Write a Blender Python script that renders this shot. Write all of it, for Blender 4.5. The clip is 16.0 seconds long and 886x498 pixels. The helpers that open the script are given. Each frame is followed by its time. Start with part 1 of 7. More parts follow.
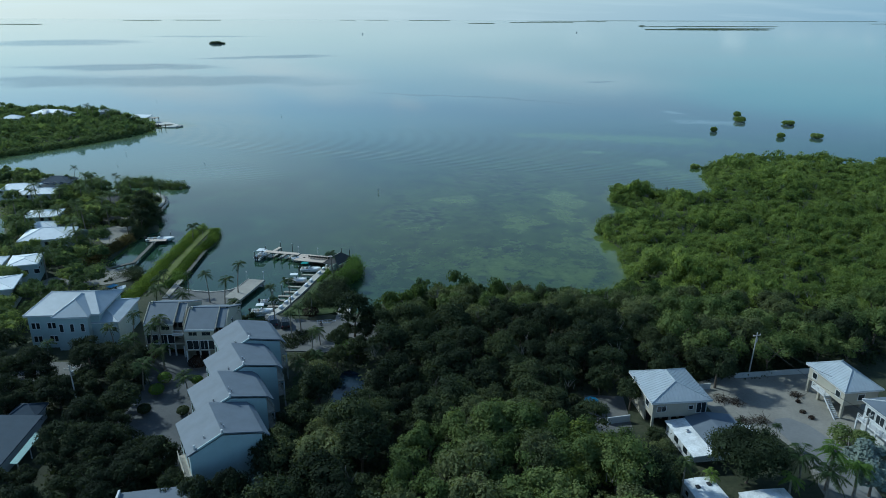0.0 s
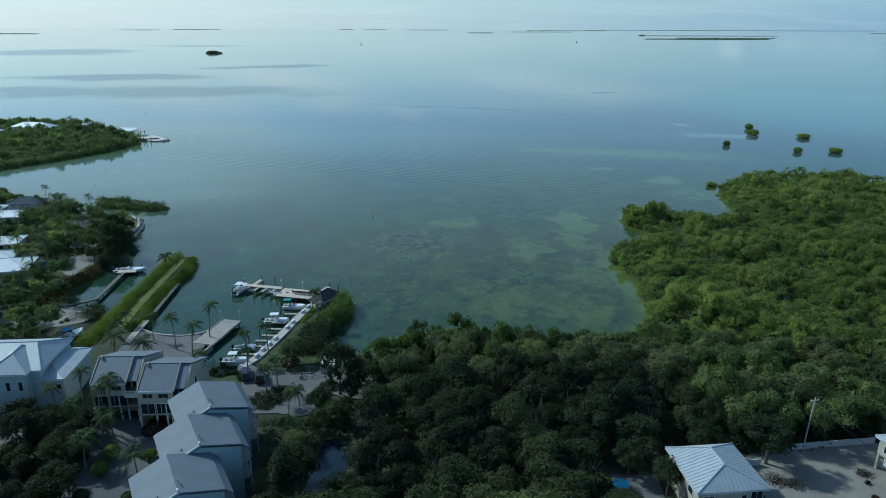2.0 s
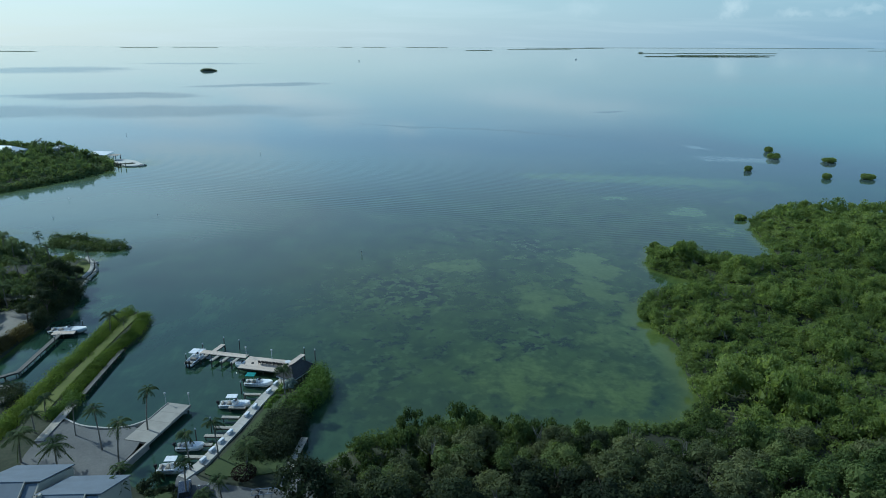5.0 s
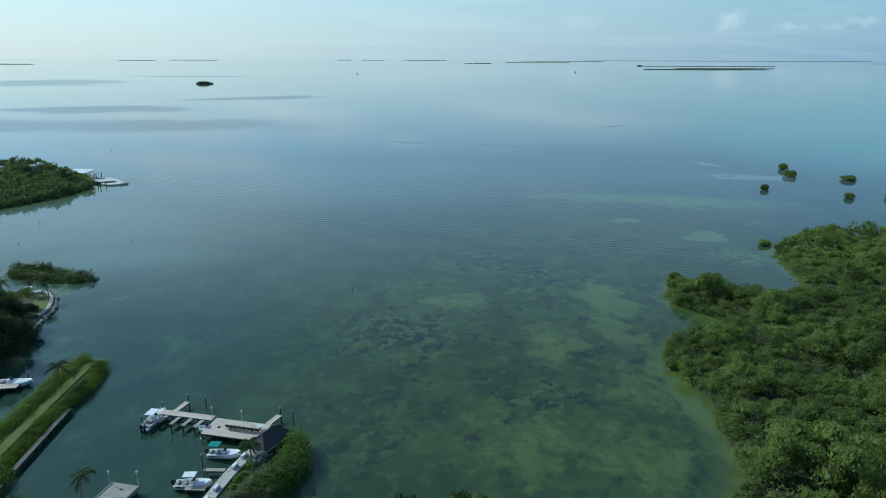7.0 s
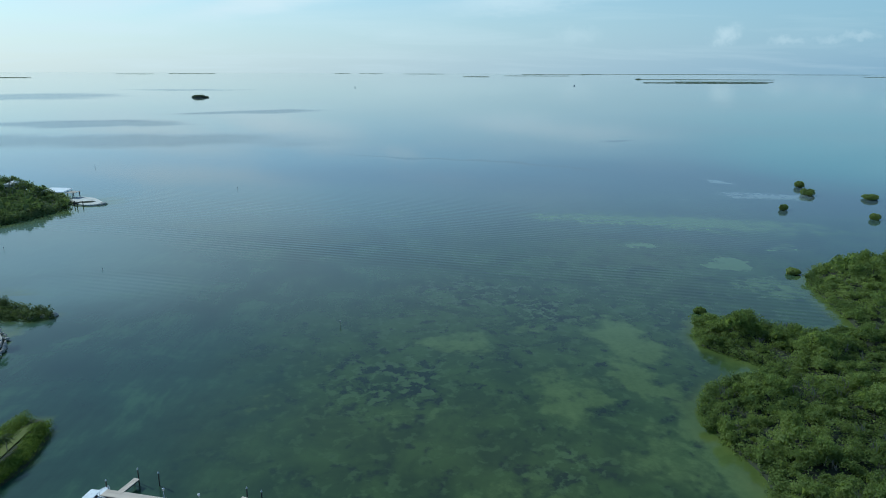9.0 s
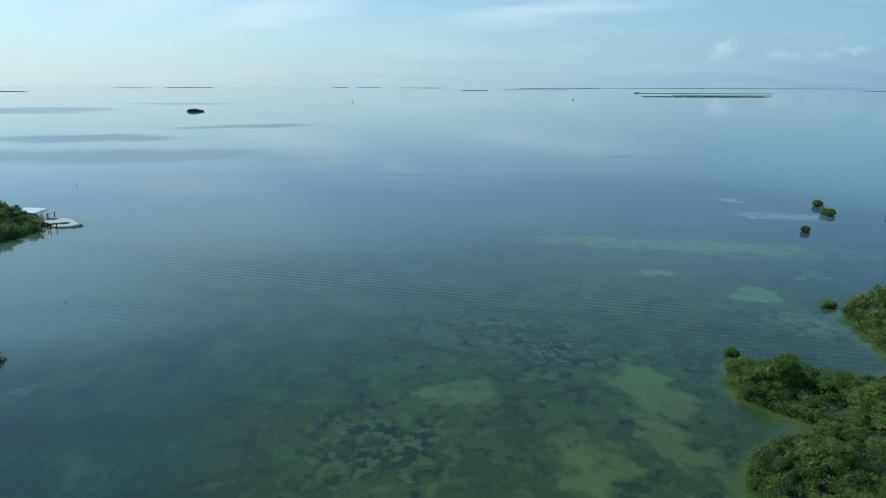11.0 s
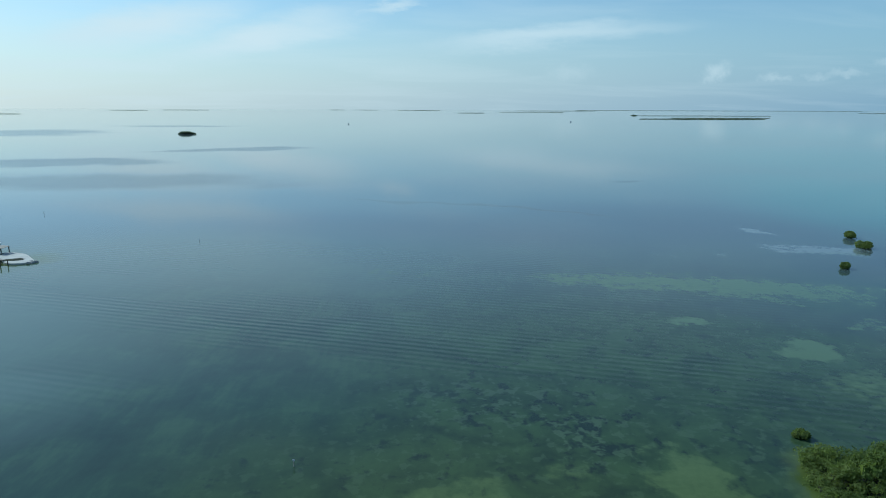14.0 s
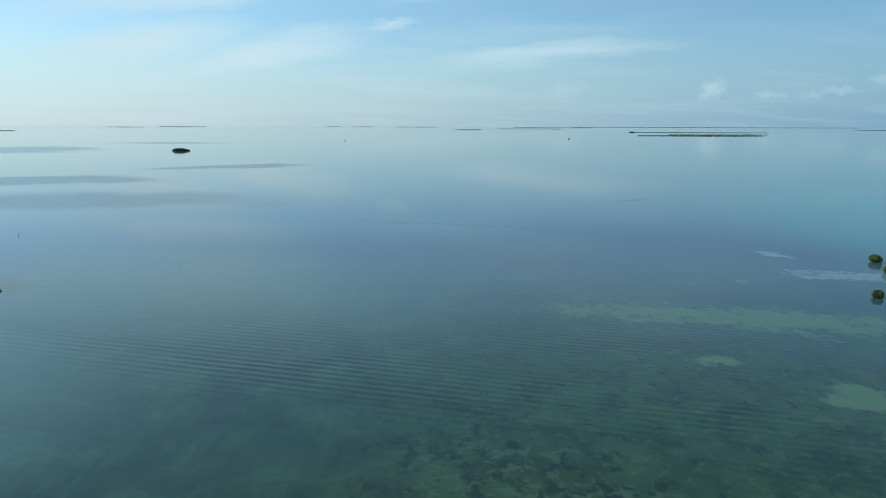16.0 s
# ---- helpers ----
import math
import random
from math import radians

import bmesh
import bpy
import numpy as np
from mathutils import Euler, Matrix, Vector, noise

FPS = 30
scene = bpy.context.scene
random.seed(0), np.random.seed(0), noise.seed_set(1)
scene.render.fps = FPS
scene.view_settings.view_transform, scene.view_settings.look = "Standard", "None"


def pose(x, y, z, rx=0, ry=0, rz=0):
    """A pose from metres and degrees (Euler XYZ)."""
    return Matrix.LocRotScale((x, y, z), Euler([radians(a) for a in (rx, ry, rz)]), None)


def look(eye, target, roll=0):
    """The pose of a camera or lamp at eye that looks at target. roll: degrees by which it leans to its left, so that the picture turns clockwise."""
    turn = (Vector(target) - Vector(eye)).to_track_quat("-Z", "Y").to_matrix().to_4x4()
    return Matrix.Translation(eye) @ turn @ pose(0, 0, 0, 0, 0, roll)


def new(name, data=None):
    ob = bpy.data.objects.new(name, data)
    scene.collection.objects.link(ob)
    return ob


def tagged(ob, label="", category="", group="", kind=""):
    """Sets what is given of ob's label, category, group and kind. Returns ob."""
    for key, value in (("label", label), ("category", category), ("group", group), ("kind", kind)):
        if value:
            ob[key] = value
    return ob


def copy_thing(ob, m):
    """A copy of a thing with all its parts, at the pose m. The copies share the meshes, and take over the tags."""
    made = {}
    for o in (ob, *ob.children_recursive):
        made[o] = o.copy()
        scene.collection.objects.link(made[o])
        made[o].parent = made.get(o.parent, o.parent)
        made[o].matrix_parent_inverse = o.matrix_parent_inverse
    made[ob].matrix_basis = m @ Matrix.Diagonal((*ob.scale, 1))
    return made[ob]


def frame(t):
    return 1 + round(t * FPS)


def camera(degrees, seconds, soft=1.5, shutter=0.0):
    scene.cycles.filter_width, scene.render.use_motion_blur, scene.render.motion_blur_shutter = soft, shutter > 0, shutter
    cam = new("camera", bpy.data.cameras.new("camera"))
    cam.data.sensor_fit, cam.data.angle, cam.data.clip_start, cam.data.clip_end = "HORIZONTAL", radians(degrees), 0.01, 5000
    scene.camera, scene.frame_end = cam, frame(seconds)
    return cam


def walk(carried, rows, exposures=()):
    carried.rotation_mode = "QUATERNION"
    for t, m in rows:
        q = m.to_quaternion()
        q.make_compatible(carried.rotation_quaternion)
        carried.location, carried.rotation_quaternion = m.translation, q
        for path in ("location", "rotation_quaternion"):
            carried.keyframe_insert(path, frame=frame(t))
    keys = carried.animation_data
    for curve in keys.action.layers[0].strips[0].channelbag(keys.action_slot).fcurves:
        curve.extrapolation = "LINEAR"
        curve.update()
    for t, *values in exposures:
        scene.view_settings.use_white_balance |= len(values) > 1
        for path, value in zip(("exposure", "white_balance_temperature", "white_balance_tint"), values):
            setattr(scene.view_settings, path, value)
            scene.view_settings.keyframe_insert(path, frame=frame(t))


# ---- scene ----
cam = camera(65.90, 16.0, 0.92)
# seconds, x, y, z, yaw, pitch, roll: a drone gliding out over the bay
PATH = [
    (0, 0.268, 2.679, 67.970, -0.320, -19.319, 0.186),
    (1, 0.328, 13.209, 67.697, -0.342, -18.982, 0.186),
    (2, 0.383, 23.759, 67.423, -0.371, -18.597, 0.186),
    (3, 0.433, 34.328, 67.147, -0.404, -18.174, 0.186),
    (4, 0.477, 44.915, 66.868, -0.444, -17.720, 0.186),
    (5, 0.517, 55.522, 66.588, -0.490, -17.243, 0.186),
    (6, 0.550, 66.148, 66.306, -0.541, -16.747, 0.186),
    (7, 0.579, 76.793, 66.021, -0.599, -16.237, 0.186),
    (8, 0.602, 87.457, 65.735, -0.662, -15.714, 0.186),
    (9, 0.620, 98.141, 65.446, -0.731, -15.179, 0.186),
    (10, 0.633, 108.843, 65.156, -0.806, -14.633, 0.186),
    (11, 0.640, 119.564, 64.863, -0.886, -14.074, 0.186),
    (12, 0.642, 130.305, 64.569, -0.973, -13.498, 0.186),
    (13, 0.639, 141.065, 64.272, -1.065, -12.901, 0.186),
    (14, 0.630, 151.843, 63.973, -1.163, -12.277, 0.186),
    (15, 0.616, 162.641, 63.673, -1.267, -11.619, 0.186),
    (16, 0.597, 173.458, 63.370, -1.377, -10.918, 0.186),
]
walk(cam, [(t, look((x, y, z), (x - math.sin(radians(yaw)) * math.cos(radians(pit)), y + math.cos(radians(yaw)) * math.cos(radians(pit)), z + math.sin(radians(pit))), roll)) for t, x, y, z, yaw, pit, roll in PATH], ((0, 0.09, 5200, -7), (9, 0.08, 5200, -7), (16, -0.02, 5200, -7)))

# ---- light ----
SUN_AZ, SUN_EL = -60.0, 38.0
world = bpy.data.worlds.new("bay_sky")
scene.world = world
world.use_nodes = True
wn, wl = world.node_tree.nodes, world.node_tree.links
wn.clear()
sky = wn.new("ShaderNodeTexSky")
sky.sky_type = "NISHITA"
sky.sun_disc = False
sky.sun_elevation, sky.sun_rotation = radians(SUN_EL), radians(SUN_AZ)
sky.altitude, sky.air_density, sky.dust_density, sky.ozone_density = 0, 1.0, 0.4, 2.0
# thin high cloud drawn over the whole dome, stretched along the horizon
coord = wn.new("ShaderNodeTexCoord")
sep = wn.new("ShaderNodeSeparateXYZ")
wl.new(coord.outputs["Generated"], sep.inputs[0])
lift = wn.new("ShaderNodeMath"); lift.operation = "ADD"; lift.inputs[1].default_value = 0.12
wl.new(sep.outputs["Z"], lift.inputs[0])
lift2 = wn.new("ShaderNodeMath"); lift2.operation = "MAXIMUM"; lift2.inputs[1].default_value = 0.05
wl.new(lift.outputs[0], lift2.inputs[0])
flat = wn.new("ShaderNodeVectorMath"); flat.operation = "DIVIDE"
wl.new(coord.outputs["Generated"], flat.inputs[0])
comb = wn.new("ShaderNodeCombineXYZ")
for k in range(3):
    wl.new(lift2.outputs[0], comb.inputs[k])
wl.new(comb.outputs[0], flat.inputs[1])
cmap = wn.new("ShaderNodeMapping"); cmap.inputs["Scale"].default_value = (0.55, 0.95, 0.0); cmap.inputs["Location"].default_value = (0.35, 1.3, 0.0)
wl.new(flat.outputs[0], cmap.inputs[0])
cn = wn.new("ShaderNodeTexNoise"); cn.inputs["Scale"].default_value = 1.1; cn.inputs["Detail"].default_value = 7; cn.inputs["Roughness"].default_value = 0.55; cn.inputs["Distortion"].default_value = 0.5
wl.new(cmap.outputs[0], cn.inputs["Vector"])
cr = wn.new("ShaderNodeValToRGB")
cr.color_ramp.elements[0].position, cr.color_ramp.elements[0].color = 0.47, (0, 0, 0, 1)
cr.color_ramp.elements[1].position, cr.color_ramp.elements[1].color = 0.74, (0.35, 0.35, 0.35, 1)
wl.new(cn.outputs["Fac"], cr.inputs[0])
cmix = wn.new("ShaderNodeMix"); cmix.data_type = "RGBA"
# haze thickens towards the horizon
hz = wn.new("ShaderNodeMapRange")
hz.interpolation_type = "SMOOTHSTEP"
for k, v in ((1, 0.0), (2, 0.165), (3, 0.74), (4, 0.04)):
    hz.inputs[k].default_value = v
wl.new(sep.outputs["Z"], hz.inputs[0])
wl.new(hz.outputs[0], cmix.inputs[0])
wl.new(sky.outputs[0], cmix.inputs[6])
# the veil is brighter towards the sun
SUN_DIR = Vector((math.sin(radians(SUN_AZ)) * math.cos(radians(SUN_EL)), math.cos(radians(SUN_AZ)) * math.cos(radians(SUN_EL)), math.sin(radians(SUN_EL))))
dot = wn.new("ShaderNodeVectorMath"); dot.operation = "DOT_PRODUCT"; dot.inputs[1].default_value = SUN_DIR
wl.new(coord.outputs["Generated"], dot.inputs[0])
toward = wn.new("ShaderNodeMapRange")
for k, v in ((1, -0.15), (2, 0.75), (3, 0.0), (4, 1.0)):
    toward.inputs[k].default_value = v
wl.new(dot.outputs["Value"], toward.inputs[0])
vcol = wn.new("ShaderNodeMix"); vcol.data_type = "RGBA"
vcol.inputs[6].default_value, vcol.inputs[7].default_value = (1.95, 3.45, 5.05, 1), (7.1, 7.15, 7.0, 1)
wl.new(toward.outputs[0], vcol.inputs[0])
wl.new(vcol.outputs[2], cmix.inputs[7])
bg = wn.new("ShaderNodeBackground"); bg.inputs[1].default_value = 0.10
# wisps of high cloud and a few small cumulus low down
wob = wn.new("ShaderNodeTexNoise"); wob.inputs["Scale"].default_value = 14; wob.inputs["Detail"].default_value = 6; wob.inputs["Roughness"].default_value = 0.62
wide = wn.new("ShaderNodeMapping"); wide.inputs["Scale"].default_value = (0.6, 0.6, 2.2)
wl.new(coord.outputs["Generated"], wide.inputs[0])
wl.new(wide.outputs[0], wob.inputs["Vector"])
front = wn.new("ShaderNodeMath"); front.operation = "MAXIMUM"; front.inputs[1].default_value = 0.05
wl.new(sep.outputs["Y"], front.inputs[0])
fy = wn.new("ShaderNodeCombineXYZ")
for k in range(3):
    wl.new(front.outputs[0], fy.inputs[k])
slope = wn.new("ShaderNodeVectorMath"); slope.operation = "DIVIDE"
wl.new(coord.outputs["Generated"], slope.inputs[0])
wl.new(fy.outputs[0], slope.inputs[1])


fine = wn.new("ShaderNodeTexNoise"); fine.inputs["Scale"].default_value = 55; fine.inputs["Detail"].default_value = 7; fine.inputs["Roughness"].default_value = 0.68
wl.new(coord.outputs["Generated"], fine.inputs["Vector"])


def clouds(items, lo, hi, ragged, how):
    """Clouds ahead by bearing and height (tangents): centre, half sizes, tilt, density."""
    push = wn.new("ShaderNodeVectorMath"); push.operation = "MULTIPLY_ADD"
    push.inputs[1].default_value = (ragged[0], 0, ragged[1])
    wl.new(how.outputs["Color"], push.inputs[0])
    wl.new(slope.outputs[0], push.inputs[2])
    out = None
    for u, v, ru, rv, tilt, k in items:
        mp = wn.new("ShaderNodeMapping"); mp.vector_type = "TEXTURE"
        mp.inputs["Location"].default_value = (u + ragged[0] / 2, 0, v + ragged[1] / 2)
        mp.inputs["Rotation"].default_value = (0, radians(-tilt), 0)
        mp.inputs["Scale"].default_value = (ru, 1e6, rv)
        wl.new(push.outputs[0], mp.inputs[0])
        ln = wn.new("ShaderNodeVectorMath"); ln.operation = "LENGTH"
        wl.new(mp.outputs[0], ln.inputs[0])
        r = wn.new("ShaderNodeMapRange"); r.interpolation_type = "SMOOTHSTEP"
        for i, q in ((1, lo), (2, hi), (3, k), (4, 0.0)):
            r.inputs[i].default_value = q
        wl.new(ln.outputs["Value"], r.inputs[0])
        if out is None:
            out = r.outputs[0]
        else:
            mx = wn.new("ShaderNodeMath"); mx.operation = "MAXIMUM"
            wl.new(out, mx.inputs[0])
            wl.new(r.outputs[0], mx.inputs[1])
            out = mx.outputs[0]
    return out


veils = clouds(((0.17, 0.089, 0.16, 0.015, 5, 0.85), (-0.41, 0.101, 0.14, 0.026, 9, 1.0), (-0.235, 0.085, 0.13, 0.022, 11, 1.0), (-0.05, 0.125, 0.05, 0.007, 12, 0.75), (-0.48, 0.047, 0.15, 0.012, 2, 0.5), (-0.36, 0.160, 0.2, 0.018, 4, 0.8), (0.0, 0.165, 0.1, 0.01, 5, 0.35)), 0.0, 1.6, (0.13, 0.045), wob)
puffs = clouds(((0.413, 0.040, 0.018, 0.013, 20, 0.75), (0.400, 0.034, 0.014, 0.008, 0, 0.55), (0.496, 0.033, 0.024, 0.006, 0, 0.55), (0.56, 0.036, 0.02, 0.006, 0, 0.45), (0.60, 0.039, 0.03, 0.006, 0, 0.5), (0.665, 0.055, 0.025, 0.008, 0, 0.55), (0.2, 0.039, 0.03, 0.012, 0, 0.3), (-0.37, 0.048, 0.02, 0.006, 0, 0.4)), 0.0, 1.5, (0.05, 0.034), fine)
low = wn.new("ShaderNodeMath"); low.operation = "MAXIMUM"
wl.new(veils, low.inputs[0])
wl.new(puffs, low.inputs[1])
# soft cloud bank added above the view, sun's side, to brighten sea reflections; thins out overhead
sheet_noise = wn.new("ShaderNodeTexNoise"); sheet_noise.inputs["Scale"].default_value = 0.9; sheet_noise.inputs["Detail"].default_value = 5; sheet_noise.inputs["Roughness"].default_value = 0.5
wl.new(flat.outputs[0], sheet_noise.inputs["Vector"])
rise = wn.new("ShaderNodeMapRange"); rise.interpolation_type = "SMOOTHSTEP"
for k, v in ((1, 0.11), (2, 0.22), (3, 0.0), (4, 1.0)):
    rise.inputs[k].default_value = v
wl.new(sep.outputs["Z"], rise.inputs[0])
body_of = wn.new("ShaderNodeMapRange")
for k, v in ((1, 0.3), (2, 0.65), (3, 0.18), (4, 0.60)):
    body_of.inputs[k].default_value = v
wl.new(sheet_noise.outputs["Fac"], body_of.inputs[0])
thin = wn.new("ShaderNodeMapRange"); thin.interpolation_type = "SMOOTHSTEP"
for k, v in ((1, 0.22), (2, 0.46), (3, 1.0), (4, 0.0)):
    thin.inputs[k].default_value = v
wl.new(sep.outputs["Z"], thin.inputs[0])
sunward = wn.new("ShaderNodeMapRange"); sunward.interpolation_type = "SMOOTHSTEP"
for k, v in ((1, -0.1), (2, 0.55), (3, 0.0), (4, 1.0)):
    sunward.inputs[k].default_value = v
wl.new(dot.outputs["Value"], sunward.inputs[0])
bank = wn.new("ShaderNodeMath"); bank.operation = "MULTIPLY"
wl.new(rise.outputs[0], bank.inputs[0])
wl.new(thin.outputs[0], bank.inputs[1])
bank_side = wn.new("ShaderNodeMath"); bank_side.operation = "MULTIPLY"
wl.new(bank.outputs[0], bank_side.inputs[0])
wl.new(sunward.outputs[0], bank_side.inputs[1])
sheet_fac = wn.new("ShaderNodeMath"); sheet_fac.operation = "MULTIPLY"
wl.new(bank_side.outputs[0], sheet_fac.inputs[0])
wl.new(body_of.outputs[0], sheet_fac.inputs[1])
all_high = wn.new("ShaderNodeMath"); all_high.operation = "MAXIMUM"
wl.new(cr.outputs[0], all_high.inputs[0])
wl.new(sheet_fac.outputs[0], all_high.inputs[1])
both = wn.new("ShaderNodeMath"); both.operation = "MAXIMUM"
wl.new(all_high.outputs[0], both.inputs[0])
wl.new(low.outputs[0], both.inputs[1])
white = wn.new("ShaderNodeMix"); white.data_type = "RGBA"
white.inputs[7].default_value = (7.7, 7.65, 7.45, 1)
fade = wn.new("ShaderNodeMapRange")
for k, v in ((1, 0.0), (2, 1.0), (3, 0.45), (4, 0.95)):
    fade.inputs[k].default_value = v
wl.new(toward.outputs[0], fade.inputs[0])
faded = wn.new("ShaderNodeMath"); faded.operation = "MULTIPLY"
wl.new(both.outputs[0], faded.inputs[0])
wl.new(fade.outputs[0], faded.inputs[1])
wl.new(faded.outputs[0], white.inputs[0])
wl.new(cmix.outputs[2], white.inputs[6])
wl.new(white.outputs[2], bg.inputs[0])
wo = wn.new("ShaderNodeOutputWorld")
wl.new(bg.outputs[0], wo.inputs[0])

sun_data = bpy.data.lights.new("sun", "SUN")
sun_data.energy, sun_data.angle, sun_data.color = 2.9, radians(2.0), (1.0, 0.95, 0.86)
sun = new("sun", sun_data)
sun.matrix_world = look(SUN_DIR * 300, (0, 0, 0))

# ---- materials ----
class Mat:
    """A small builder for node materials."""

    def __init__(self, name, rough=0.6, metal=0.0, ior=1.45):
        self.m = bpy.data.materials.new(name)
        self.m.use_nodes = True
        self.n, self.l = self.m.node_tree.nodes, self.m.node_tree.links
        self.bsdf = self.n["Principled BSDF"]
        self.out = self.n["Material Output"]
        self.bsdf.inputs["Roughness"].default_value = rough
        self.bsdf.inputs["Metallic"].default_value = metal
        self.bsdf.inputs["IOR"].default_value = ior

    def pos(self, scale=(1, 1, 1), rot=0.0, loc=(0, 0, 0)):
        g = self.n.new("ShaderNodeNewGeometry")
        mp = self.n.new("ShaderNodeMapping")
        mp.inputs["Scale"].default_value = scale
        mp.inputs["Rotation"].default_value = (0, 0, radians(rot))
        mp.inputs["Location"].default_value = loc
        self.l.new(g.outputs["Position"], mp.inputs[0])
        return mp.outputs[0]

    def obj(self, scale=(1, 1, 1)):
        g = self.n.new("ShaderNodeTexCoord")
        mp = self.n.new("ShaderNodeMapping")
        mp.inputs["Scale"].default_value = scale
        self.l.new(g.outputs["Object"], mp.inputs[0])
        return mp.outputs[0]

    def noise(self, vec, scale, detail=4.0, rough=0.55, dist=0.0):
        t = self.n.new("ShaderNodeTexNoise")
        t.inputs["Scale"].default_value, t.inputs["Detail"].default_value = scale, detail
        t.inputs["Roughness"].default_value, t.inputs["Distortion"].default_value = rough, dist
        self.l.new(vec, t.inputs["Vector"])
        return t.outputs["Fac"]

    def ramp(self, fac, *stops):
        r = self.n.new("ShaderNodeValToRGB")
        e = r.color_ramp.elements
        while len(e) < len(stops):
            e.new(0.5)
        for k, (p, c) in enumerate(stops):
            e[k].position = p
            e[k].color = (*c, 1) if isinstance(c, tuple) else (c, c, c, 1)
        self.l.new(fac, r.inputs[0])
        return r.outputs[0]

    def math(self, op, a, b=0.0, clamp=False):
        t = self.n.new("ShaderNodeMath")
        t.operation, t.use_clamp = op, clamp
        for k, v in enumerate((a, b)):
            if isinstance(v, (int, float)):
                t.inputs[k].default_value = v
            else:
                self.l.new(v, t.inputs[k])
        return t.outputs[0]

    def mix(self, fac, a, b, how="MIX"):
        t = self.n.new("ShaderNodeMix")
        t.data_type, t.blend_type = "RGBA", how
        for k, v in ((0, fac), (6, a), (7, b)):
            if isinstance(v, (int, float)):
                t.inputs[k].default_value = v
            elif isinstance(v, tuple):
                t.inputs[k].default_value = (*v, 1)
            else:
                self.l.new(v, t.inputs[k])
        return t.outputs[2]

    def color(self, c):
        if isinstance(c, tuple):
            self.bsdf.inputs["Base Color"].default_value = (*c, 1)
        else:
            self.l.new(c, self.bsdf.inputs["Base Color"])
        return self

    def bump(self, height, strength=0.5, distance=0.02):
        b = self.n.new("ShaderNodeBump")
        b.inputs["Strength"].default_value, b.inputs["Distance"].default_value = strength, distance
        self.l.new(height, b.inputs["Height"])
        if self.bsdf.inputs["Normal"].is_linked:
            self.l.new(self.bsdf.inputs["Normal"].links[0].from_socket, b.inputs["Normal"])
        self.l.new(b.outputs[0], self.bsdf.inputs["Normal"])
        return self

    def rough(self, v):
        self.l.new(v, self.bsdf.inputs["Roughness"])
        return self

    def random(self):
        return self.n.new("ShaderNodeObjectInfo").outputs["Random"]

    def island(self):
        return self.n.new("ShaderNodeNewGeometry").outputs["Random Per Island"]


def plain(name, c, rough=0.6, metal=0.0, vary=0.25, scale=1.5, bump=0.0):
    """Paint, wood, stone or metal with stains at two scales."""
    m = Mat(name, rough, metal)
    p = m.obj()
    big, fine = m.noise(p, scale, 3), m.noise(p, scale * 9, 4)
    f = m.math("ADD", m.math("MULTIPLY", big, 0.65), m.math("MULTIPLY", fine, 0.35))
    lo, hi = tuple(v * (1 - vary) for v in c), tuple(min(v * (1 + vary * 0.7), 0.95) for v in c)
    m.color(m.ramp(f, (0.3, lo), (0.7, hi)))
    m.rough(m.ramp(fine, (0.3, max(rough - 0.1, 0.02)), (0.7, min(rough + 0.12, 1.0))))
    if bump:
        m.bump(fine, 0.6, bump)
    return m.m


def foliage(name, dark, mid, light, glow=0.4, patch=0.16):
    """Leaves: each leaf a shade of its own, drifting from plant to plant."""
    m = Mat(name, 0.75)
    p = m.pos()
    drift = m.noise(p, patch, 3, 0.6)
    f = m.math("ADD", m.math("MULTIPLY", drift, 0.82), m.math("MULTIPLY", m.island(), 0.18))
    f = m.math("ADD", f, m.math("MULTIPLY", m.math("SUBTRACT", m.random(), 0.5), 0.22))
    c = m.ramp(f, (0.3, dark), (0.5, mid), (0.72, light))
    m.color(c)
    m.bsdf.inputs["Specular IOR Level"].default_value = 0.12
    tr = m.n.new("ShaderNodeBsdfTranslucent")
    m.l.new(m.mix(1.0, c, (1.0, 1.0, 0.58), "MULTIPLY"), tr.inputs[0])
    mx = m.n.new("ShaderNodeMixShader")
    mx.inputs[0].default_value = glow
    m.l.new(m.bsdf.outputs[0], mx.inputs[1])
    m.l.new(tr.outputs[0], mx.inputs[2])
    m.l.new(mx.outputs[0], m.out.inputs[0])
    return m.m


LEAF_WOOD = foliage("hardwood_leaves", (0.026, 0.036, 0.020), (0.048, 0.064, 0.032), (0.096, 0.113, 0.050))
LEAF_MANGROVE = foliage("mangrove_leaves", (0.135, 0.185, 0.062), (0.240, 0.300, 0.095), (0.36, 0.415, 0.165), 0.64, 0.09)
# hammock leaves darkened: the shade on these trees is put into the colour
LEAF_SHADED = foliage("shade_painted_leaves", (0.017, 0.025, 0.015), (0.033, 0.045, 0.025), (0.066, 0.081, 0.039))
LEAF_HEDGE = foliage("hedge_leaves", (0.080, 0.135, 0.028), (0.135, 0.205, 0.042), (0.20, 0.265, 0.065))
LEAF_CLIPPED = foliage("clipped_hedge_leaves", (0.105, 0.155, 0.026), (0.175, 0.240, 0.040), (0.26, 0.31, 0.065), 0.5)
LEAF_RUST = foliage("rusty_leaves", (0.085, 0.070, 0.028), (0.145, 0.115, 0.042), (0.19, 0.185, 0.065))
LEAF_PALM = foliage("palm_fronds", (0.036, 0.060, 0.026), (0.066, 0.098, 0.040), (0.12, 0.15, 0.058))
LEAF_SILVER = foliage("silver_leaves", (0.12, 0.15, 0.13), (0.20, 0.24, 0.21), (0.28, 0.32, 0.28), 0.1)
LEAF_RED = foliage("dark_red_leaves", (0.020, 0.013, 0.011), (0.032, 0.020, 0.015), (0.05, 0.038, 0.02), 0.15)
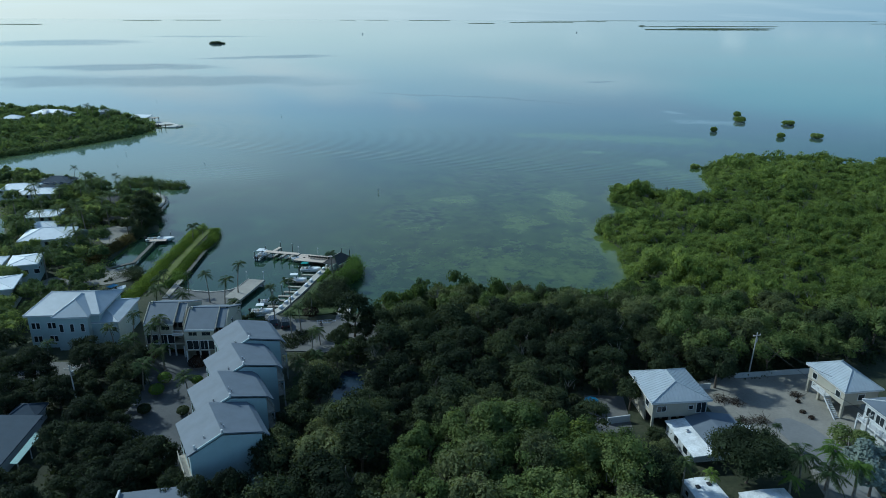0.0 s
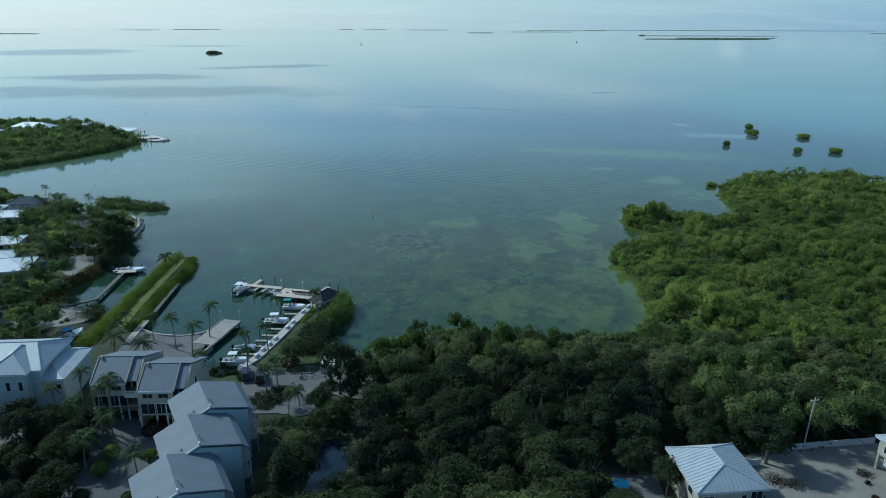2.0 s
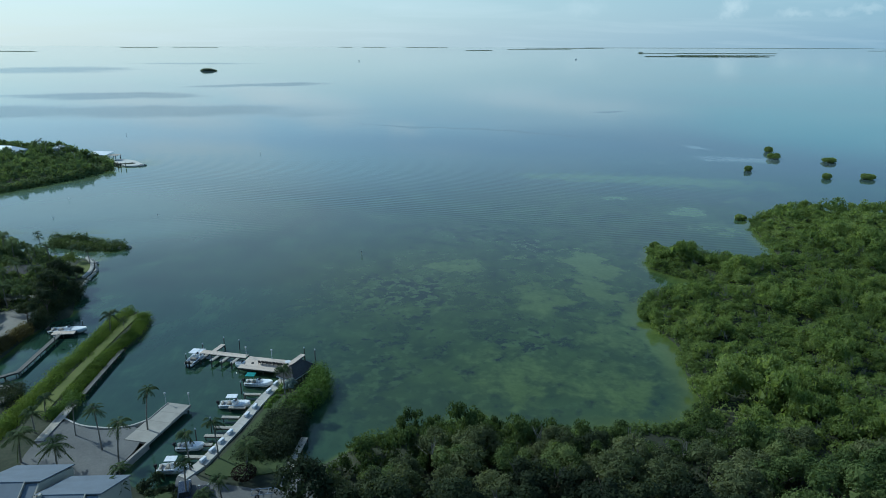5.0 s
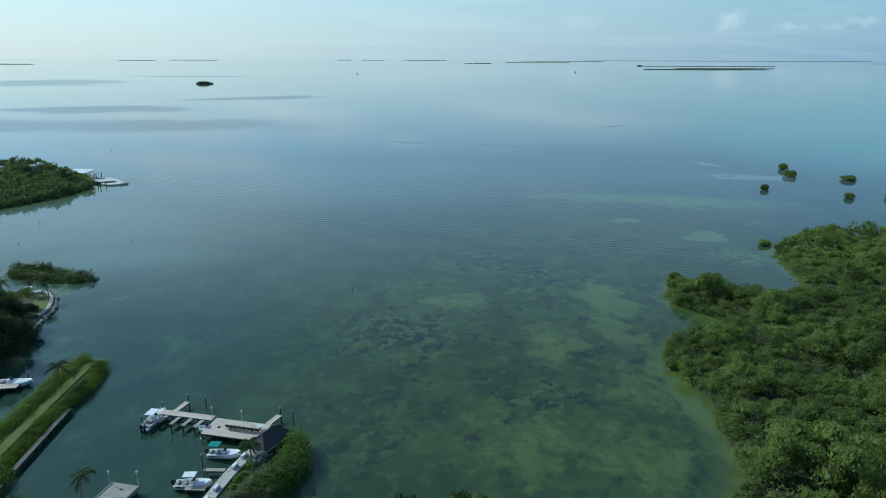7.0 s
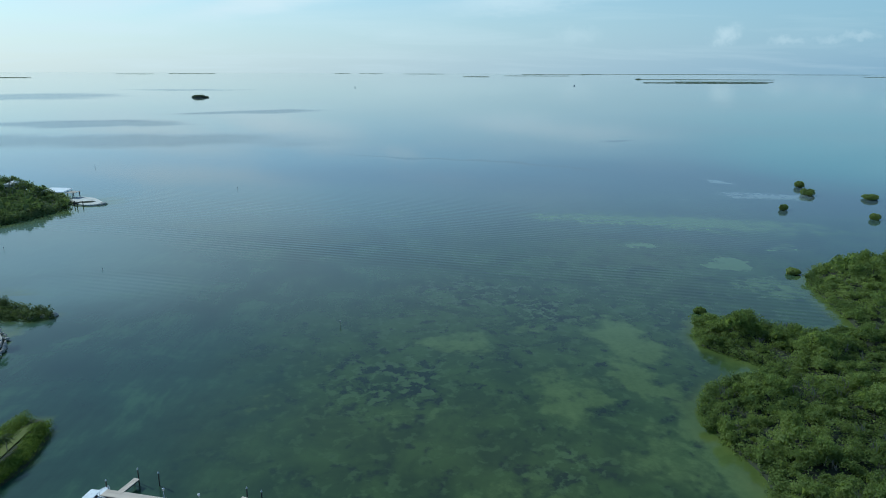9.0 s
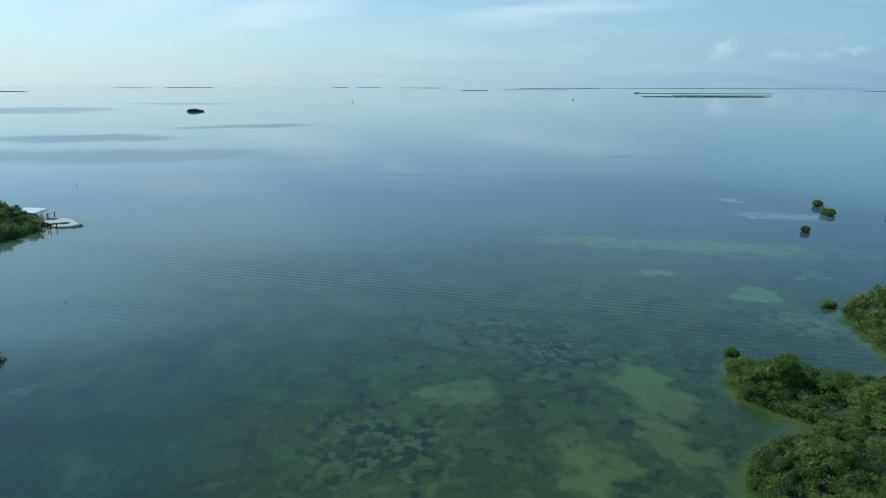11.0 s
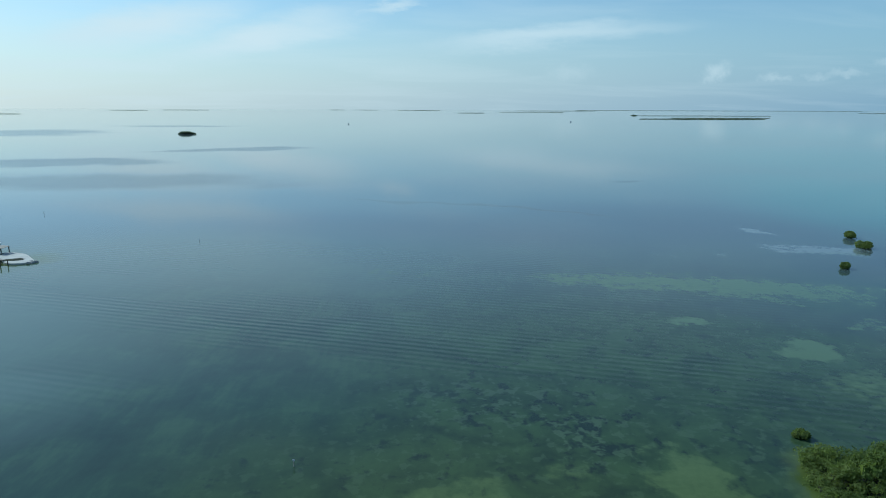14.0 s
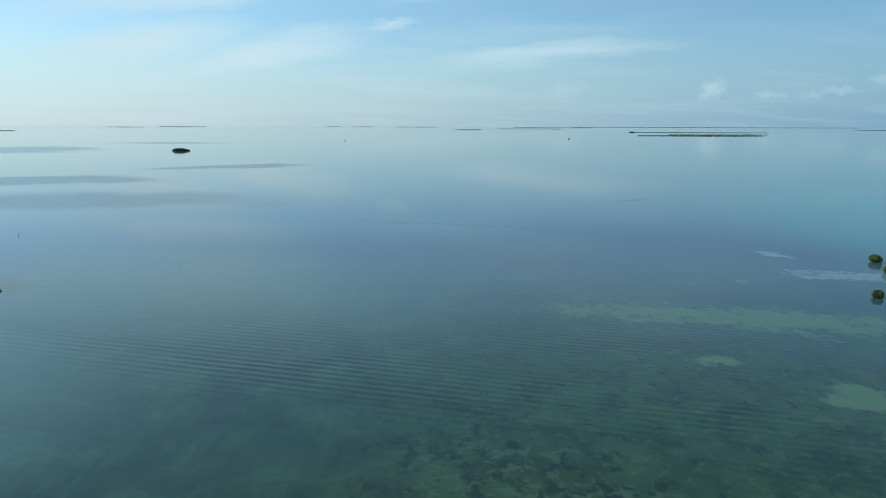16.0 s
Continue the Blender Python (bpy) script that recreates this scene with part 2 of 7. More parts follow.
BARK = plain("bark", (0.14, 0.11, 0.085), 0.9, 0, 0.4, 2.0, 0.03)
PALM_BARK = plain("palm_bark", (0.24, 0.21, 0.17), 0.9, 0, 0.35, 3.0, 0.02)
ROOF_WHITE = plain("white_metal_roof", (0.39, 0.425, 0.455), 0.45, 0, 0.12, 0.6)
ROOF_BRIGHT = plain("white_tile_roof", (0.74, 0.76, 0.77), 0.5, 0, 0.12, 0.6)
ROOF_GREY = plain("grey_membrane_roof", (0.135, 0.158, 0.190), 0.7, 0, 0.16, 0.5)
SLATE = plain("dark_slate_roof", (0.045, 0.064, 0.088), 0.92, 0, 0.15, 0.5)
ROOF_DARK = plain("slate_grey_roof", (0.130, 0.158, 0.190), 0.6, 0, 0.15, 0.5)
WALL_WHITE = plain("white_stucco", (0.50, 0.51, 0.51), 0.75, 0, 0.1, 0.7)
WALL_CREAM = plain("cream_stucco", (0.41, 0.38, 0.31), 0.75, 0, 0.1, 0.7)
WALL_BLUE = plain("pale_blue_boards", (0.39, 0.465, 0.47), 0.7, 0, 0.1, 0.7)
TRIM = plain("white_trim", (0.62, 0.62, 0.62), 0.5, 0, 0.08, 1.0)
CONCRETE = plain("pale_concrete", (0.46, 0.43, 0.38), 0.85, 0, 0.2, 0.5, 0.01)
DRIFT = plain("grey_driftwood", (0.16, 0.148, 0.13), 0.9, 0, 0.35, 1.2, 0.01)
TIMBER = plain("weathered_timber", (0.40, 0.36, 0.30), 0.85, 0, 0.3, 1.2, 0.01)
PILE = plain("wet_piles", (0.09, 0.075, 0.06), 0.8, 0, 0.4, 1.0, 0.02)
DARK = plain("dark_void", (0.03, 0.03, 0.032), 0.8, 0, 0.3, 1.0)
RUBBER = plain("black_rubber", (0.025, 0.025, 0.025), 0.8, 0, 0.2, 2.0)
GEL = plain("white_gelcoat", (0.78, 0.79, 0.80), 0.25, 0, 0.06, 1.0)
STEEL = plain("brushed_steel", (0.5, 0.5, 0.52), 0.3, 1.0, 0.15, 4.0)
ROCK = plain("limestone_rock", (0.40, 0.38, 0.34), 0.9, 0, 0.35, 1.2, 0.05)
THATCH = plain("grey_thatch", (0.065, 0.062, 0.06), 0.95, 0, 0.35, 2.5, 0.05)
gl = Mat("window_glass", 0.08)
gl.color((0.02, 0.026, 0.03))
GLASS = gl.m


# weed-free sand patches on the bed: x, y, half length, half width, turn, strength
SHOALS = ((106, 382, 66, 15, -13, 0.75), (55, 395, 15, 12, 0, 0.62), (-8, 402, 22, 10, -6, 0.28), (166, 488, 6, 12, 20, 0.95), (172, 442, 22, 10, -14, 0.8), (112, 432, 26, 4, -6, 0.35), (100, 319, 9, 8, -10, 0.95),
          (78, 345, 9, 4, 0, 0.8), (131, 338, 9, 5, -20, 0.6), (104, 294, 13, 12, 0, 0.55), (47, 256, 7, 15, 10, 0.95), (45, 233, 6, 14, 14, 0.85), (27, 227, 7, 12, 0, 0.75), (4, 253, 12, 6, 5, 0.72),
          (49, 201, 5, 17, 0, 0.8), (41, 202, 6, 12, 0, 0.55), (16, 182, 15, 15, 0, 0.5), (36, 176, 12, 12, 0, 0.6), (28, 262, 6, 4, 0, 0.5), (-22, 240, 8, 4, 0, 0.28), (-36, 226, 7, 5, 20, 0.28), (-6, 216, 9, 7, 0, 0.35))
# the thickest weed beds
THICK = ((30, 277, 9, 12, 0, 1.0), (-8, 231, 13, 14, 0, 1.0), (23, 200, 6, 7, 0, 0.9), (-14, 184, 9, 15, 0, 0.6), (56, 216, 5, 12, 0, 0.6), (12, 292, 22, 12, 0, 0.6), (62, 268, 8, 14, 0, 0.5))


def sea_material():
    m = Mat("bay_water", 0.05, 0, 1.33)
    p = m.pos()

    def warped(scale, detail, reach):
        """Position pushed about by a slow noise, for ragged outlines."""
        w = m.n.new("ShaderNodeTexNoise")
        w.inputs["Scale"].default_value, w.inputs["Detail"].default_value = scale, detail
        m.l.new(p, w.inputs["Vector"])
        push = m.n.new("ShaderNodeVectorMath")
        push.operation = "MULTIPLY_ADD"
        push.inputs[1].default_value = (reach[0], reach[1], 0)
        back = m.n.new("ShaderNodeVectorMath")
        back.operation = "SUBTRACT"
        back.inputs[1].default_value = (reach[0] / 2, reach[1] / 2, 0)
        m.l.new(p, back.inputs[0])
        m.l.new(w.outputs["Color"], push.inputs[0])
        m.l.new(back.outputs[0], push.inputs[2])
        return push.outputs[0]

    def spots(vec, items, lo, hi):
        """Soft ellipses, the strongest at each place."""
        out = None
        for x, y, rx, ry, turn, k in items:
            mp = m.n.new("ShaderNodeMapping")
            mp.vector_type = "TEXTURE"
            mp.inputs["Location"].default_value = (x, y, 0)
            mp.inputs["Rotation"].default_value = (0, 0, radians(turn))
            mp.inputs["Scale"].default_value = (rx, ry, 1e6)
            m.l.new(vec, mp.inputs[0])
            ln = m.n.new("ShaderNodeVectorMath")
            ln.operation = "LENGTH"
            m.l.new(mp.outputs[0], ln.inputs[0])
            r = m.n.new("ShaderNodeMapRange")
            r.interpolation_type = "SMOOTHSTEP"
            for i, v in ((1, lo), (2, hi), (3, k), (4, 0.0)):
                r.inputs[i].default_value = v
            m.l.new(ln.outputs["Value"], r.inputs[0])
            out = r.outputs[0] if out is None else m.math("MAXIMUM", out, r.outputs[0])
        return out

    def along(lo, hi):
        """0 to 1 with the distance out into the bay."""
        sx = m.n.new("ShaderNodeSeparateXYZ")
        m.l.new(p, sx.inputs[0])
        r = m.n.new("ShaderNodeMapRange")
        r.interpolation_type = "SMOOTHSTEP"
        r.inputs[1].default_value, r.inputs[2].default_value = lo, hi
        m.l.new(sx.outputs["Y"], r.inputs[0])
        return r.outputs[0]

    def step(v, lo, hi):
        r = m.n.new("ShaderNodeMapRange")
        r.interpolation_type = "SMOOTHSTEP"
        r.inputs[1].default_value, r.inputs[2].default_value = lo, hi
        m.l.new(v, r.inputs[0])
        return r.outputs[0]

    # the bed: weed and sand seen through shallow water
    blotch = m.noise(p, 0.085, 7, 0.62, 0.4)
    patch = m.noise(m.pos((1, 0.85, 1), 20, (31, 7, 0)), 0.22, 5, 0.6, 0.25)
    fleck = m.noise(m.pos((1, 0.9, 1), -15, (9, 52, 0)), 0.34, 4, 0.58, 0.2)
    tuft = m.noise(p, 0.9, 4, 0.65, 0.2)
    scar = m.noise(m.pos((0.5, 0.11, 1), -24), 1.0, 4, 0.6)
    shoal = spots(warped(0.075, 6, (22, 22)), SHOALS, 0.25, 1.6)
    thick = spots(warped(0.06, 5, (20, 20)), THICK, 0.3, 1.6)
    zone = spots(warped(0.02, 3, (40, 40)), ((20, 232, 64, 88, 0, 1.0), (75, 300, 90, 70, 0, 0.8)), 0.5, 1.35)
    near = m.math("SUBTRACT", 1.0, along(215, 330))
    # open bed: calm teal, with faint paler drifts
    drift = m.math("ADD", m.math("MULTIPLY", m.noise(p, 0.06, 6, 0.62, 0.4), 0.72), m.math("MULTIPLY", scar, 0.28))
    calm = m.mix(near, m.ramp(drift, (0.36, (0.036, 0.062, 0.050)), (0.50, (0.044, 0.078, 0.058)), (0.64, (0.064, 0.110, 0.070))), m.ramp(drift, (0.36, (0.021, 0.043, 0.030)), (0.52, (0.029, 0.060, 0.038)), (0.64, (0.048, 0.094, 0.050))))
    # weed meadow: olive growth, dark clumps and small bare flecks
    olive = m.mix(near, m.ramp(blotch, (0.36, (0.031, 0.056, 0.033)), (0.62, (0.056, 0.098, 0.048))), m.ramp(blotch, (0.36, (0.028, 0.046, 0.017)), (0.62, (0.053, 0.084, 0.025))))
    darkness = m.math("ADD", m.math("MULTIPLY", patch, 0.75), m.math("MULTIPLY", thick, 0.10))
    darkness = m.math("ADD", darkness, m.math("MULTIPLY", tuft, 0.16))
    clump = m.math("MULTIPLY", step(darkness, 0.49, 0.60), 0.85)
    meadow = m.mix(clump, olive, m.mix(near, (0.019, 0.033, 0.027), (0.018, 0.027, 0.017)))
    bits = m.math("MULTIPLY", step(m.math("ADD", fleck, m.math("MULTIPLY", thick, 0.05)), 0.54, 0.63), m.math("ADD", 0.38, m.math("MULTIPLY", thick, 0.34)))
    meadow = m.mix(bits, meadow, m.mix(near, (0.092, 0.132, 0.090), (0.080, 0.122, 0.044)))
    bed = m.mix(zone, calm, meadow)
    # paler and bluer with distance: brightness the sky's reflection lacks, put into colour
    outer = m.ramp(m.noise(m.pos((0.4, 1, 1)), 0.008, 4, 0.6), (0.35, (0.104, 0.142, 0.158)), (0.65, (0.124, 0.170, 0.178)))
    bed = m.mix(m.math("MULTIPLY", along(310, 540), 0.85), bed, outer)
    dusk = spots(warped(0.010, 5, (90, 70)), ((150, 520, 105, 62, -14, 0.7), (20, 500, 120, 40, -8, 0.5), (215, 430, 60, 40, 0, 0.6), (118, 352, 60, 14, -12, 0.25)), 0.3, 1.5)
    bed = m.mix(dusk, bed, (0.062, 0.078, 0.100))
    shelf = spots(warped(0.006, 4, (120, 120)), ((345, 610, 130, 180, 0, 0.9), (520, 900, 220, 260, 0, 0.8), (900, 1500, 400, 500, 0, 0.6)), 0.4, 1.4)
    bed = m.mix(shelf, bed, (0.070, 0.205, 0.186))
    # pale patches on the left: the sky's glare put into the bed colour
    left_glare = spots(warped(0.015, 4, (60, 60)), ((-165, 335, 85, 60, 0, 0.75), (-120, 420, 130, 60, 0, 0.55), (-112, 300, 34, 24, 0, 0.65)), 0.3, 1.5)
    bed = m.mix(left_glare, bed, (0.130, 0.195, 0.168))
    bare = m.math("ADD", m.math("MULTIPLY", shoal, 0.66), m.math("MULTIPLY", m.math("SUBTRACT", m.math("ADD", m.math("MULTIPLY", blotch, 0.5), m.math("MULTIPLY", patch, 0.5)), 0.52), -1.5))
    bare = m.math("ADD", bare, m.math("MULTIPLY", m.math("SUBTRACT", fleck, 0.5), 0.5))
    cover = m.math("MULTIPLY", step(bare, 0.18, 0.54), m.ramp(shoal, (0.05, 0.0), (0.30, 1.0)))
    grain = m.ramp(m.math("ADD", m.math("MULTIPLY", tuft, 0.4), m.math("MULTIPLY", blotch, 0.6)), (0.38, (0.070, 0.104, 0.030)), (0.62, (0.104, 0.146, 0.046)))
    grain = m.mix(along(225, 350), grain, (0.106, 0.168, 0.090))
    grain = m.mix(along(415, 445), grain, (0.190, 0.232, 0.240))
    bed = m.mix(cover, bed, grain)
    # shallows along the shores, greener where the bed rises
    shore = m.n.new("ShaderNodeAttribute")
    shore.attribute_name = "shallow"
    rim = m.math("ADD", shore.outputs["Fac"], m.math("MULTIPLY", m.math("SUBTRACT", blotch, 0.5), 0.9))
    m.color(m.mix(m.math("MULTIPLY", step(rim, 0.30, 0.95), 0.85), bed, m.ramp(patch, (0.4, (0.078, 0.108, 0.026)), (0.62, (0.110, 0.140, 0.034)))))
    # long low wake crests crossing the bay, broken along their length
    swell = m.n.new("ShaderNodeTexWave")
    swell.bands_direction = "Y"
    swell.inputs["Scale"].default_value = 0.105
    swell.inputs["Distortion"].default_value = 1.1
    swell.inputs["Detail"].default_value = 2
    swell.inputs["Detail Scale"].default_value = 0.16
    m.l.new(m.pos((1, 1, 1), 17), swell.inputs["Vector"])
    where = spots(warped(0.012, 3, (40, 26)), ((-30, 337, 150, 17, -19.7, 1.0), (-35, 392, 180, 56, -12, 0.5), (-95, 303, 34, 16, -20, 0.5), (96, 284, 55, 26, -22, 0.6)), 0.25, 1.5)
    broken = m.ramp(m.noise(m.pos((0.018, 0.10, 1), 17), 1.0, 4, 0.6), (0.32, 0.15), (0.66, 1.0))
    m.bump(m.math("MULTIPLY", swell.outputs["Fac"], m.math("MULTIPLY", where, broken)), 0.45, 0.11)
    m.bump(m.noise(m.pos((1, 1.5, 1), 8), 0.5, 3, 0.55), 0.05, 0.08)
    # breeze: a few patches of ruffled water lie duller than the slick between them
    ruffle = spots(warped(0.011, 6, (150, 110)), ((-300, 700, 210, 70, 0, 0.15), (-390, 870, 130, 50, 4, 0.15), (-250, 1062, 110, 40, 29, 0.14), (-790, 1500, 170, 170, 0, 0.12), (-620, 1860, 160, 60, 0, 0.10), (35, 566, 110, 4, -30, 0.12), (144, 707, 26, 9, 0, 0.12)), 0.5, 1.25)
    m.rough(m.math("ADD", ruffle, 0.06))
    return m.m


def ground_material():
    m = Mat("ground", 0.95)
    p = m.pos()
    n1, n2 = m.noise(p, 0.09, 4), m.noise(p, 1.3, 5, 0.65)
    c = m.ramp(m.math("ADD", m.math("MULTIPLY", n1, 0.6), m.math("MULTIPLY", n2, 0.4)), (0.35, (0.02, 0.022, 0.013)), (0.5, (0.034, 0.042, 0.02)), (0.65, (0.065, 0.065, 0.038)))
    m.color(c).bump(n2, 0.5, 0.05)
    return m.m


def drive_material(name, lo, hi):
    m = Mat(name, 0.9)
    p = m.pos()
    n1, n2 = m.noise(p, 0.15, 4, 0.6), m.noise(p, 2.5, 5, 0.7)
    m.color(m.ramp(m.math("ADD", m.math("MULTIPLY", n1, 0.6), m.math("MULTIPLY", n2, 0.4)), (0.33, lo), (0.66, hi))).bump(n2, 0.4, 0.02)
    return m.m


SEA = sea_material()
GROUND = ground_material()
SAND = drive_material("pale_gravel", (0.092, 0.092, 0.09), (0.165, 0.162, 0.153))
GRAVEL = drive_material("white_gravel", (0.168, 0.158, 0.138), (0.285, 0.268, 0.232))
PAVING = drive_material("grey_paving", (0.150, 0.153, 0.154), (0.215, 0.217, 0.215))
GRASS = drive_material("sunlit_grass", (0.085, 0.108, 0.018), (0.145, 0.158, 0.032))
# drive gravel darkened so that its colour holds part of the shade there
DRIVE = drive_material("shaded_grey_gravel", (0.066, 0.070, 0.074), (0.108, 0.111, 0.114))
LAWN = drive_material("lawn", (0.028, 0.048, 0.012), (0.062, 0.085, 0.022))

# ---- building tools ----
def np_mesh(name, verts, faces, mat, smooth=False):
    """A mesh from arrays of vertices and equal-sided faces."""
    verts, faces = np.asarray(verts, np.float32), np.asarray(faces, np.int32)
    k = faces.shape[1]
    me = bpy.data.meshes.new(name)
    me.vertices.add(len(verts))
    me.vertices.foreach_set("co", verts.ravel())
    me.loops.add(faces.size)
    me.loops.foreach_set("vertex_index", faces.ravel())
    me.polygons.add(len(faces))
    me.polygons.foreach_set("loop_start", np.arange(0, faces.size, k, dtype=np.int32))
    if smooth:
        me.polygons.foreach_set("use_smooth", np.ones(len(faces), bool))
    me.materials.append(mat)
    me.update(calc_edges=True)
    return me


def thing(name, label, category, m=None, group="", kind=""):
    ob = tagged(new(name), label, category, group, kind)
    ob.matrix_world = m if m is not None else Matrix()
    return ob


def part(name, bm, material, parent, label="", smooth=False):
    """Links a bmesh (or a ready mesh) as one mesh object under a thing or a part."""
    if isinstance(bm, bmesh.types.BMesh):
        me = bpy.data.meshes.new(name)
        bm.to_mesh(me)
        bm.free()
        if material:
            me.materials.append(material)
        if smooth:
            me.polygons.foreach_set("use_smooth", [True] * len(me.polygons))
    else:
        me = bm
    ob = new(name, me)
    if parent is not None:
        ob.parent = parent
    if label:
        tagged(ob, label)
    return ob


def solid(name, bm, material, label, category, m=None, group="", kind="", smooth=False):
    """A thing that is one mesh."""
    ob = part(name, bm, material, None, "", smooth)
    if m is not None:
        ob.matrix_world = m
    return tagged(ob, label, category, group, kind)


def box(x0, y0, z0, x1, y1, z1, bm=None, bevel=0.0):
    b = bmesh.new()
    bmesh.ops.create_cube(b, size=1.0, matrix=Matrix.Translation(((x0 + x1) / 2, (y0 + y1) / 2, (z0 + z1) / 2)) @ Matrix.Diagonal((x1 - x0, y1 - y0, z1 - z0, 1)))
    if bevel:
        bmesh.ops.bevel(b, geom=b.edges[:], offset=bevel, segments=1, affect="EDGES")
    return join(bm, b)


def join(bm, b):
    if bm is None:
        return b
    me = bpy.data.meshes.new("tmp")
    b.to_mesh(me)
    b.free()
    bm.from_mesh(me)
    bpy.data.meshes.remove(me)
    return bm


def tube(points, radii, sides=8, bm=None):
    """A tapering tube along points, closed at both ends."""
    b = bmesh.new()
    rings = []
    pts = [Vector(p) for p in points]
    for k, p in enumerate(pts):
        d = (pts[min(k + 1, len(pts) - 1)] - pts[max(k - 1, 0)]).normalized()
        q = d.to_track_quat("Z", "Y")
        rings.append([b.verts.new(p + q @ Vector((math.cos(a) * radii[k], math.sin(a) * radii[k], 0))) for a in (2 * math.pi * s / sides for s in range(sides))])
    for r0, r1 in zip(rings, rings[1:]):
        for s in range(sides):
            b.faces.new((r0[s], r0[(s + 1) % sides], r1[(s + 1) % sides], r1[s]))
    b.faces.new(rings[0][::-1])
    b.faces.new(rings[-1])
    return join(bm, b)


def prism(outline, z0, z1, bm=None):
    """A flat outline pulled up from z0 to z1."""
    b = bmesh.new()
    low = [b.verts.new((x, y, z0)) for x, y in outline]
    high = [b.verts.new((x, y, z1)) for x, y in outline]
    n = len(outline)
    b.faces.new(low[::-1])
    b.faces.new(high)
    for k in range(n):
        b.faces.new((low[k], low[(k + 1) % n], high[(k + 1) % n], high[k]))
    bmesh.ops.recalc_face_normals(b, faces=b.faces[:])
    return join(bm, b)


def slab(points, thick, bm=None):
    """A sheet through 3D corner points, thick metres deep below them."""
    b = bmesh.new()
    top = [b.verts.new(p) for p in points]
    low = [b.verts.new((p[0], p[1], p[2] - thick)) for p in points]
    n = len(points)
    b.faces.new(top)
    b.faces.new(low[::-1])
    for k in range(n):
        b.faces.new((top[k], low[k], low[(k + 1) % n], top[(k + 1) % n]))
    bmesh.ops.recalc_face_normals(b, faces=b.faces[:])
    return join(bm, b)


def smooth_line(pts, step=2.0, closed=True):
    """A rounded line through a few control points (Catmull-Rom)."""
    out, n = [], len(pts)
    for k in range(n if closed else n - 1):
        q = [np.array(pts[(k + j) % n] if closed else pts[min(max(k + j, 0), n - 1)], float) for j in (-1, 0, 1, 2)]
        steps = max(int(np.linalg.norm(q[2] - q[1]) / step), 1)
        for s in range(steps):
            t = s / steps
            out.append(tuple(0.5 * ((2 * q[1]) + (q[2] - q[0]) * t + (2 * q[0] - 5 * q[1] + 4 * q[2] - q[3]) * t * t + (3 * q[1] - q[0] - 3 * q[2] + q[3]) * t ** 3)))
    if not closed:
        out.append(tuple(map(float, pts[-1])))
    return out


def inside(P, poly):
    """Which of the points P lie in the outline."""
    P, poly = np.asarray(P, float), np.asarray(poly, float)
    hit = np.zeros(len(P), bool)
    for a, b in zip(poly, np.roll(poly, -1, 0)):
        cross = (a[1] > P[:, 1]) != (b[1] > P[:, 1])
        with np.errstate(divide="ignore", invalid="ignore"):
            hit ^= cross & (P[:, 0] < (b[0] - a[0]) * (P[:, 1] - a[1]) / (b[1] - a[1] + 1e-12) + a[0])
    return hit


def distance(P, poly):
    """Signed distance of points to an outline, positive inside."""
    P, poly = np.asarray(P, float), np.asarray(poly, float)
    d = np.full(len(P), 1e9)
    for a, b in zip(poly, np.roll(poly, -1, 0)):
        ab = b - a
        t = np.clip(((P - a) @ ab) / (ab @ ab + 1e-12), 0, 1)
        d = np.minimum(d, np.linalg.norm(P - a - t[:, None] * ab, axis=1))
    return np.where(inside(P, poly), d, -d)

# ---- ground, sea and shore ----
MAIN = [(-420, -260), (420, -260), (420, 300), (260, 300), (204, 308), (176, 317), (150, 322), (128, 312), (117, 300), (113, 281), (109, 259), (93, 256),
        (79, 262), (69, 264), (65, 250), (72, 241), (80, 236.5), (71, 232.5), (61, 229), (53, 220), (52.5, 208), (55, 196), (52, 182), (51, 170), (43, 162), (32, 161), (20, 158), (8, 163),
        (-4, 161), (-13, 156.5), (-19, 150.5), (-21, 148.5), (-24, 149), (-23.6, 158.7), (-24, 166), (-22.9, 170), (-20.8, 177), (-21.6, 182), (-26, 185.5),
        (-30.4, 179), (-33.5, 173), (-35.6, 162), (-38.4, 149), (-41, 144), (-44, 144), (-49.4, 148), (-49.6, 155), (-51.2, 160.2), (-52.6, 161.7), (-56, 160.8), (-60, 161),
        (-66.6, 163.6), (-67.6, 168), (-68.2, 176), (-69.2, 191), (-67.6, 200), (-68.8, 209), (-73.5, 216), (-77.6, 215.5), (-77.4, 198.7), (-76.8, 175), (-75.8, 164),
        (-75.7, 156), (-76, 150), (-78, 150), (-79, 158), (-79.2, 163), (-78.6, 170), (-80.6, 176), (-88, 178), (-93, 182.3), (-93.5, 189), (-94.2, 202), (-93, 210), (-90, 213),
        (-93, 220), (-97.5, 230), (-99.8, 245), (-103.5, 254), (-108.5, 260), (-113, 258), (-120, 259), (-132, 266), (-150, 280), (-190, 290), (-420, 300)]
CANAL = [(-420, 250), (-160, 240), (-146, 223), (-135, 205), (-129, 196), (-132, 193), (-160, 215), (-420, 215)]
STRIP = [(-131.0, 281), (-127, 273.5), (-115, 270.3), (-104.5, 268.6), (-102.2, 270.8), (-113, 274), (-122, 279.5)]
FAR_POINT = [(-420, 255), (-260, 268), (-228, 305), (-212, 330), (-196, 353), (-180, 379), (-171.5, 401), (-171, 415), (-180, 432), (-208, 452), (-245, 480), (-300, 492), (-420, 470)]
SANDBAR = [(-174, 424), (-170, 419), (-163, 421), (-160.5, 424), (-164, 428)]
LAND = [MAIN, STRIP, FAR_POINT, SANDBAR]


